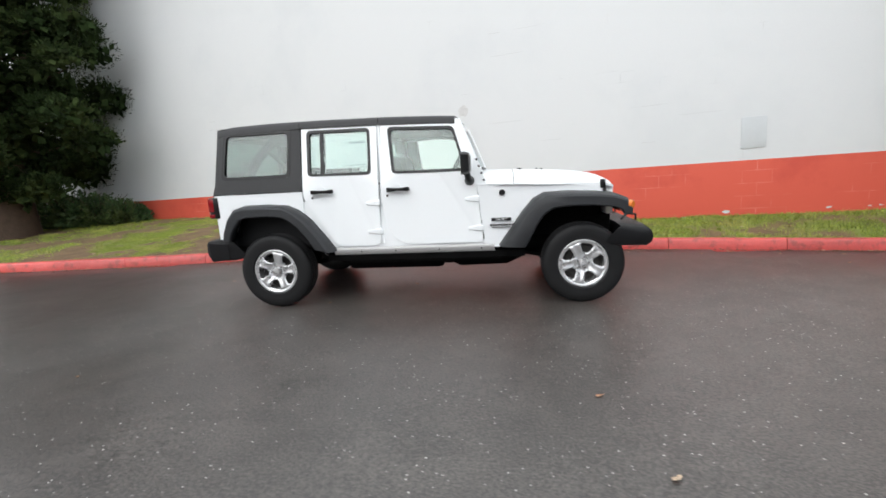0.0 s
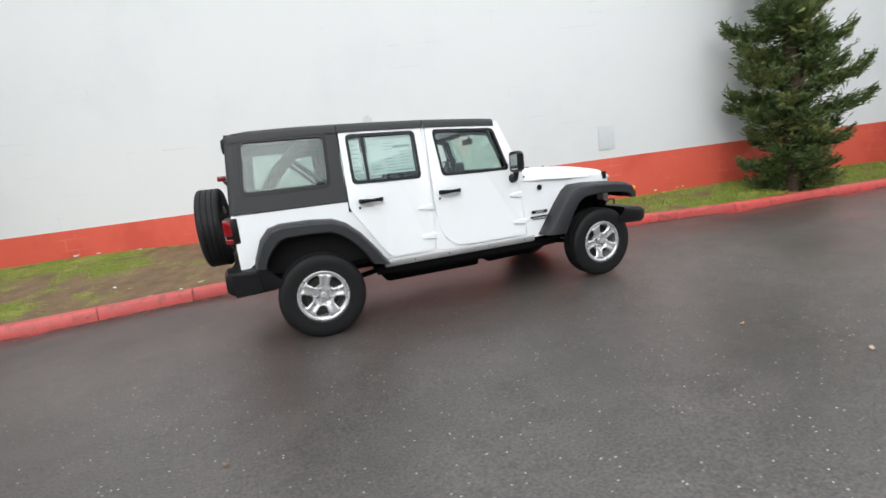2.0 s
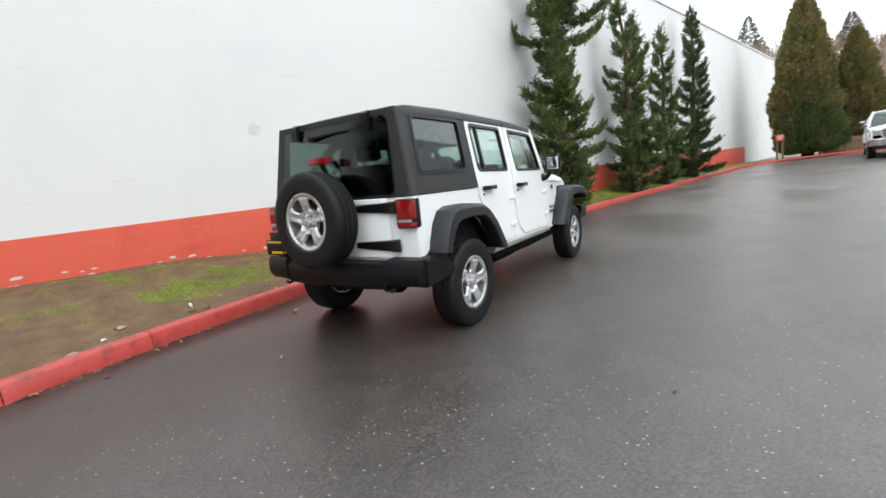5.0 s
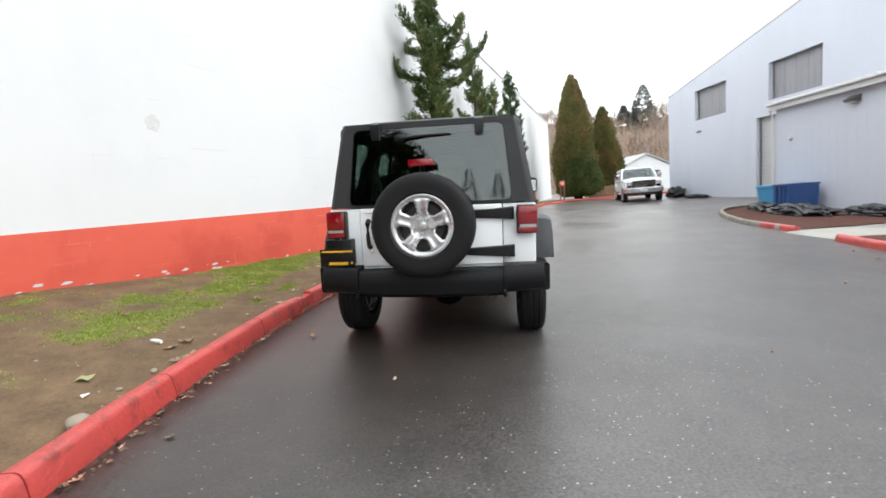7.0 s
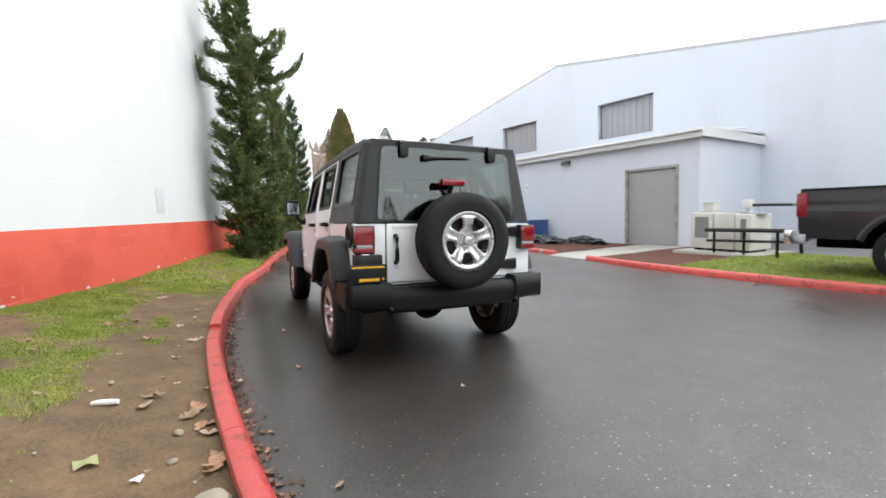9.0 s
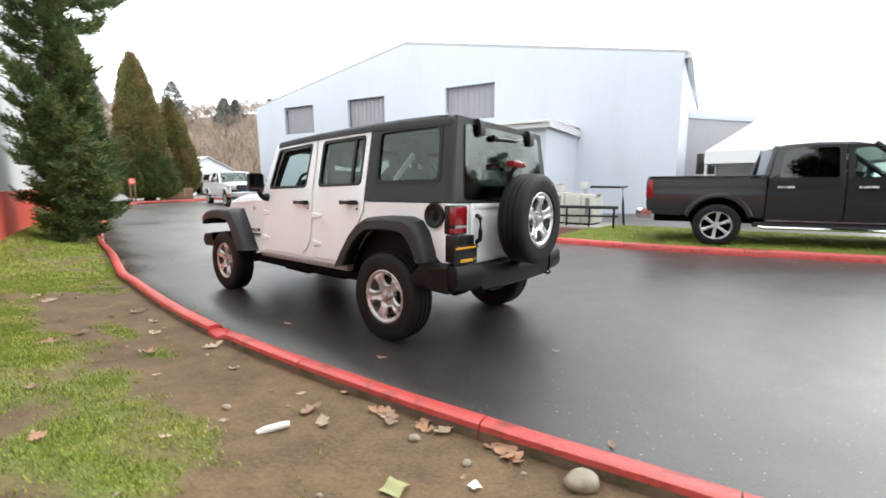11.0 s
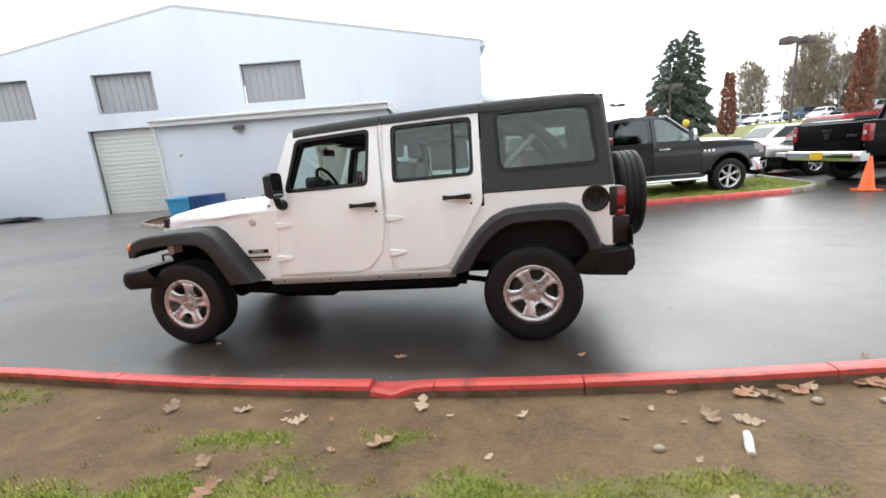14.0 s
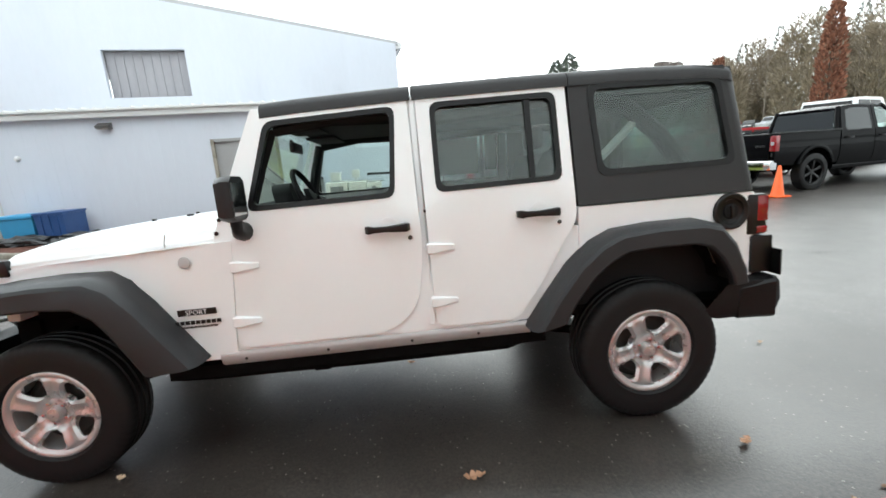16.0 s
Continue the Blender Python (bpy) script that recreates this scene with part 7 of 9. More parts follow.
def pine_far(name, label, x, y, z, h, w, r):
    """A spruce with drooping tiers of limbs."""
    t = thing(name, label, "tree", Matrix.Translation((x, y, z)))
    part("trunk", tube([(0, 0, 0), (0, 0, h * 0.95)], [0.25, 0.03], 7), bark, t)
    seeds = []
    for k in range(130):
        f = (k + r.random()) / 130
        a = k * 2.4 + r.uniform(-0.5, 0.5)
        ln = w * (1 - f) ** 0.66 * r.uniform(0.55, 1.12) + 0.15
        for j in range(int(16 + ln * 14)):
            u = r.random() ** 0.6
            q = Vector((math.cos(a) * ln * u, math.sin(a) * ln * u, 0.8 + f * (h - 0.9) - 0.28 * ln * u * u + r.gauss(0, 0.12)))
            seeds.append((q + Vector((r.gauss(0, 0.16), r.gauss(0, 0.16), 0)), Vector((math.cos(a), math.sin(a), -0.25)), 0.62 * (1.1 - 0.5 * f), 0.7))
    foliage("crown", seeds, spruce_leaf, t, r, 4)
    return t


build_far()


# ---------------------------------------------------------------- other vehicles
def paint(name, col, rough=0.22, coat=0.3, spec=0.35):
    return mat(name, col, rough, vary=0.03, scale=3, spec=spec, rough_vary=0.04, coat=coat)


charcoal_paint = paint("charcoal_metallic_paint", (0.021, 0.021, 0.024), 0.22, 0.5)
black_paint = paint("black_car_paint", (0.003, 0.003, 0.0035), 0.20, 0.0, 0.07)
red_paint = paint("red_car_paint", (0.34, 0.02, 0.025))
silver_paint = paint("silver_car_paint", (0.42, 0.43, 0.45))
blue_paint = paint("blue_grey_car_paint", (0.09, 0.12, 0.17))
yellow_bar = MATS["yellow_plate_bars"]
WHEEL_SETS = {}


def road_wheel(parent, m, r, rim_mat, spokes=6):
    """A plain road wheel with a spoked rim; its face looks up the z axis of m."""
    key = (r, rim_mat.name, spokes)
    if key not in WHEEL_SETS:
        q, h = r * 0.66, 0.125
        tm = lathe([(q, -h * 0.8), (q + 0.02, -h), (r - 0.04, -h * 1.02), (r - 0.008, -h * 0.85), (r, -h * 0.5), (r, h * 0.5), (r - 0.008, h * 0.85), (r - 0.04, h * 1.02), (q + 0.02, h), (q, h * 0.8)], 32)
        rb = lathe([(0.0, 0.075), (0.05, 0.075), (0.06, 0.06), (0.06, 0.0)], 16)
        lathe([(q + 0.004, h * 0.8), (q - 0.006, h * 0.95), (q - 0.022, h * 0.8), (q - 0.02, -h * 0.6), (q, -h * 0.6)], 32, bm=rb, closed_profile=True)
        for k in range(spokes):
            own = loft([[Vector((a, b, c)) for b, c in ((-w, z - 0.03), (-w, z - 0.006), (-w * 0.7, z), (w * 0.7, z), (w, z - 0.006), (w, z - 0.03))] for a, w, z in ((0.04, 0.024, 0.07), (q * 0.6, 0.026, 0.085), (q - 0.012, 0.040, 0.09))])
            own.transform(Matrix.Rotation(2 * math.pi * k / spokes, 4, "Z"))
            join(rb, own)
        bk = lathe([(0.0, 0.0), (q - 0.02, 0.0), (q - 0.02, -0.02), (0, -0.02)], 20)
        t = part("wheel", tm, rubber, parent, "black tyre", 40)
        o = part("rim", rb, rim_mat, t, "spoked rim", 35)
        d = part("brake_disc", bk, black_void, t)
        WHEEL_SETS[key] = (t.data, o.data, d.data)
    else:
        a, b, c = WHEEL_SETS[key]
        t = tagged(new("wheel", a), "black tyre")
        t.parent = parent
        for nm, dat in (("rim", b), ("brake_disc", c)):
            new(nm, dat).parent = t
    t.matrix_basis = m
    return t


def heading(x, y, z, degrees_):
    return Matrix.Translation((x, y, z)) @ Matrix.Rotation(radians(degrees_), 4, "Z")


def arch_points(cx, r, cz, low, n=8, back=False):
    """A wheel arch from its rear foot over to its front foot."""
    a0 = math.asin(max(-1, min(1, (low - cz) / r)))
    pts = [(cx - r * math.cos(a), cz + r * math.sin(a)) for a in [a0 + (math.pi - 2 * a0) * k / n for k in range(n + 1)]]
    return pts[::-1] if back else pts


def bulge(bm, levels, fn):
    """Cuts a side panel along level lines and moves it in by fn(z), so that its flank is rounded."""
    for z in levels:
        bmesh.ops.bisect_plane(bm, geom=list(bm.verts) + list(bm.edges) + list(bm.faces), plane_co=(0, 0, z), plane_no=(0, 0, 1))
    for v in bm.verts:
        v.co.y -= math.copysign(fn(v.co.z), v.co.y)
    return bm


def pickup(name, label, m, col, rim_mat, glass, wb=3.65, lift=0.0, tyre=0.405, bright=chrome, canopy=None, plate_yellow=False, badge=False, grille_mat=chrome):
    """A crew-cab pickup: rear axle at the origin, nose along x."""
    c = thing(name, label, "pickup truck", m)
    L = lift
    hw = 1.0

    def sy(v):
        z = v - L
        return hw - 0.012 if z < 1.27 else hw - 0.012 - 0.20 * (z - 1.27) / 0.66
    def at(s, out=0.0):
        return lambda u, v, d: (u, s * (sy(v) + out - d - 0.07 * smoothstep(wb + 0.2, wb + 0.95, u)), v)
    def up(poly):
        return [(x, z + L) for x, z in poly]
    low = 0.50
    rows = [L + z for z in (0.56, 0.64, 0.72, 0.80, 0.88, 0.96, 1.02, 1.06, 1.12, 1.18, 1.23, 1.27)]

    def tuck(z):
        z -= L
        if z > 1.27:
            return 0.018
        crease = 0.014 * smoothstep(1.02, 1.06, z)
        return 0.055 * max(0.0, (0.86 - z) / 0.36) ** 2 + crease + 0.012 * max(0.0, (z - 1.06) / 0.2) ** 2 - (0.008 if z > 1.06 else 0.0)
    for s in (1, -1):
        bed = up([(-1.20, 0.60), (-0.62, 0.58)] + arch_points(0, 0.52, 0.44, 0.58)[1:-1] + [(0.60, 0.56), (0.72, 0.56), (0.72, 1.30), (0.2, 1.31), (-1.21, 1.33), (-1.24, 1.0)])
        part("bed_side", bulge(plate(bed, at(s), 0.06), rows, tuck), col, c, smooth=35)
        fd = up([(1.84, low), (2.98, low), (2.96, 1.26), (2.62, 1.50), (2.20, 1.84), (1.82, 1.87)])
        fp = rounded(up([(1.92, 1.30), (2.86, 1.30), (2.58, 1.50), (2.18, 1.79), (1.91, 1.81)]), 0.04)
        rd = up([(0.74, low), (1.82, low), (1.80, 1.87), (1.2, 1.88), (0.86, 1.84), (0.75, 1.28)])
        rp = rounded(up([(0.90, 1.30), (1.72, 1.30), (1.71, 1.81), (1.2, 1.82), (0.97, 1.78)]), 0.05)
        for nm, o, p, hx in (("front_door", fd, fp, 1.98), ("rear_door", rd, rp, 0.88)):
            d = part(nm, bulge(frame_plate(o, p, at(s, 0.003), 0.05), rows, tuck), col, c, smooth=35)
            g = part("pane", plate(p, at(s, -0.012), 0.004), glass if nm == "rear_door" else car_glass, d, smooth=0)
            g.visible_shadow = False
            hm = loft([[Vector((hx + u, s * (sy(1.1 + L) + e + a), 1.13 + L + b)) for a, b in ((-0.012, -h), (0.014, -h), (0.014, h), (-0.012, h))] for u, e, h in ((0, 0.004, 0.020), (0.04, 0.028, 0.018), (0.20, 0.028, 0.018), (0.24, 0.004, 0.020))])
            part("handle", hm, alloy if bright is chrome else bright, d, "bright door handle", 40)
        wing = up([(2.99, low + 0.02), (wb - 0.56, 0.52)] + arch_points(wb, 0.53, 0.44, 0.54)[1:-1] + [(wb + 0.56, 0.62), (wb + 0.86, 0.64), (wb + 0.88, 1.02), (wb + 0.60, 1.16), (wb - 0.3, 1.22), (2.97, 1.25)])
        part("front_wing", bulge(plate(wing, at(s), 0.06), rows, tuck), col, c, smooth=35)
        if badge:
            for k in range(3):
                part("badge_bar", box(2.995 + k * 0.10, 3.075 + k * 0.10, s * (sy(1.05) - 0.002), s * (sy(1.05) + 0.006), 0.99 + L, 1.05 + L, 0.003), bright, c)
        for cx in (0.0, wb):
            ro, ri = arch_points(cx, 0.585, 0.44 + L, 0.60 + L, 12), arch_points(cx, 0.50, 0.44 + L, 0.56 + L, 12)
            k = -0.05 if cx else 0.0
            part("wheel_flare", loft([[Vector((xo, s * (hw - 0.03 + k * 0.6), zo)), Vector((xo, s * (hw + 0.012 + k * 0.6), zo)), Vector(((xo + xi) / 2, s * (hw + 0.03 + k * 0.6), (zo + zi) / 2)), Vector((xi, s * (hw + 0.02 + k * 0.6), zi)), Vector((xi, s * (hw - 0.05 + k * 0.6), zi))] for (xo, zo), (xi, zi) in zip(ro, ri)]), col, c, smooth=40)
            well = arch_points(cx, 0.51, 0.44 + L, 0.54 + L, 10)
            bm = loft([[Vector((x, s * y, z)) for x, z in well] for y in (0.55, 0.93)], (False, False), False)
            bm.faces.new([bm.verts.new((x, s * 0.55, z)) for x, z in well])
            part("wheel_well", bm, black_void, c)
            road_wheel(c, Matrix.Translation((cx, s * 0.87, tyre)) @ Matrix.Rotation(radians(-90 * s), 4, "X") @ Matrix.Rotation(0.4, 4, "Z"), tyre, rim_mat)
        part("sill", loft([[Vector((x, s * y, z + L)) for y, z in ((0.80, 0.40), (0.95, 0.40), (0.965, 0.45), (0.955, 0.495), (0.80, 0.495))] for x in (0.58, 1.6, wb - 0.58)]), col, c)
        if bright is chrome:
            part("step_bar", tube([(0.66, s * 0.97, 0.41 + L), (0.74, s * 1.0, 0.40 + L), (wb - 0.72, s * 1.0, 0.40 + L), (wb - 0.62, s * 0.97, 0.41 + L)], 0.032, 8), chrome, c, "chrome side step")
            part("sill_strip", box(0.76, 2.96, s * 0.958, s * 0.972, 0.515 + L, 0.535 + L), chrome, c)
        mi = loft([[Vector((2.66 + e, s * (1.0 + y), 1.42 + L + z)) for y, z in ((0.03, -0.13 * q), (0.03, 0.13 * q), (0.21 * q, 0.13 * q), (0.25 * q, 0.0), (0.21 * q, -0.13 * q))] for e, q in ((0.07, 0.7), (0.03, 0.95), (-0.05, 1.0))])
        part("door_mirror", mi, bright if bright is chrome else black_trim, c, smooth=40)
        part("mirror_arm", tube([(2.66, s * 0.95, 1.30 + L), (2.66, s * 1.06, 1.33 + L)], 0.03, 8), black_trim, c)
        tl = part("tail_lamp", box(-1.252, -1.12, s * 0.86, s * 1.004, 0.92 + L, 1.28 + L, 0.02), red_lens, c, "red tail lamp")
        part("reversing_lens", box(-1.256, -1.20, s * 0.89, s * 0.97, 1.06 + L, 1.14 + L, 0.008), clear_lens, tl)
        part("headlamp", loft([[Vector((x, s * y, z + L)) for x, z in ((wb + 0.72 - e, 0.90), (wb + 0.93 - e, 0.90), (wb + 0.90 - e, 1.08), (wb + 0.68 - e, 1.12))] for y, e in ((0.60, 0.0), (0.80, 0.03), (0.935, 0.12))]), clear_lens, c, "clear headlamp")
        part("fog_lamp", lathe([(0, 0.02), (0.05, 0.012), (0.06, 0)], 14, Matrix.Translation((wb + 0.985, s * 0.66, 0.60 + L)) @ Matrix.Rotation(radians(90), 4, "Y")), clear_lens, c)
        part("frame_rail", box(-1.1, wb + 0.8, s * 0.40, s * 0.5, 0.42 + L, 0.56 + L), black_void, c)
    # bed, tailgate, bumpers
    bm = box(-1.18, 0.72, -0.86, 0.86, 0.72 + L, 0.80 + L)
    box(0.70, 0.74, -0.93, 0.93, 0.6 + L, 1.30 + L, bm=bm)
    part("bed_floor", bm, black_void, c)
    for s in (1, -1):
        part("bed_rail", box(-1.2, 0.72, s * 0.86, s * 0.985, 1.315 + L, 1.345 + L, 0.008), black_trim, c)
    tg = part("tailgate", box(-1.245, -1.18, -0.855, 0.855, 0.72 + L, 1.325 + L, 0.02), col, c)
    part("tailgate_handle", box(-1.262, -1.24, -0.13, 0.13, 1.12 + L, 1.20 + L, 0.01), bright, tg)
    if badge or plate_yellow:
        part("badge", box(-1.256, -1.24, -0.07, 0.07, 0.98 + L, 1.10 + L, 0.02), bright, tg)
        part("badge_bar", box(-1.253, -1.24, -0.75, -0.5, 1.02 + L, 1.07 + L, 0.006), bright, tg)
    rb = part("rear_bumper", loft([[Vector((x + e, y, z + L)) for x, z in ((-1.25, 0.50), (-1.42, 0.50), (-1.45, 0.56), (-1.44, 0.68), (-1.40, 0.71), (-1.25, 0.71))] for y, e in ((-0.97, 0.12), (-0.90, 0.02), (-0.3, 0.0), (0.3, 0.0), (0.90, 0.02), (0.97, 0.12))]), chrome, c, "chrome step bumper", 35)
    if plate_yellow:
        part("number_plate", box(-1.462, -1.448, -0.17, 0.17, 0.53 + L, 0.70 + L, 0.003), yellow_bar, rb, "yellow plate drawn as a plain bar")
    part("front_bumper", loft([[Vector((wb + x - e, y, z + L)) for x, z in ((0.80, 0.50), (1.0, 0.50), (1.04, 0.58), (1.03, 0.74), (0.98, 0.78), (0.80, 0.78))] for y, e in ((-0.99, 0.32), (-0.92, 0.12), (-0.5, 0.0), (0.5, 0.0), (0.92, 0.12), (0.99, 0.32))]), bright, c, "broad front bumper", 35)
    part("air_dam", box(wb + 0.80, wb + 0.95, -0.85, 0.85, 0.36 + L, 0.51 + L, 0.03), black_trim, c)
    part("front_plate", box(wb + 1.035, wb + 1.05, -0.17, 0.17, 0.56 + L, 0.68 + L, 0.003), trim_pale, c)
    gr = part("grille", loft([[Vector((wb + x, y, z + L)) for y, z in ((-0.60, 0.80), (0.60, 0.80), (0.64, 1.0), (0.56, 1.14), (-0.56, 1.14), (-0.64, 1.0))] for x in (0.80, 0.93)]), grille_mat, c, "broad front grille")
    for s in (1, -1):
        for k in range(3):
            part("grille_opening", box(wb + 0.925, wb + 0.936, s * 0.05, s * 0.57, 0.825 + k * 0.098 + L, 0.885 + k * 0.098 + L, 0.012), black_void, gr)
    # hood
    secs = []
    for x, z, w in ((2.78, 1.29, 0.86), (3.1, 1.285, 0.87), (wb + 0.2, 1.26, 0.86), (wb + 0.6, 1.215, 0.80), (wb + 0.85, 1.15, 0.70)):
        secs.append([Vector((x, y, z + d + L)) for y, d in ((-w - 0.06, -0.10), (-w, -0.03), (-0.55, 0.0), (-0.40, 0.035), (0, 0.04), (0.40, 0.035), (0.55, 0.0), (w, -0.03), (w + 0.06, -0.10), (0.4, -0.14), (-0.4, -0.14))])
    part("hood", loft(secs), col, c, smooth=28)
    # roof, screens and cabin
    secs = []
    for x, z, w in ((0.80, 1.83, 0.72), (0.95, 1.895, 0.76), (1.4, 1.925, 0.775), (1.9, 1.915, 0.77), (2.16, 1.87, 0.75)):
        secs.append([Vector((x, y, z + d + L)) for y, d in ((-w - 0.03, -0.06), (-w, -0.02), (-0.4, 0.0), (0, 0.008), (0.4, 0.0), (w, -0.02), (w + 0.03, -0.06), (0.4, -0.06), (-0.4, -0.06))])
    part("roof", loft(secs), col, c, smooth=40)
    ws = part("windscreen", plate([(-0.86, 0.0), (0.86, 0.0), (0.735, 1.0), (-0.735, 1.0)], lambda u, v, d: (2.86 - 0.68 * v - d, u, 1.29 + 0.575 * v + L - d), 0.006), car_glass, c, smooth=0)
    ws.visible_shadow = False
    rw = part("rear_window", plate([(-0.78, 0.0), (0.78, 0.0), (0.69, 1.0), (-0.69, 1.0)], lambda u, v, d: (0.735 + 0.08 * v + d, u, 1.30 + 0.54 * v + L), 0.006), glass, c, smooth=0)
    for s in (1, -1):
        part("windscreen_pillar", tube([(2.92, s * 0.93, 1.27 + L), (2.55, s * 0.87, 1.56 + L), (2.16, s * 0.775, 1.865 + L)], 0.05, 8), col, c)
        part("rear_pillar", tube([(0.74, s * 0.86, 1.28 + L), (0.80, s * 0.79, 1.6 + L), (0.86, s * 0.74, 1.85 + L)], 0.055, 8), col, c)
        for x in (0.95, 1.95):
            part("seat_back", box(x, x + 0.16, s * 0.18, s * 0.70, 0.8 + L, 1.40 + L, 0.06), interior, c)
            part("head_rest", box(x - 0.02, x + 0.09, s * 0.32, s * 0.56, 1.42 + L, 1.62 + L, 0.04), interior, c)
    part("dash", box(2.45, 2.85, -0.86, 0.86, 0.95 + L, 1.27 + L, 0.05), interior, c)
    part("steering_wheel", lathe([(0.18 + 0.015 * math.cos(a), 0.015 * math.sin(a)) for a in [2 * math.pi * k / 6 for k in range(6)]], 20, Matrix.Translation((2.36, 0.40, 1.22 + L)) @ Matrix.Rotation(radians(-65), 4, "Y"), closed_profile=True), interior, c)
    part("cabin_floor", box(0.76, wb + 0.7, -0.86, 0.86, 0.46 + L, 0.62 + L), black_void, c)
    part("engine_bay", box(2.95, wb + 0.78, -0.54, 0.54, 0.6 + L, 1.05 + L), black_void, c)
    if canopy:
        cv = part("canopy", loft([[Vector((x, y, z + L)) for y, z in ((-0.98, 1.35), (-0.93, 1.62), (-0.76, 1.87), (0, 1.91), (0.76, 1.87), (0.93, 1.62), (0.98, 1.35))] for x in (-1.22, -1.0, 0.70)]), canopy, c, "white bed canopy with dark side windows", 30)
        for s in (1, -1):
            part("pane", loft([[Vector((x, s * y, z + L)) for y, z in ((0.972, 1.42), (0.938, 1.62), (0.85, 1.76), (0.80, 1.72), (0.90, 1.45))] for x in (-0.95, 0.5)]), black_void, cv)
    return c


def saloon(name, label, category, m, col, length=4.5, width=1.78, height=1.46, suv=False):
    """A plain passenger car: middle at the origin, nose along x."""
    c = thing(name, label, category, m)
    h, l, w = height, length / 2, width / 2
    belt = h * 0.60
    nose, tail = (0.62, 0.96) if not suv else (0.74, 0.98)
    body = [(-l, 0.45, 0.55 * belt), (-l, 0.5, 0.93 * tail * belt), (-l + 0.08, 0.3, tail * belt), (-l * 0.6, 0.26, belt * 1.0), (0.0, 0.22, belt), (l * 0.38, 0.22, belt * 0.99), (l * 0.7, 0.24, belt * 0.90), (l - 0.10, 0.30, nose * 1.12 * belt), (l, 0.36, nose * belt)]
    secs = []
    for x, z0, z1 in body:
        e = 0.10 * (abs(x) / l) ** 4
        secs.append([Vector((x, s * (w - e - k), z)) for s, pts in ((-1, ((0.05, z0), (0.0, z0 + (z1 - z0) * 0.35), (0.0, z0 + (z1 - z0) * 0.8), (0.06, z1))), (1, ((0.06, z1), (0.0, z0 + (z1 - z0) * 0.8), (0.0, z0 + (z1 - z0) * 0.35), (0.05, z0)))) for k, z in pts])
    part("body", loft(secs), col, c, smooth=35)
    r0, r1 = (-l * 0.62, l * 0.12) if not suv else (-l * 0.90, l * 0.16)
    g0, g1 = (-l * 0.86, l * 0.46) if not suv else (-l * 0.985, l * 0.44)
    cab = bmesh.new()
    loft([[Vector((x, -y, z)), Vector((x, y, z))] for x, y, z in ((g0, w - 0.09, belt - 0.02), (r0, w - 0.23, h - 0.03), (r0 * 0.6, w - 0.22, h), (r1 * 0.5, w - 0.22, h), (r1, w - 0.23, h - 0.03), (g1, w - 0.09, belt - 0.02))], (False, False), False, cab)
    for s in (-1, 1):
        f = [cab.verts.new((x, s * y, z)) for x, y, z in ((g0, w - 0.09, belt - 0.02), (r0, w - 0.23, h - 0.03), (r0 * 0.6, w - 0.22, h), (r1 * 0.5, w - 0.22, h), (r1, w - 0.23, h - 0.03), (g1, w - 0.09, belt - 0.02))]
        cab.faces.new(f)
    bmesh.ops.remove_doubles(cab, verts=cab.verts, dist=0.001)
    part("cabin", cab, col, c, smooth=20)
    for s in (-1, 1):
        for a, b in ((0.10, 0.48), (0.52, 0.88)):
            lo0, lo1 = g0 + (g1 - g0) * a, g0 + (g1 - g0) * b
            hi0, hi1 = r0 + (r1 - r0) * (a * 0.95 + 0.02), r0 + (r1 - r0) * (b * 0.98)
            part("pane", loft([[Vector((lo0, s * (w - 0.10 + q), belt + 0.03)), Vector((lo1, s * (w - 0.10 + q), belt + 0.03)), Vector((hi1, s * (w - 0.212 + q), h - 0.10)), Vector((hi0, s * (w - 0.212 + q), h - 0.10))] for q in (0.0, 0.016)]), black_trim, c)
        part("tail_lamp", box(-l - 0.01, -l + 0.16, s * (w - 0.32), s * (w - 0.03), belt * 0.72, belt * 0.92, 0.02), red_lens, c)
        part("headlamp", box(l - 0.26, l - 0.03, s * (w - 0.42), s * (w - 0.07), belt * 0.60, belt * 0.76, 0.03), clear_lens, c)
        for x in (-l * 0.58, l * 0.62):
            road_wheel(c, Matrix.Translation((x, s * (w - 0.10), 0.32)) @ Matrix.Rotation(radians(-90 * s), 4, "X"), 0.32, alloy, 6)
    for g, r, q in ((g1, r1, 0.012), (g0, r0, -0.012)):
        part("windscreen", loft([[Vector((g + (r - g) * f + q + e, y * k, belt + (h - 0.05 - belt) * f + 0.012 + e)) for y, k in ((-1, w - 0.15 - 0.13 * f), (1, w - 0.15 - 0.13 * f))] + [Vector((g + (r - g) * f, y * k, belt + (h - 0.05 - belt) * f)) for y, k in ((1, w - 0.15 - 0.13 * f), (-1, w - 0.15 - 0.13 * f))] for f, e in ((0.12, 0.0), (0.9, 0.0))]), black_trim, c)
    part("bumper", box(-l - 0.04, -l + 0.15, -w + 0.06, w - 0.06, 0.28, 0.46, 0.04), col, c)
    part("bumper", box(l - 0.15, l + 0.04, -w + 0.08, w - 0.08, 0.22, 0.42, 0.04), col, c)
    part("underbody", box(-l + 0.2, l - 0.2, -w + 0.12, w - 0.12, 0.18, 0.36), black_void, c)
    return c


def lie(x, y, dz=0.0):
    return road_z(x, y) + dz


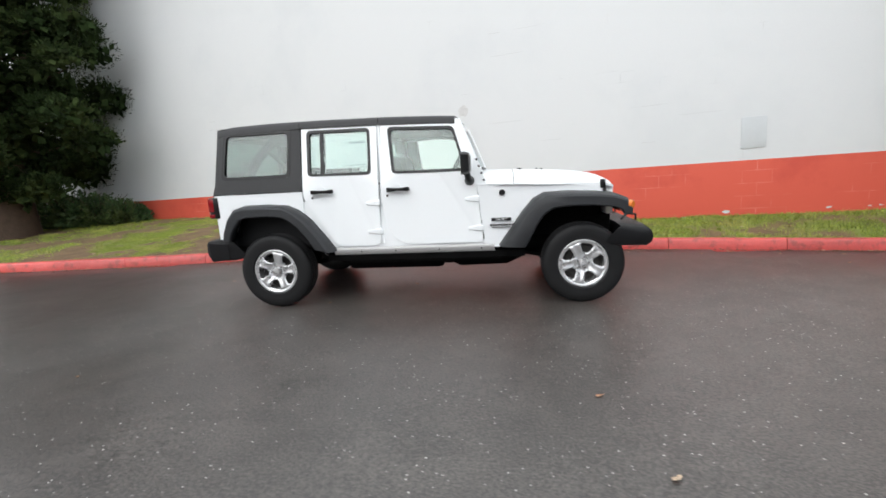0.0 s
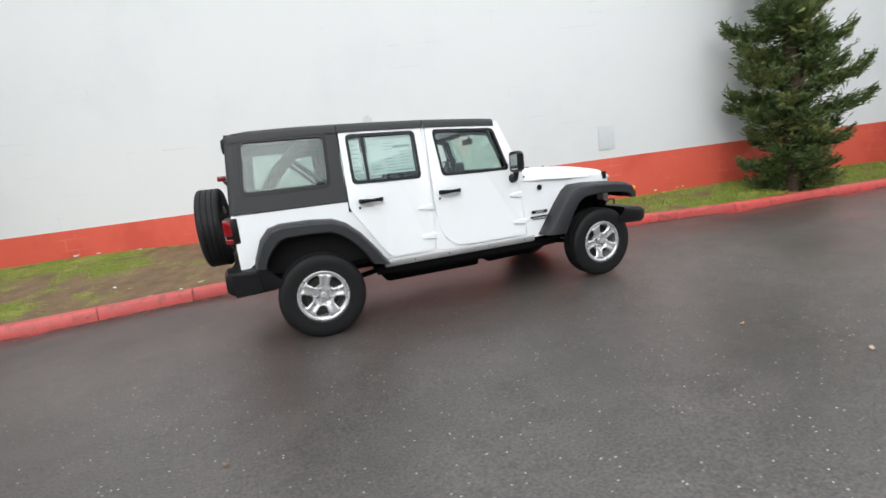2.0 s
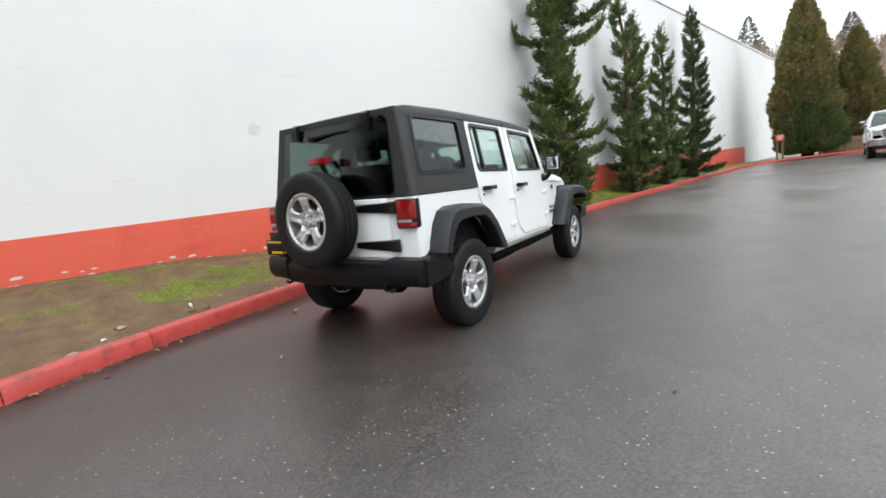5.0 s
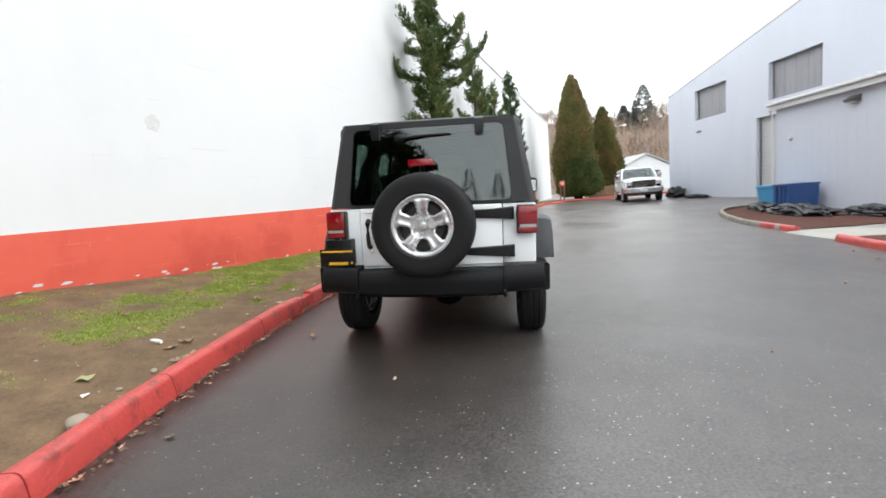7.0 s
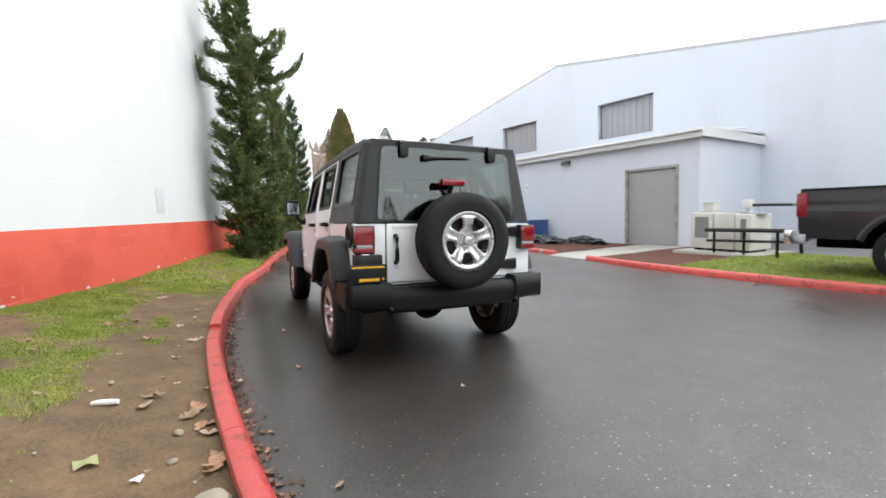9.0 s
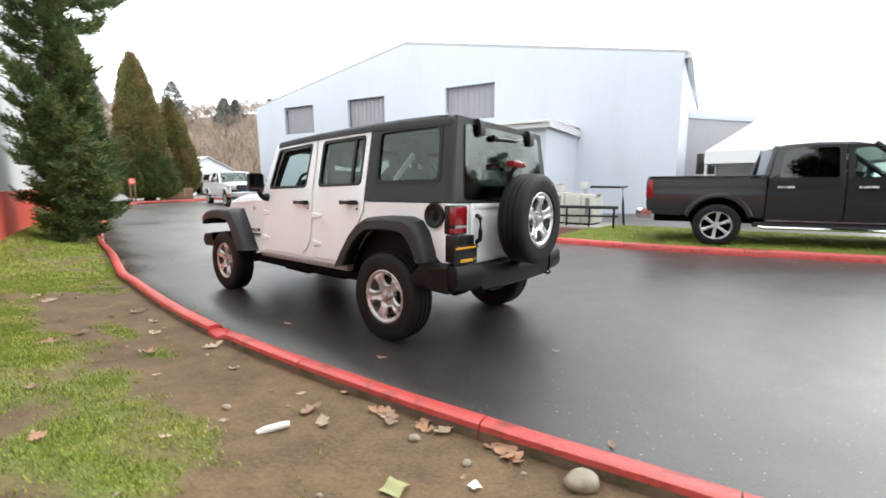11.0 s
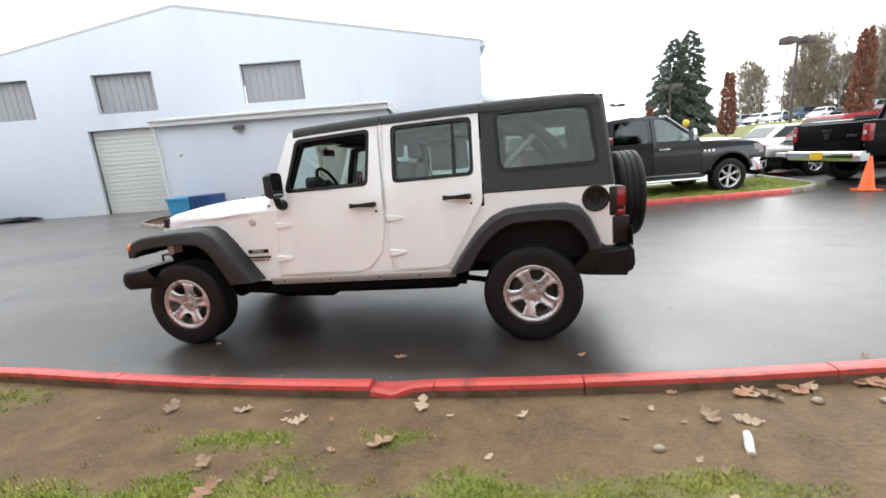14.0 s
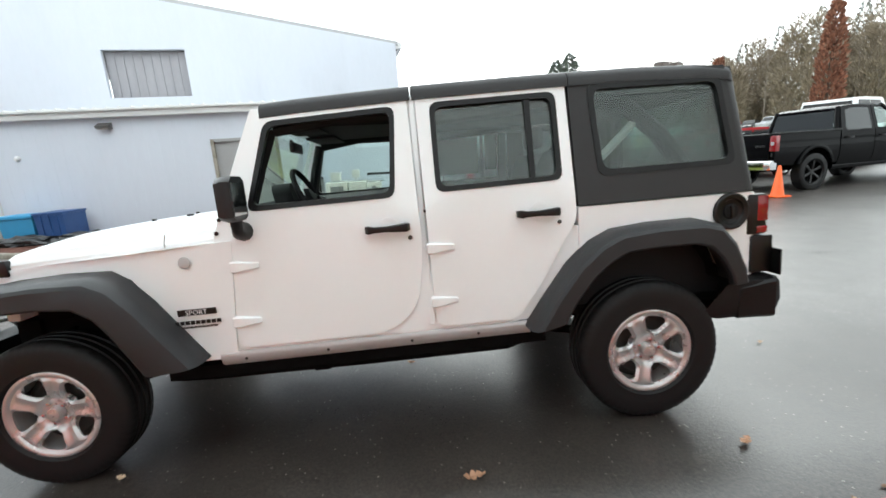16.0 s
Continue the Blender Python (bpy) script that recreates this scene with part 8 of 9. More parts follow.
pickup("pickup_truck", "charcoal grey crew-cab pickup with chrome wheels on the grass island", heading(-1.1, -7.48, 0.015, 191.4), charcoal_paint, alloy, dark_glass, wb=3.68, badge=True)
pickup("pickup_truck", "black crew-cab pickup with black wheels beside a traffic cone", heading(-8.36, -7.9, 0.03, 189), black_paint, black_trim, dark_glass, wb=3.62, lift=0.07, tyre=0.44, plate_yellow=True, bright=black_trim)
pickup("pickup_truck", "white pickup with a bed canopy and chrome grille", heading(25.35, -9.05, -0.02, 170.5), white_paint, alloy, dark_glass, wb=3.75, canopy=white_paint, lift=0.04, tyre=0.42)

CARS = [("red_suv", "red car parked among others beyond the pickup", "car", -10.9, -13.5, 14, red_paint, 4.6, 1.62, True),
        ("black_saloon", "black saloon parked beside a red car", "car", -9.45, -11.05, 12, black_paint, 4.6, 1.45, False),
        ("white_suv", "white sport utility car parked behind the black pickup", "car", -15.3, -12.5, 207, white_paint, 5.2, 2.3, True),
        ("white_saloon", "white saloon in the far car park", "car", -11.6, -18.4, 10, white_paint, 4.5, 1.45, False),
        ("red_saloon", "red saloon in the far car park", "car", -15.5, -17.5, 10, red_paint, 4.5, 1.5, True)]
for nm, lb, ct, x, y, h, col, ln, ht, suv in CARS:
    saloon(nm, lb, ct, heading(x, y, lie(x, y), h), col, ln, 1.84, ht, suv)
FAR_PAINTS = [white_paint, silver_paint, red_paint, black_paint, blue_paint, white_paint, charcoal_paint, silver_paint, white_paint]
for k in range(11):
    az, d = -115.0 - 1.75 * k, 80.0 + 0.6 * (k % 2)
    x, y = polar(az, d)
    saloon("parked_car", "parked car in the row on the bank below the winter wood", "car", heading(x, y, hill_z(az, d) - 0.1, az + 180 - 32 + 6 * (k % 3)), FAR_PAINTS[(k * 4 + 1) % 9], 4.5 + 0.3 * (k % 2), 1.8, 1.45 + 0.3 * (k % 3 == 0), k % 3 == 0)


# ---------------------------------------------------------------- tent, low wing, garage
tent_cloth = mat("white_tent_cloth", (0.74, 0.74, 0.745), 0.7, vary=0.04, scale=1.5, bump=0.01, bump_scale=3)


def build_tent(x, y, half, eave, apex, turn):
    z = lie(x, y)
    t = thing("marquee_tent", "white peaked marquee tent with open sides", "tent", heading(x, y, z, turn))
    bm = bmesh.new()
    n = 6
    rings = []
    for k in range(n + 1):
        f = k / n
        q = half * (1 - f) + 0.05 * f
        h = eave + (apex - eave) * (0.72 * f + 0.28 * f * f * f)
        ring = []
        for sx_, sy_ in ((-1, -1), (0, -1), (1, -1), (1, 0), (1, 1), (0, 1), (-1, 1), (-1, 0)):
            sag = 0.10 * math.sin(f * math.pi) if sx_ and sy_ else 0.0
            ring.append(Vector((sx_ * q, sy_ * q, h + sag)))
        rings.append(ring)
    loft([[v - Vector((0, 0, 0.45)) for v in rings[0]]] + rings, (False, True), True, bm)
    part("roof", bm, tent_cloth, t, smooth=25)
    part("finial", tube([(0, 0, apex - 0.1), (0, 0, apex + 0.25)], [0.05, 0.02], 8), trim_pale, t)
    for sx_, sy_ in ((-1, -1), (1, -1), (1, 1), (-1, 1), (0, 1), (0, -1)):
        part("pole", tube([(sx_ * (half - 0.06), sy_ * (half - 0.06), 0), (sx_ * (half - 0.06), sy_ * (half - 0.06), eave)], 0.045, 8), trim_pale, t)
    part("side_cloth", box(-half, half, -half + 0.01, -half + 0.03, 0.05, eave - 0.1), tent_cloth, t)
    return t


build_tent(-2.1, -18.4, 2.7, 2.3, 4.7, 4)
wing = thing("low_wing", "low flat-roofed wing beside the metal building, wall coloured grey for shade", "building", heading(2.05, -20.9, 0, -117.6))
# the shade on this wall is put into its grey
part("wall", box(0, 7.4, 0, 3.0, -0.5, 4.15, 0.02), slat_grey, wing)
part("parapet", box(-0.06, 7.46, -0.06, 3.06, 4.152, 4.5, 0.02), metal_wall, wing)
part("window", box(0.8, 6.6, -0.012, -0.001, 1.5, 2.5, 0.004), black_trim, wing)
gar = thing("small_garage", "small white gabled garage with a dark open doorway", "building", heading(45.5, -16.3, -0.1, 190))
part("wall", join(join(box(0, 0.15, -2.6, -1.5, -0.4, 2.7), box(0, 0.15, 1.5, 2.6, -0.4, 2.7)), box(0, 0.15, -1.5, 1.5, 2.2, 2.7)), wall_white, gar, smooth=0)
part("gable", prism([(-2.6, 2.7), (2.6, 2.7), (0, 3.9)], "x", 0.0, 0.15), wall_white, gar, smooth=0)
part("side_wall", box(-6, -0.002, -2.6, -2.45, -0.4, 2.7), wall_white, gar)
part("side_wall", box(-6, -0.002, 2.45, 2.6, -0.4, 2.7), wall_white, gar)
# black back wall: the doorway's inner shade is put into its colour
part("back_wall", box(-6, -5.85, -2.44, 2.44, -0.4, 2.7), black_void, gar)
part("roof", prism([(-2.9, 2.62), (0, 3.96), (2.9, 2.62), (2.9, 2.74), (0, 4.08), (-2.9, 2.74)], "x", -6.2, 0.35), roof_grey, gar)

# ---------------------------------------------------------------- fittings on and by the metal building
beige_metal = mat("beige_painted_metal", (0.62, 0.61, 0.56), 0.5, vary=0.06, scale=4, second=(0.54, 0.53, 0.48), second_scale=2)
grille_grey = mat("grey_coil_fins", (0.22, 0.22, 0.22), 0.6, vary=0.15, scale=10)
bag_black = mat("black_plastic_sheet", (0.016, 0.016, 0.018), 0.3, vary=0.2, scale=6, bump=0.03, bump_scale=6)
bin_blue = mat("light_blue_plastic", (0.05, 0.30, 0.55), 0.45, vary=0.08, scale=4)
bin_navy = mat("dark_blue_steel", (0.025, 0.075, 0.22), 0.4, vary=0.15, scale=4)
lamp_brown = mat("bronze_lamp_housing", (0.075, 0.055, 0.045), 0.45, vary=0.1, scale=6)
tagged(mesh_object("unit_pad", box(1.6, 3.55, -9.75, -8.35, -0.2, 0.03, 0.02), concrete), "pale concrete pad under the cooling units", "pad")


def cooling_unit(x, y, w, d, h, stack=False):
    c = thing("cooling_unit", "beige cooling unit with grey coil fins on a pad", "air conditioner", Matrix.Translation((x, y, 0.032)), group="cooling units")
    part("cabinet", box(-w / 2, w / 2, -d / 2, d / 2, 0.05, h, 0.02), beige_metal, c)
    part("coil", box(w / 2 - 0.002, w / 2 + 0.006, -d / 2 + 0.06, d / 2 - 0.06, 0.12, h - 0.12), grille_grey, c)
    part("coil", box(-w / 2 + 0.10, w / 2 - 0.12, d / 2 - 0.002, d / 2 + 0.006, 0.30, h - 0.10), beige_metal if stack else grille_grey, c)
    part("fan_guard", lathe([(0, 0.03), (d * 0.34, 0.02), (d * 0.36, 0.0)], 24, Matrix.Translation((0, 0, h))), grille_grey, c)
    for sx_ in (-1, 1):
        part("foot", box(sx_ * (w / 2 - 0.12) - 0.05, sx_ * (w / 2 - 0.12) + 0.05, -d / 2 + 0.05, d / 2 - 0.05, 0.0, 0.05), black_trim, c)
    return c


for x, w, h, st in ((3.06, 0.56, 0.91, False), (2.52, 0.46, 0.90, True), (2.10, 0.34, 0.86, False)):
    cooling_unit(x, -9.12, w, 0.8, h, st)
ve = thing("roof_vent", "small grey box vent above the cooling units", "vent", Matrix.Translation((3.12, -9.2, 0.945)))
part("box", box(-0.12, 0.12, -0.12, 0.12, 0.0, 0.22, 0.01), beige_metal, ve)
part("cap", box(-0.15, 0.15, -0.15, 0.15, 0.222, 0.25, 0.005), trim_pale, ve)
rail = thing("pipe_rail", "black pipe guard rail in front of the cooling units", "rail")
for x in (1.25, 1.9, 2.55):
    part("post", tube([(x, -8.42, lie(x, -8.4)), (x, -8.42, 0.56)], 0.03, 8), black_trim, rail)
part("bar", tube([(1.15, -8.42, 0.57), (2.75, -8.42, 0.55)], 0.045, 8), black_trim, rail)
part("bar", tube([(1.15, -8.46, 0.34), (2.75, -8.46, 0.30)], 0.03, 8), black_trim, rail)
part("bar", tube([(1.30, -9.45, 0.02), (1.34, -9.42, 0.6), (1.36, -9.40, 1.08), (2.3, -9.45, 1.09)], 0.035, 8), black_trim, rail)
part("bar", tube([(1.36, -9.10, 1.08), (1.36, -9.75, 1.09)], 0.03, 8), black_trim, rail)
vb = thing("vent_hood", "small grey box vent behind the cooling units", "vent", Matrix.Translation((2.66, -9.9, 0.0)))
part("post", tube([(0, 0, -0.05), (0, 0, 1.0)], 0.04, 8), trim_pale, vb)
part("cap", box(-0.10, 0.10, -0.10, 0.10, 1.0, 1.22, 0.02), beige_metal, vb)
bb = thing("recycling_bin", "light blue plastic bin with a lid by the annex", "bin", Matrix.Translation((11.32, -9.35, lie(11.3, -9.35, 0.06))) @ Matrix.Diagonal((0.78, 1, 1, 1)))
part("body", loft([[Vector((x * q, y * q, z)) for x, y in ((-0.55, -0.35), (0.55, -0.35), (0.55, 0.35), (-0.55, 0.35))] for z, q in ((0.0, 0.88), (0.62, 1.0))]), bin_blue, bb, smooth=0)
part("lid", box(-0.58, 0.58, -0.38, 0.38, 0.622, 0.72, 0.03), bin_blue, bb)
db = thing("dumpster", "dark blue steel dumpster by the annex", "dumpster", Matrix.Translation((10.44, -9.35, lie(10.4, -9.35, 0.06))) @ Matrix.Diagonal((0.66, 1, 1, 1)))
part("body", loft([[Vector((x * q, y, z)) for x, y in ((-0.55, -0.4), (0.55, -0.4), (0.55, 0.4), (-0.55, 0.4))] for z, q in ((0.0, 0.92), (0.7, 1.0))]), bin_navy, db, smooth=0)
part("rim", box(-0.58, 0.58, -0.43, 0.43, 0.702, 0.76, 0.01), bin_navy, db)
for x in (-0.3, 0.0, 0.3):
    part("rib", box(x - 0.03, x + 0.03, 0.40, 0.43, 0.08, 0.69), bin_navy, db)


lamp_grey = mat("dark_grey_lamp", (0.09, 0.088, 0.085), 0.5, vary=0.1, scale=8)


def wall_lamp(m):
    c = thing("wall_lamp", "dark grey wedge-shaped wall lamp", "lamp", m, group="wall lamps")
    part("housing", loft([[Vector((x, y, z)) for y, z in ((0.0, 0.0), (0.18, 0.02), (0.19, 0.08), (0.0, 0.17))] for x in (-0.17, -0.15, 0.15, 0.17)]), lamp_grey, c)
    part("diffuser", box(-0.14, 0.14, 0.03, 0.16, -0.02, 0.008), clear_lens, c)


wall_lamp(ANNEX_M @ Matrix.Translation((9.26, 0.003, 2.76)))
for x in (14.6, 21.75, 24.85):
    if x < SHED_X1 - 0.3:
        wall_lamp(SHED_M @ Matrix.Translation((x, 0.003, 3.42)))
kn = thing("wall_sensor", "small white round sensor on the annex wall", "sensor", ANNEX_M @ Matrix.Translation((11.6, 0.0, 2.12)))
part("dome", lathe([(0, 0.09), (0.05, 0.07), (0.08, 0.0)], 16, Matrix.Rotation(radians(-90), 4, "X")), trim_pale, kn)


def heap(name, label, category, x, y, w, d, h, seed, material):
    """A crumpled heap of sheeting with folds."""
    bm = bmesh.new()
    bmesh.ops.create_icosphere(bm, subdivisions=4, radius=1.0)
    for v in bm.verts:
        n1 = noise.fractal(v.co * 2.2 + Vector((seed, 0, 0)), 0.7, 2.0, 4)
        q = v.co * (1 + 0.35 * n1)
        v.co = Vector((q.x * w / 2, q.y * d / 2, max(-0.02, q.z * h)))
    ob = tagged(mesh_object(name, bm, material, smooth=25), label, category)
    ob.matrix_basis = Matrix.Translation((x, y, lie(x, y, 0.07)))
    return ob


heap("plastic_sheeting", "crumpled black plastic sheeting heaped in the bed", "sheeting", 9.3, -8.7, 2.3, 0.9, 0.24, 1.0, bag_black)
heap("plastic_sheeting", "black plastic sheeting dumped in front of the bins", "sheeting", 10.9, -8.75, 1.5, 0.5, 0.20, 2.6, bag_black)
heap("plastic_sheeting", "low roll of black sheeting along the annex foot", "sheeting", 7.6, -9.35, 1.8, 0.5, 0.20, 5.2, bag_black)
heap("plastic_sheeting", "black plastic bags thrown down by the metal building", "sheeting", 22.9, -10.7, 1.5, 0.9, 0.50, 4.0, bag_black)
heap("plastic_sheeting", "low pile of black bags and boards by the wall", "sheeting", 20.6, -10.9, 2.2, 0.7, 0.13, 7.0, bag_black)
for k, (x0, y0, x1, y1, z) in enumerate(((8.3, -8.3, 10.1, -8.6, 0.28), (8.0, -8.6, 9.5, -8.35, 0.20), (10.0, -8.2, 11.4, -8.7, 0.22))):
    o = tagged(mesh_object("hose", tube([(x0, y0, lie(x0, y0, 0.10)), ((x0 * 2 + x1) / 3, y0 - 0.12, lie(x0, y0, z)), ((x0 + 2 * x1) / 3, y1 + 0.15, lie(x1, y1, z * 0.8)), (x1, y1, lie(x1, y1, 0.10))], 0.045, 8), bag_black), "black plastic trim strip lying on the mulch", "trim strip")

# ---------------------------------------------------------------- cone, sign, hydrant, fence, lamps
cone_orange = mat("orange_cone_plastic", (0.85, 0.13, 0.02), 0.45, vary=0.06, scale=6)
hydrant_yellow = mat("yellow_hydrant_paint", (0.72, 0.48, 0.04), 0.5, vary=0.1, scale=8)
fence_wood = mat("weathered_fence_wood", (0.22, 0.13, 0.08), 0.8, vary=0.25, scale=5, stretch=(4, 4, 0.5), objrand=0.15)
sign_red = mat("orange_red_sign", (0.68, 0.10, 0.05), 0.5, vary=0.06, scale=5)
cn = thing("traffic_cone", "plain orange traffic cone on the asphalt", "traffic cone", Matrix.Translation((-7.2, -6.45, lie(-7.2, -6.45, 0.004))))
part("base", box(-0.19, 0.19, -0.19, 0.19, 0.0, 0.035, 0.012), cone_orange, cn)
part("cone", lathe([(0.145, 0.035), (0.13, 0.06), (0.03, 0.70), (0.022, 0.71), (0, 0.71)], 28), cone_orange, cn)
sg = thing("sign_post", "small orange-red sign on two brown posts", "sign", heading(29.1, -5.2, verge_z(29.1, -5.0), 190))
part("board", box(-0.02, 0.02, -0.20, 0.20, 1.10, 1.46, 0.008), sign_red, sg)
for y in (-0.13, 0.13):
    part("post", box(-0.075, -0.022, y - 0.045, y + 0.045, -0.2, 1.40, 0.006), fence_wood, sg)
for z, w in ((1.38, 0.12), (1.29, 0.15), (1.20, 0.10)):
    part("lettering_bar", box(0.021, 0.024, -w, w, z - 0.02, z + 0.02), trim_pale, sg)
hy = thing("hydrant", "short yellow fire hydrant behind the kerb", "hydrant", Matrix.Translation((30.6, -7.2, -0.05)))
part("barrel", lathe([(0.17, 0.0), (0.17, 0.05), (0.11, 0.07), (0.11, 0.50), (0.14, 0.52), (0.14, 0.56), (0.11, 0.58), (0.09, 0.68), (0.03, 0.72), (0.03, 0.77), (0, 0.77)], 24), hydrant_yellow, hy)
for k in range(3):
    a = 0.6 + k * 1.57
    part("outlet", lathe([(0, 0.19), (0.055, 0.18), (0.06, 0.09)], 14, Matrix.Translation((0, 0, 0.42)) @ Matrix.Rotation(a, 4, "Z") @ Matrix.Rotation(radians(90), 4, "Y")), hydrant_yellow, hy)
fe = thing("wooden_fence", "low brown wooden fence panel by the tall evergreens", "fence", heading(31.2, -8.3, -0.05, -72))
for k in range(13):
    part("board", box(-1.2 + k * 0.19, -1.03 + k * 0.19, -0.012, 0.012, 0.03, 0.98 + 0.02 * (k % 3), 0.004), fence_wood, fe)
for z in (0.25, 0.8):
    part("rail", box(-1.25, 1.3, -0.06, -0.014, z, z + 0.09), fence_wood, fe)


def yard_lamp(x, y, h, heads):
    c = thing("yard_lamp", "tall bronze car-park lamp post with box heads", "lamp post", Matrix.Translation((x, y, lie(x, y))), group="car-park lamps")
    part("pole", tube([(0, 0, 0), (0, 0, h)], [0.09, 0.06], 10), lamp_brown, c)
    part("footing", lathe([(0.28, 0), (0.28, 0.5), (0, 0.5)], 16), concrete, c)
    for a in heads:
        d = Vector((math.cos(a), math.sin(a), 0))
        part("arm", tube([(0, 0, h - 0.12), tuple(d * 0.45 + Vector((0, 0, h - 0.06)))], 0.03, 6), lamp_brown, c)
        part("head", box(-0.36, 0.36, -0.32, 0.32, -0.26, 0.14, 0.05, m=Matrix.Translation(d * 0.72 + Vector((0, 0, h - 0.02))) @ Matrix.Rotation(a, 4, "Z")), lamp_brown, c)


yard_lamp(-17, -27, 6.3, (0.4, 3.54))
yard_lamp(-15.5, -44, 6.0, (0.2, 3.34))
yard_lamp(-12.9, -55, 5.5, (0.5, 3.64))
yard_lamp(-9.0, -55.6, 5.3, (0.5,))
bl = thing("balloon", "bright yellow balloon tied above the parked cars", "balloon", Matrix.Translation((-9.0, -21.5, lie(-9.0, -21.5))))
part("skin", lathe([(0, 1.72), (0.05, 1.73), (0.14, 1.82), (0.17, 1.93), (0.15, 2.04), (0.08, 2.11), (0, 2.13)], 20), hydrant_yellow, bl)
part("string", tube([(0, 0, 0), (0.01, 0, 0.9), (0, 0, 1.73)], 0.008, 5), trim_pale, bl)

# ---------------------------------------------------------------- marks on the white wall
patch_grey = mat("grey_patch_paint", (0.60, 0.62, 0.63), 0.7, vary=0.05, scale=6, bump=0.002, bump_scale=40)
bare_block = mat("bare_chipped_block", (0.62, 0.61, 0.60), 0.85, vary=0.25, scale=12, bump=0.004, bump_scale=50)
part("vent_plate", box(along(6.09), along(6.42), -0.016, -0.0005, 1.37, 1.85, 0.004), patch_grey, wall_thing, "pale grey plate fixed to the wall")
own = bmesh.new()
ring = [own.verts.new((along(1.57) + (0.10 + 0.022 * math.sin(k * 2.7)) * math.cos(k * math.pi / 8), 0, 2.5 + (0.105 + 0.02 * math.cos(k * 1.9)) * math.sin(k * math.pi / 8))) for k in range(16)]
lid = own.faces.new(ring)
ext = bmesh.ops.extrude_face_region(own, geom=[lid])
for v in ext["geom"]:
    if isinstance(v, bmesh.types.BMVert):
        v.co.y = -0.006
part("mortar_patch", own, bare_block, wall_thing, "round rough mortar patch")
rw = random.Random(11)
verts, faces = [], []
for k in range(30):
    u, z = along(rw.uniform(-6, 12)), rw.choice([1.593, 1.796, 1.999, 2.202, 2.405, 2.608, 2.811, 3.014, 3.42, 3.826])
    ln, th = rw.uniform(0.12, 0.7), rw.uniform(0.0015, 0.0035)
    n = 6
    i = len(verts)
    for j in range(n + 1):
        x = u + ln * j / n
        w = th * (1 if 0 < j < n else 0.2)
        zz = z + 0.004 * noise.noise(Vector((x * 9, z, 0)))
        verts += [(x, -0.0015, zz - w), (x, -0.0015, zz + w)]
    faces += [(i + 2 * j, i + 2 * j + 2, i + 2 * j + 3, i + 2 * j + 1) for j in range(n)]
ck = mesh_from("joint_cracks", verts, faces, mat("hairline_crack_grey", (0.56, 0.56, 0.55), 0.8, vary=0.2, scale=6), wall_thing)
tagged(ck, "hairline cracks along the block courses", kind="stuff")
verts, faces = [], []
for k in range(40):
    x = rw.choice([rw.uniform(-6, 8), rw.uniform(-2, 2.5)])
    u = along(x)
    z = polyline_at(WALL_FOOT, x) + rw.uniform(-0.02, 0.10)
    r = rw.uniform(0.012, 0.05)
    i = len(verts)
    for j in range(7):
        q = r * rw.uniform(0.5, 1.1)
        verts.append((u + 1.8 * q * math.cos(j * 0.9), -0.0065, z + 0.6 * q * math.sin(j * 0.9)))
    faces.append(tuple(range(i, i + 7)))
tagged(mesh_from("paint_chips", verts, faces, bare_block, wall_thing), "chipped pale spots at the foot of the red band", kind="stuff")

# ---------------------------------------------------------------- leaves, stones, litter
leaf_mats = [mat("brown_oak_leaf", (0.30, 0.20, 0.13), 0.7, vary=0.3, scale=30, objrand=0.3), mat("tan_oak_leaf", (0.48, 0.36, 0.25), 0.7, vary=0.25, scale=30, objrand=0.25), mat("orange_oak_leaf", (0.40, 0.22, 0.13), 0.65, vary=0.25, scale=30, objrand=0.25)]


def leaf_mesh(seed, material):
    """A lobed dry oak leaf, curled."""
    r = random.Random(seed)
    n = 14
    left, right = [], []
    for k in range(n + 1):
        t = k / n
        w = 0.030 * math.sin(math.pi * min(1, t * 0.92 + 0.06)) * (0.36 + 0.80 * abs(math.sin(t * math.pi * 3.5)) ** 0.8)
        left.append((t * 0.115, w * r.uniform(0.8, 1.2)))
        right.append((t * 0.115, -w * r.uniform(0.8, 1.2)))
    c1, c2 = r.uniform(2.0, 7.0), r.uniform(4, 14)
    def p(x, y):
        return (x - 0.05, y, 0.006 + c1 * (x - 0.055) ** 2 + c2 * y * y + 0.004 * math.sin(x * 90 + seed))
    verts, faces = [], []
    for (x, a), (_, b) in zip(left, right):
        verts += [p(x, a), p(x, 0.0), p(x, b)]
    for k in range(n):
        i = 3 * k
        faces += [(i, i + 1, i + 4, i + 3), (i + 1, i + 2, i + 5, i + 4)]
    i = len(verts)
    verts += [(-0.05, 0.0012, 0.012), (-0.05, -0.0012, 0.012), (-0.085, 0.0, 0.005)]
    faces.append((i, i + 1, i + 2))
    me = bpy.data.meshes.new("oak_leaf")
    me.from_pydata(verts, [], faces)
    me.materials.append(material)
    return me


LEAVES = [leaf_mesh(k, leaf_mats[k % 3]) for k in range(9)]


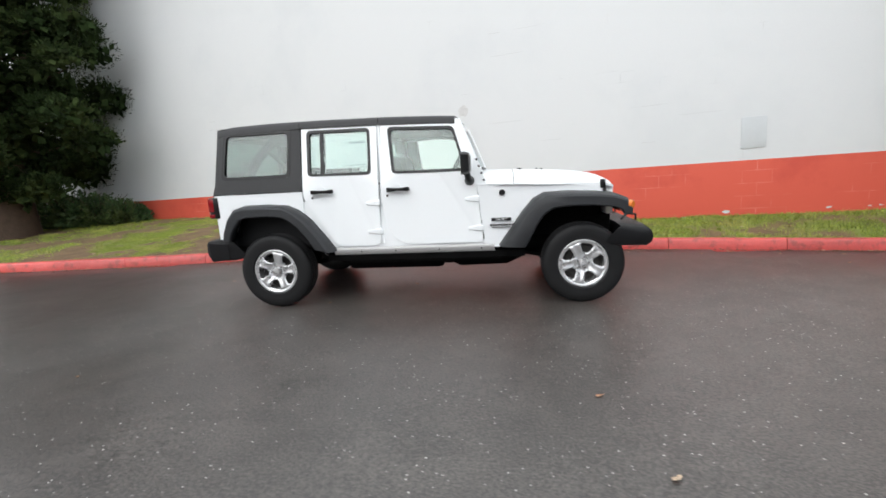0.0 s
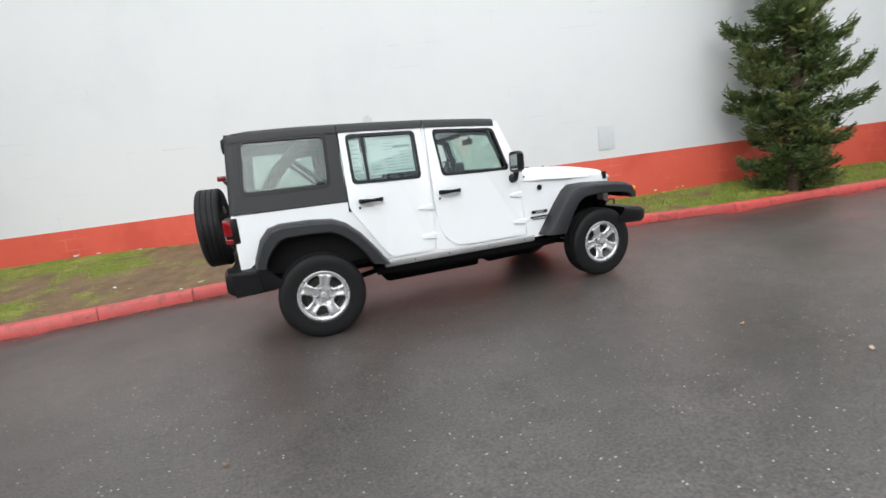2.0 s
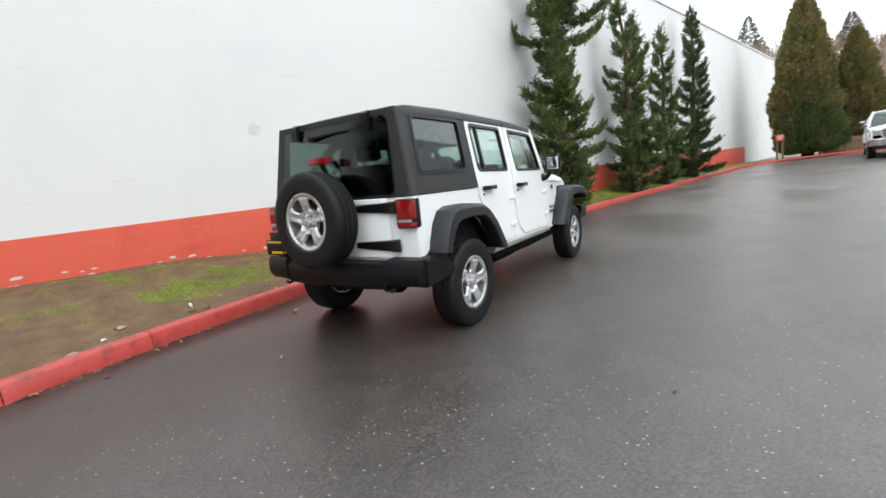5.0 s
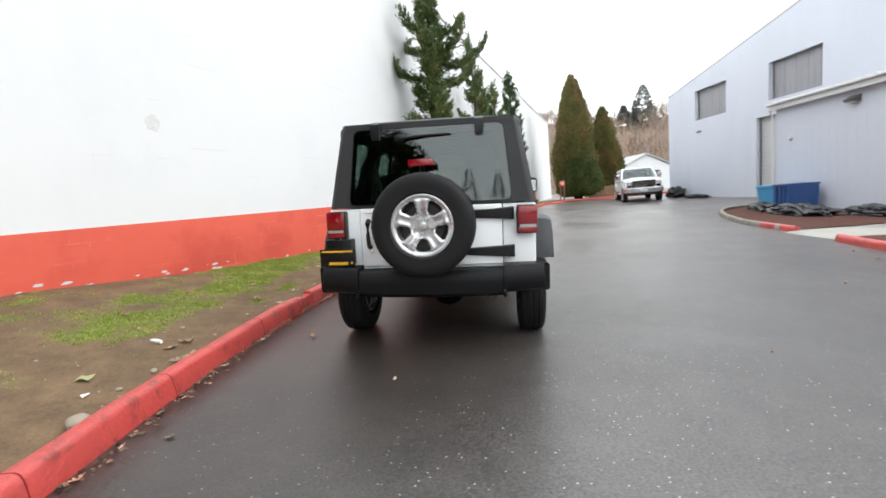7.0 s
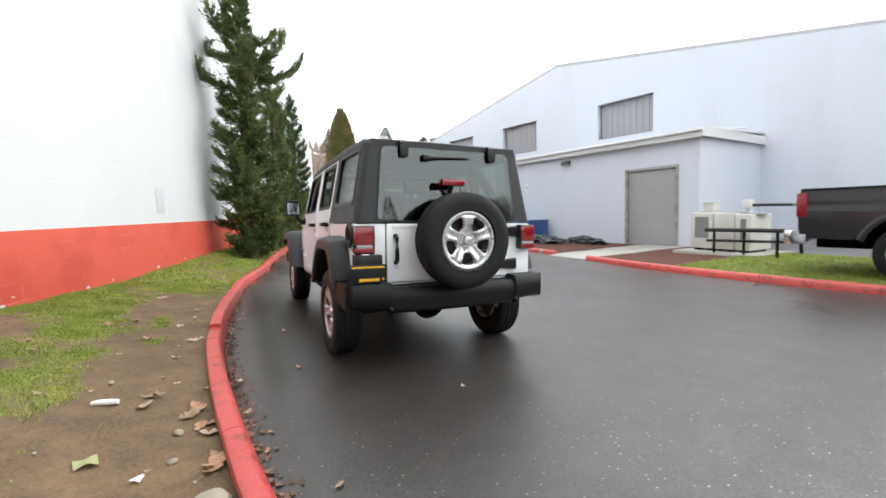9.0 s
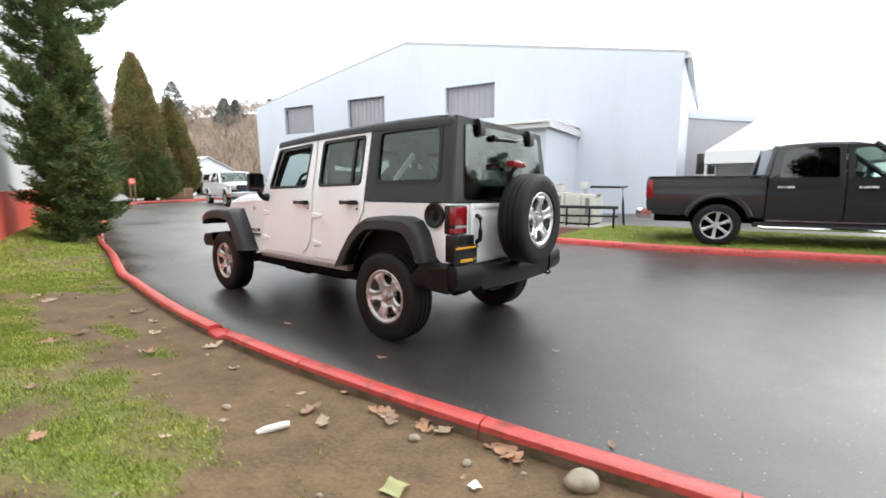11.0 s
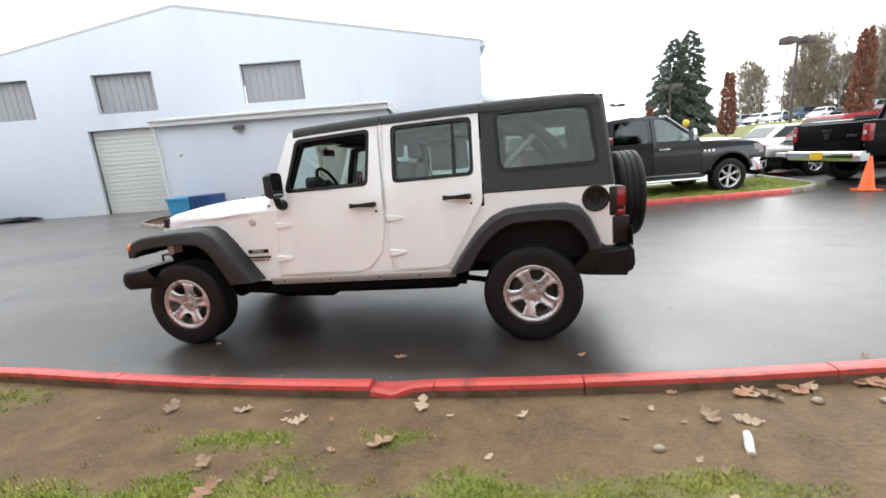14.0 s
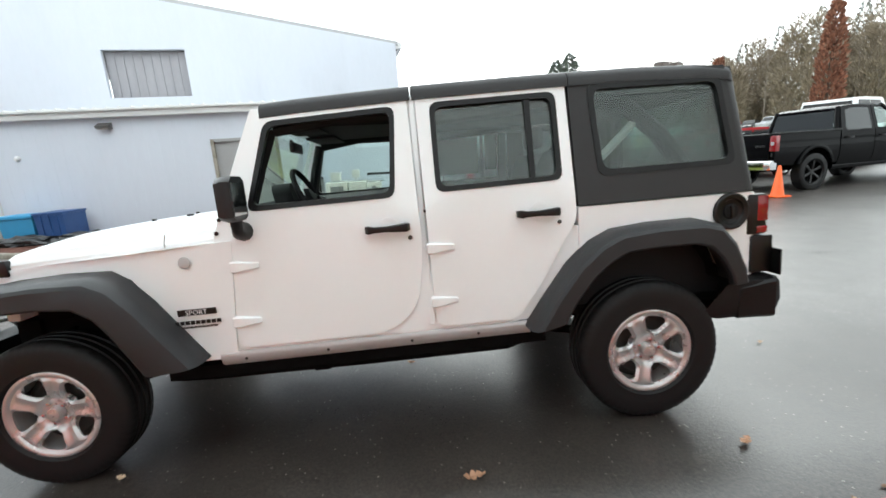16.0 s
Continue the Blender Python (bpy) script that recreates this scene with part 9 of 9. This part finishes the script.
def drop_leaf(x, y, r, k=None, size=1.0):
    on_verge = y > kerb_y(x) + 0.10
    z = verge_z(x, y) if on_verge else road_z(x, y)
    if not on_verge and y > kerb_y(x) - 0.05:
        z = road_z(x, y) + 0.152
    o = new("oak_leaf", LEAVES[r.randrange(9) if k is None else k])
    o.matrix_basis = Matrix.Translation((x, y, z + 0.004)) @ Matrix.Rotation(r.uniform(0, 6.28), 4, "Z") @ Matrix.Rotation(r.uniform(-0.25, 0.25), 4, "X") @ Matrix.Scale(size * r.uniform(0.5, 0.9), 4)
    where = "on the bare soil" if on_verge else "on the wet asphalt"
    tagged(o, "curled dry brown oak leaf lying " + where, "leaf", group="fallen leaves")


rl = random.Random(3)
for x, y in ((0.76, 2.30), (0.12, 2.02), (0.65, 1.92), (1.66, 2.00), (1.35, 2.69), (1.13, 2.59), (2.12, 1.99), (1.28, 2.10), (1.51, 2.49), (-0.65, 1.75), (-0.73, 2.02), (-0.87, 2.05), (-0.975, 1.785), (-1.085, 1.82),
             (-1.21, 1.71), (-1.33, 1.70), (2.99, 2.47), (3.24, 2.50), (-0.31, 2.96), (-1.02, 1.80), (-1.25, 1.755), (0.30, 2.9), (0.60, 3.02)):
    drop_leaf(x, y, rl, size=1.45)
for x, y in ((-1.58, 1.665), (-1.64, 1.66), (-1.69, 1.672)):
    drop_leaf(x, y, rl, 2, size=1.8)
drop_leaf(0.98, 1.15, rl, 2, 1.2)
for k in range(26):
    x = rl.uniform(2.2, 6.5) if k % 2 else rl.uniform(-6.5, -1.9)
    drop_leaf(x, kerb_y(x) + 0.16 + abs(rl.gauss(0, 0.75)), rl)
for k in range(16):
    x = rl.uniform(-1.9, 2.2)
    drop_leaf(x, kerb_y(x) + 0.2 + abs(rl.gauss(0, 0.6)), rl, size=0.55)
for k in range(40):
    x = rl.uniform(-6, 9)
    drop_leaf(x, kerb_y(x) - 0.06 - abs(rl.gauss(0, 0.14)), rl, size=0.75)
for k in range(14):
    drop_leaf(rl.uniform(-4, 7), rl.uniform(-5.5, 1.2), rl, size=0.8)
for k in range(24):
    x = rl.uniform(-6, 4)
    drop_leaf(x, -5.75 + rl.uniform(-0.1, 0.25) - 0.03 * abs(x), rl, size=0.9)


def stone(name, label, x, y, r, seed, material):
    bm = bmesh.new()
    bmesh.ops.create_icosphere(bm, subdivisions=3, radius=1.0)
    for v in bm.verts:
        v.co = v.co * (1 + 0.16 * noise.noise(v.co * 1.4 + Vector((seed, 0, 0))))
        v.co = Vector((v.co.x * r * 1.25, v.co.y * r, v.co.z * r * 0.7))
    o = tagged(mesh_object(name, bm, material, smooth=60), label, "stone")
    o.matrix_basis = Matrix.Translation((x, y, (verge_z(x, y) if y > kerb_y(x) + 0.1 else road_z(x, y)) + r * 0.45)) @ Matrix.Rotation(seed, 4, "Z")


pebble = mat("pale_pebble", (0.34, 0.29, 0.22), 0.7, vary=0.15, scale=9, bump=0.003, bump_scale=40, second=(0.25, 0.20, 0.15), second_scale=10)
stone("stone", "pale rounded stone on the bare soil by the kerb", -1.975, 1.665, 0.055, 1.0, pebble)
for x, y, q in ((-1.275, 1.85, 0.022), (-0.425, 2.30, 0.020), (-1.56, 1.84, 0.018)):
    stone("pebble", "small pale pebble on the bare soil", x, y, q, x * 7, pebble)
for k in range(12):
    x = rl.uniform(-3.5, 2.5)
    stone("pebble", "small pale pebble on the bare soil", x, kerb_y(x) + rl.uniform(0.2, 1.3), rl.uniform(0.006, 0.013), 2.0 + k, pebble)
white_litter = mat("white_litter_paper", (0.82, 0.82, 0.80), 0.6, vary=0.06, scale=30)
lime = mat("yellow_green_scrap", (0.36, 0.36, 0.17), 0.6, vary=0.15, scale=30)
pt = tagged(mesh_object("paper_tube", tube([(-0.07, 0, 0.015), (-0.03, 0.002, 0.017), (0.03, 0.0, 0.017), (0.07, 0.004, 0.015)], [0.014, 0.017, 0.017, 0.013], 10), white_litter, smooth=50), "crushed white paper cup lying on the soil", "litter")
pt.matrix_basis = Matrix.Translation((-0.78, 2.25, verge_z(-0.78, 2.25))) @ Matrix.Rotation(radians(70), 4, "Z")
for nm, mt, x, y, lb in (("wrapper_scrap", lime, -1.475, 2.165, "crumpled yellow-green scrap on the soil"), ("paper_scrap", white_litter, -1.68, 1.95, "small crumpled white paper scrap on the soil"), ("paper_scrap", white_litter, -2.6, 2.5, "small torn white paper scrap on the soil")):
    bm = bmesh.new()
    bmesh.ops.create_grid(bm, x_segments=8, y_segments=6, size=0.042 if mt is lime else 0.02)
    for v in bm.verts:
        v.co.z = 0.012 + 0.018 * noise.noise(v.co * 22 + Vector((x, y, 0)))
    o = tagged(mesh_object(nm, bm, mt, smooth=20), lb, "litter")
    o.matrix_basis = Matrix.Translation((x, y, verge_z(x, y) + 0.004)) @ Matrix.Rotation(x * 3, 4, "Z")

# ---------------------------------------------------------------- grass
grass_green = mat("turf_blades", (0.25, 0.31, 0.042), 0.6, vary=0.25, scale=1.2, island=0.45, second=(0.39, 0.375, 0.095), second_at=(0.48, 0.66), second_scale=2.5)


def blades(name, label, count, pick, height, r):
    verts, faces = [], []
    tries = 0
    while len(faces) < count and tries < count * 6:
        tries += 1
        got = pick(r)
        if got is None:
            continue
        x, y, z = got
        for k in range(3):
            a, t = r.uniform(0, 6.28), r.uniform(0.2, 0.9)
            h = height * r.uniform(0.5, 1.3)
            px, py = x + r.gauss(0, 0.014), y + r.gauss(0, 0.014)
            dx, dy = math.cos(a), math.sin(a)
            w = 0.0028 + height * 0.03
            i = len(verts)
            verts += [(px - dy * w, py + dx * w, z - 0.004), (px + dy * w, py - dx * w, z - 0.004), (px + dx * h * t, py + dy * h * t, z + h * math.sqrt(max(0.1, 1 - t * t)))]
            faces.append((i, i + 1, i + 2))
    return tagged(mesh_from(name, verts, faces, grass_green), label, "grass", kind="stuff")


def verge_pick(x0, x1):
    def pick(r):
        x = r.uniform(x0, x1)
        y = r.uniform(kerb_y(x) + 0.11, wall_y(x) - 0.02)
        s = turf_share(x, y) + 0.36 * noise.noise(Vector((x * 12, y * 12, 0)))
        return None if s < 0.40 + r.uniform(0, 0.62) else (x, y, verge_z(x, y))
    return pick


rg = random.Random(17)
blades("verge_grass", "short patchy green turf and moss on the verge", 210000, verge_pick(-5.5, 4.5), 0.017, rg)
blades("verge_grass.001", "green grass along the verge under the pines", 50000, verge_pick(4.5, 16), 0.05, rg)
blades("verge_grass.002", "green grass on the verge towards the dark conifer", 36000, verge_pick(-14, -5.5), 0.05, rg)


def island_pick(r):
    x = r.uniform(-6.8, 1.9)
    y = r.uniform(-9.4, -6.1)
    e = polyline_at(sorted((p.x, p.y) for p in FAR_LINE if p.y > -6.86), x) - 0.14
    return None if y > e else (x, y, lie(x, y, 0.09))


blades("island_grass", "short mown green turf of the island", 60000, island_pick, 0.045, rg)


# ---------------------------------------------------------------- washed-up debris in the gutter
def gutter_debris():
    r = random.Random(29)
    verts, faces = [], []
    for k in range(3800):
        x = r.uniform(-7, 11)
        heapy = noise.noise(Vector((x * 1.3, 0, 2.0))) + 0.15
        if r.random() > 0.35 + heapy:
            continue
        y = kerb_y(x) - 0.032 - abs(r.gauss(0, 0.045))
        z = road_z(x, y) + r.uniform(0.002, 0.012)
        a, s = r.uniform(0, 6.28), r.uniform(0.005, 0.017)
        i = len(verts)
        tilt = r.uniform(-0.006, 0.006)
        for q in range(4):
            b = a + q * 1.57 + r.uniform(-0.3, 0.3)
            verts.append((x + s * math.cos(b) * (1.5 if q % 2 else 0.7), y + s * math.sin(b), z + (tilt if q < 2 else -tilt)))
        faces.append((i, i + 1, i + 2, i + 3))
    crumbs = mat("rotted_leaf_crumbs", (0.17, 0.105, 0.065), 0.9, vary=0.3, scale=8, island=0.55)
    tagged(mesh_from("gutter_debris", verts, faces, crumbs), "brown leaf crumbs and grit washed along the gutter", "debris", kind="stuff")


gutter_debris()
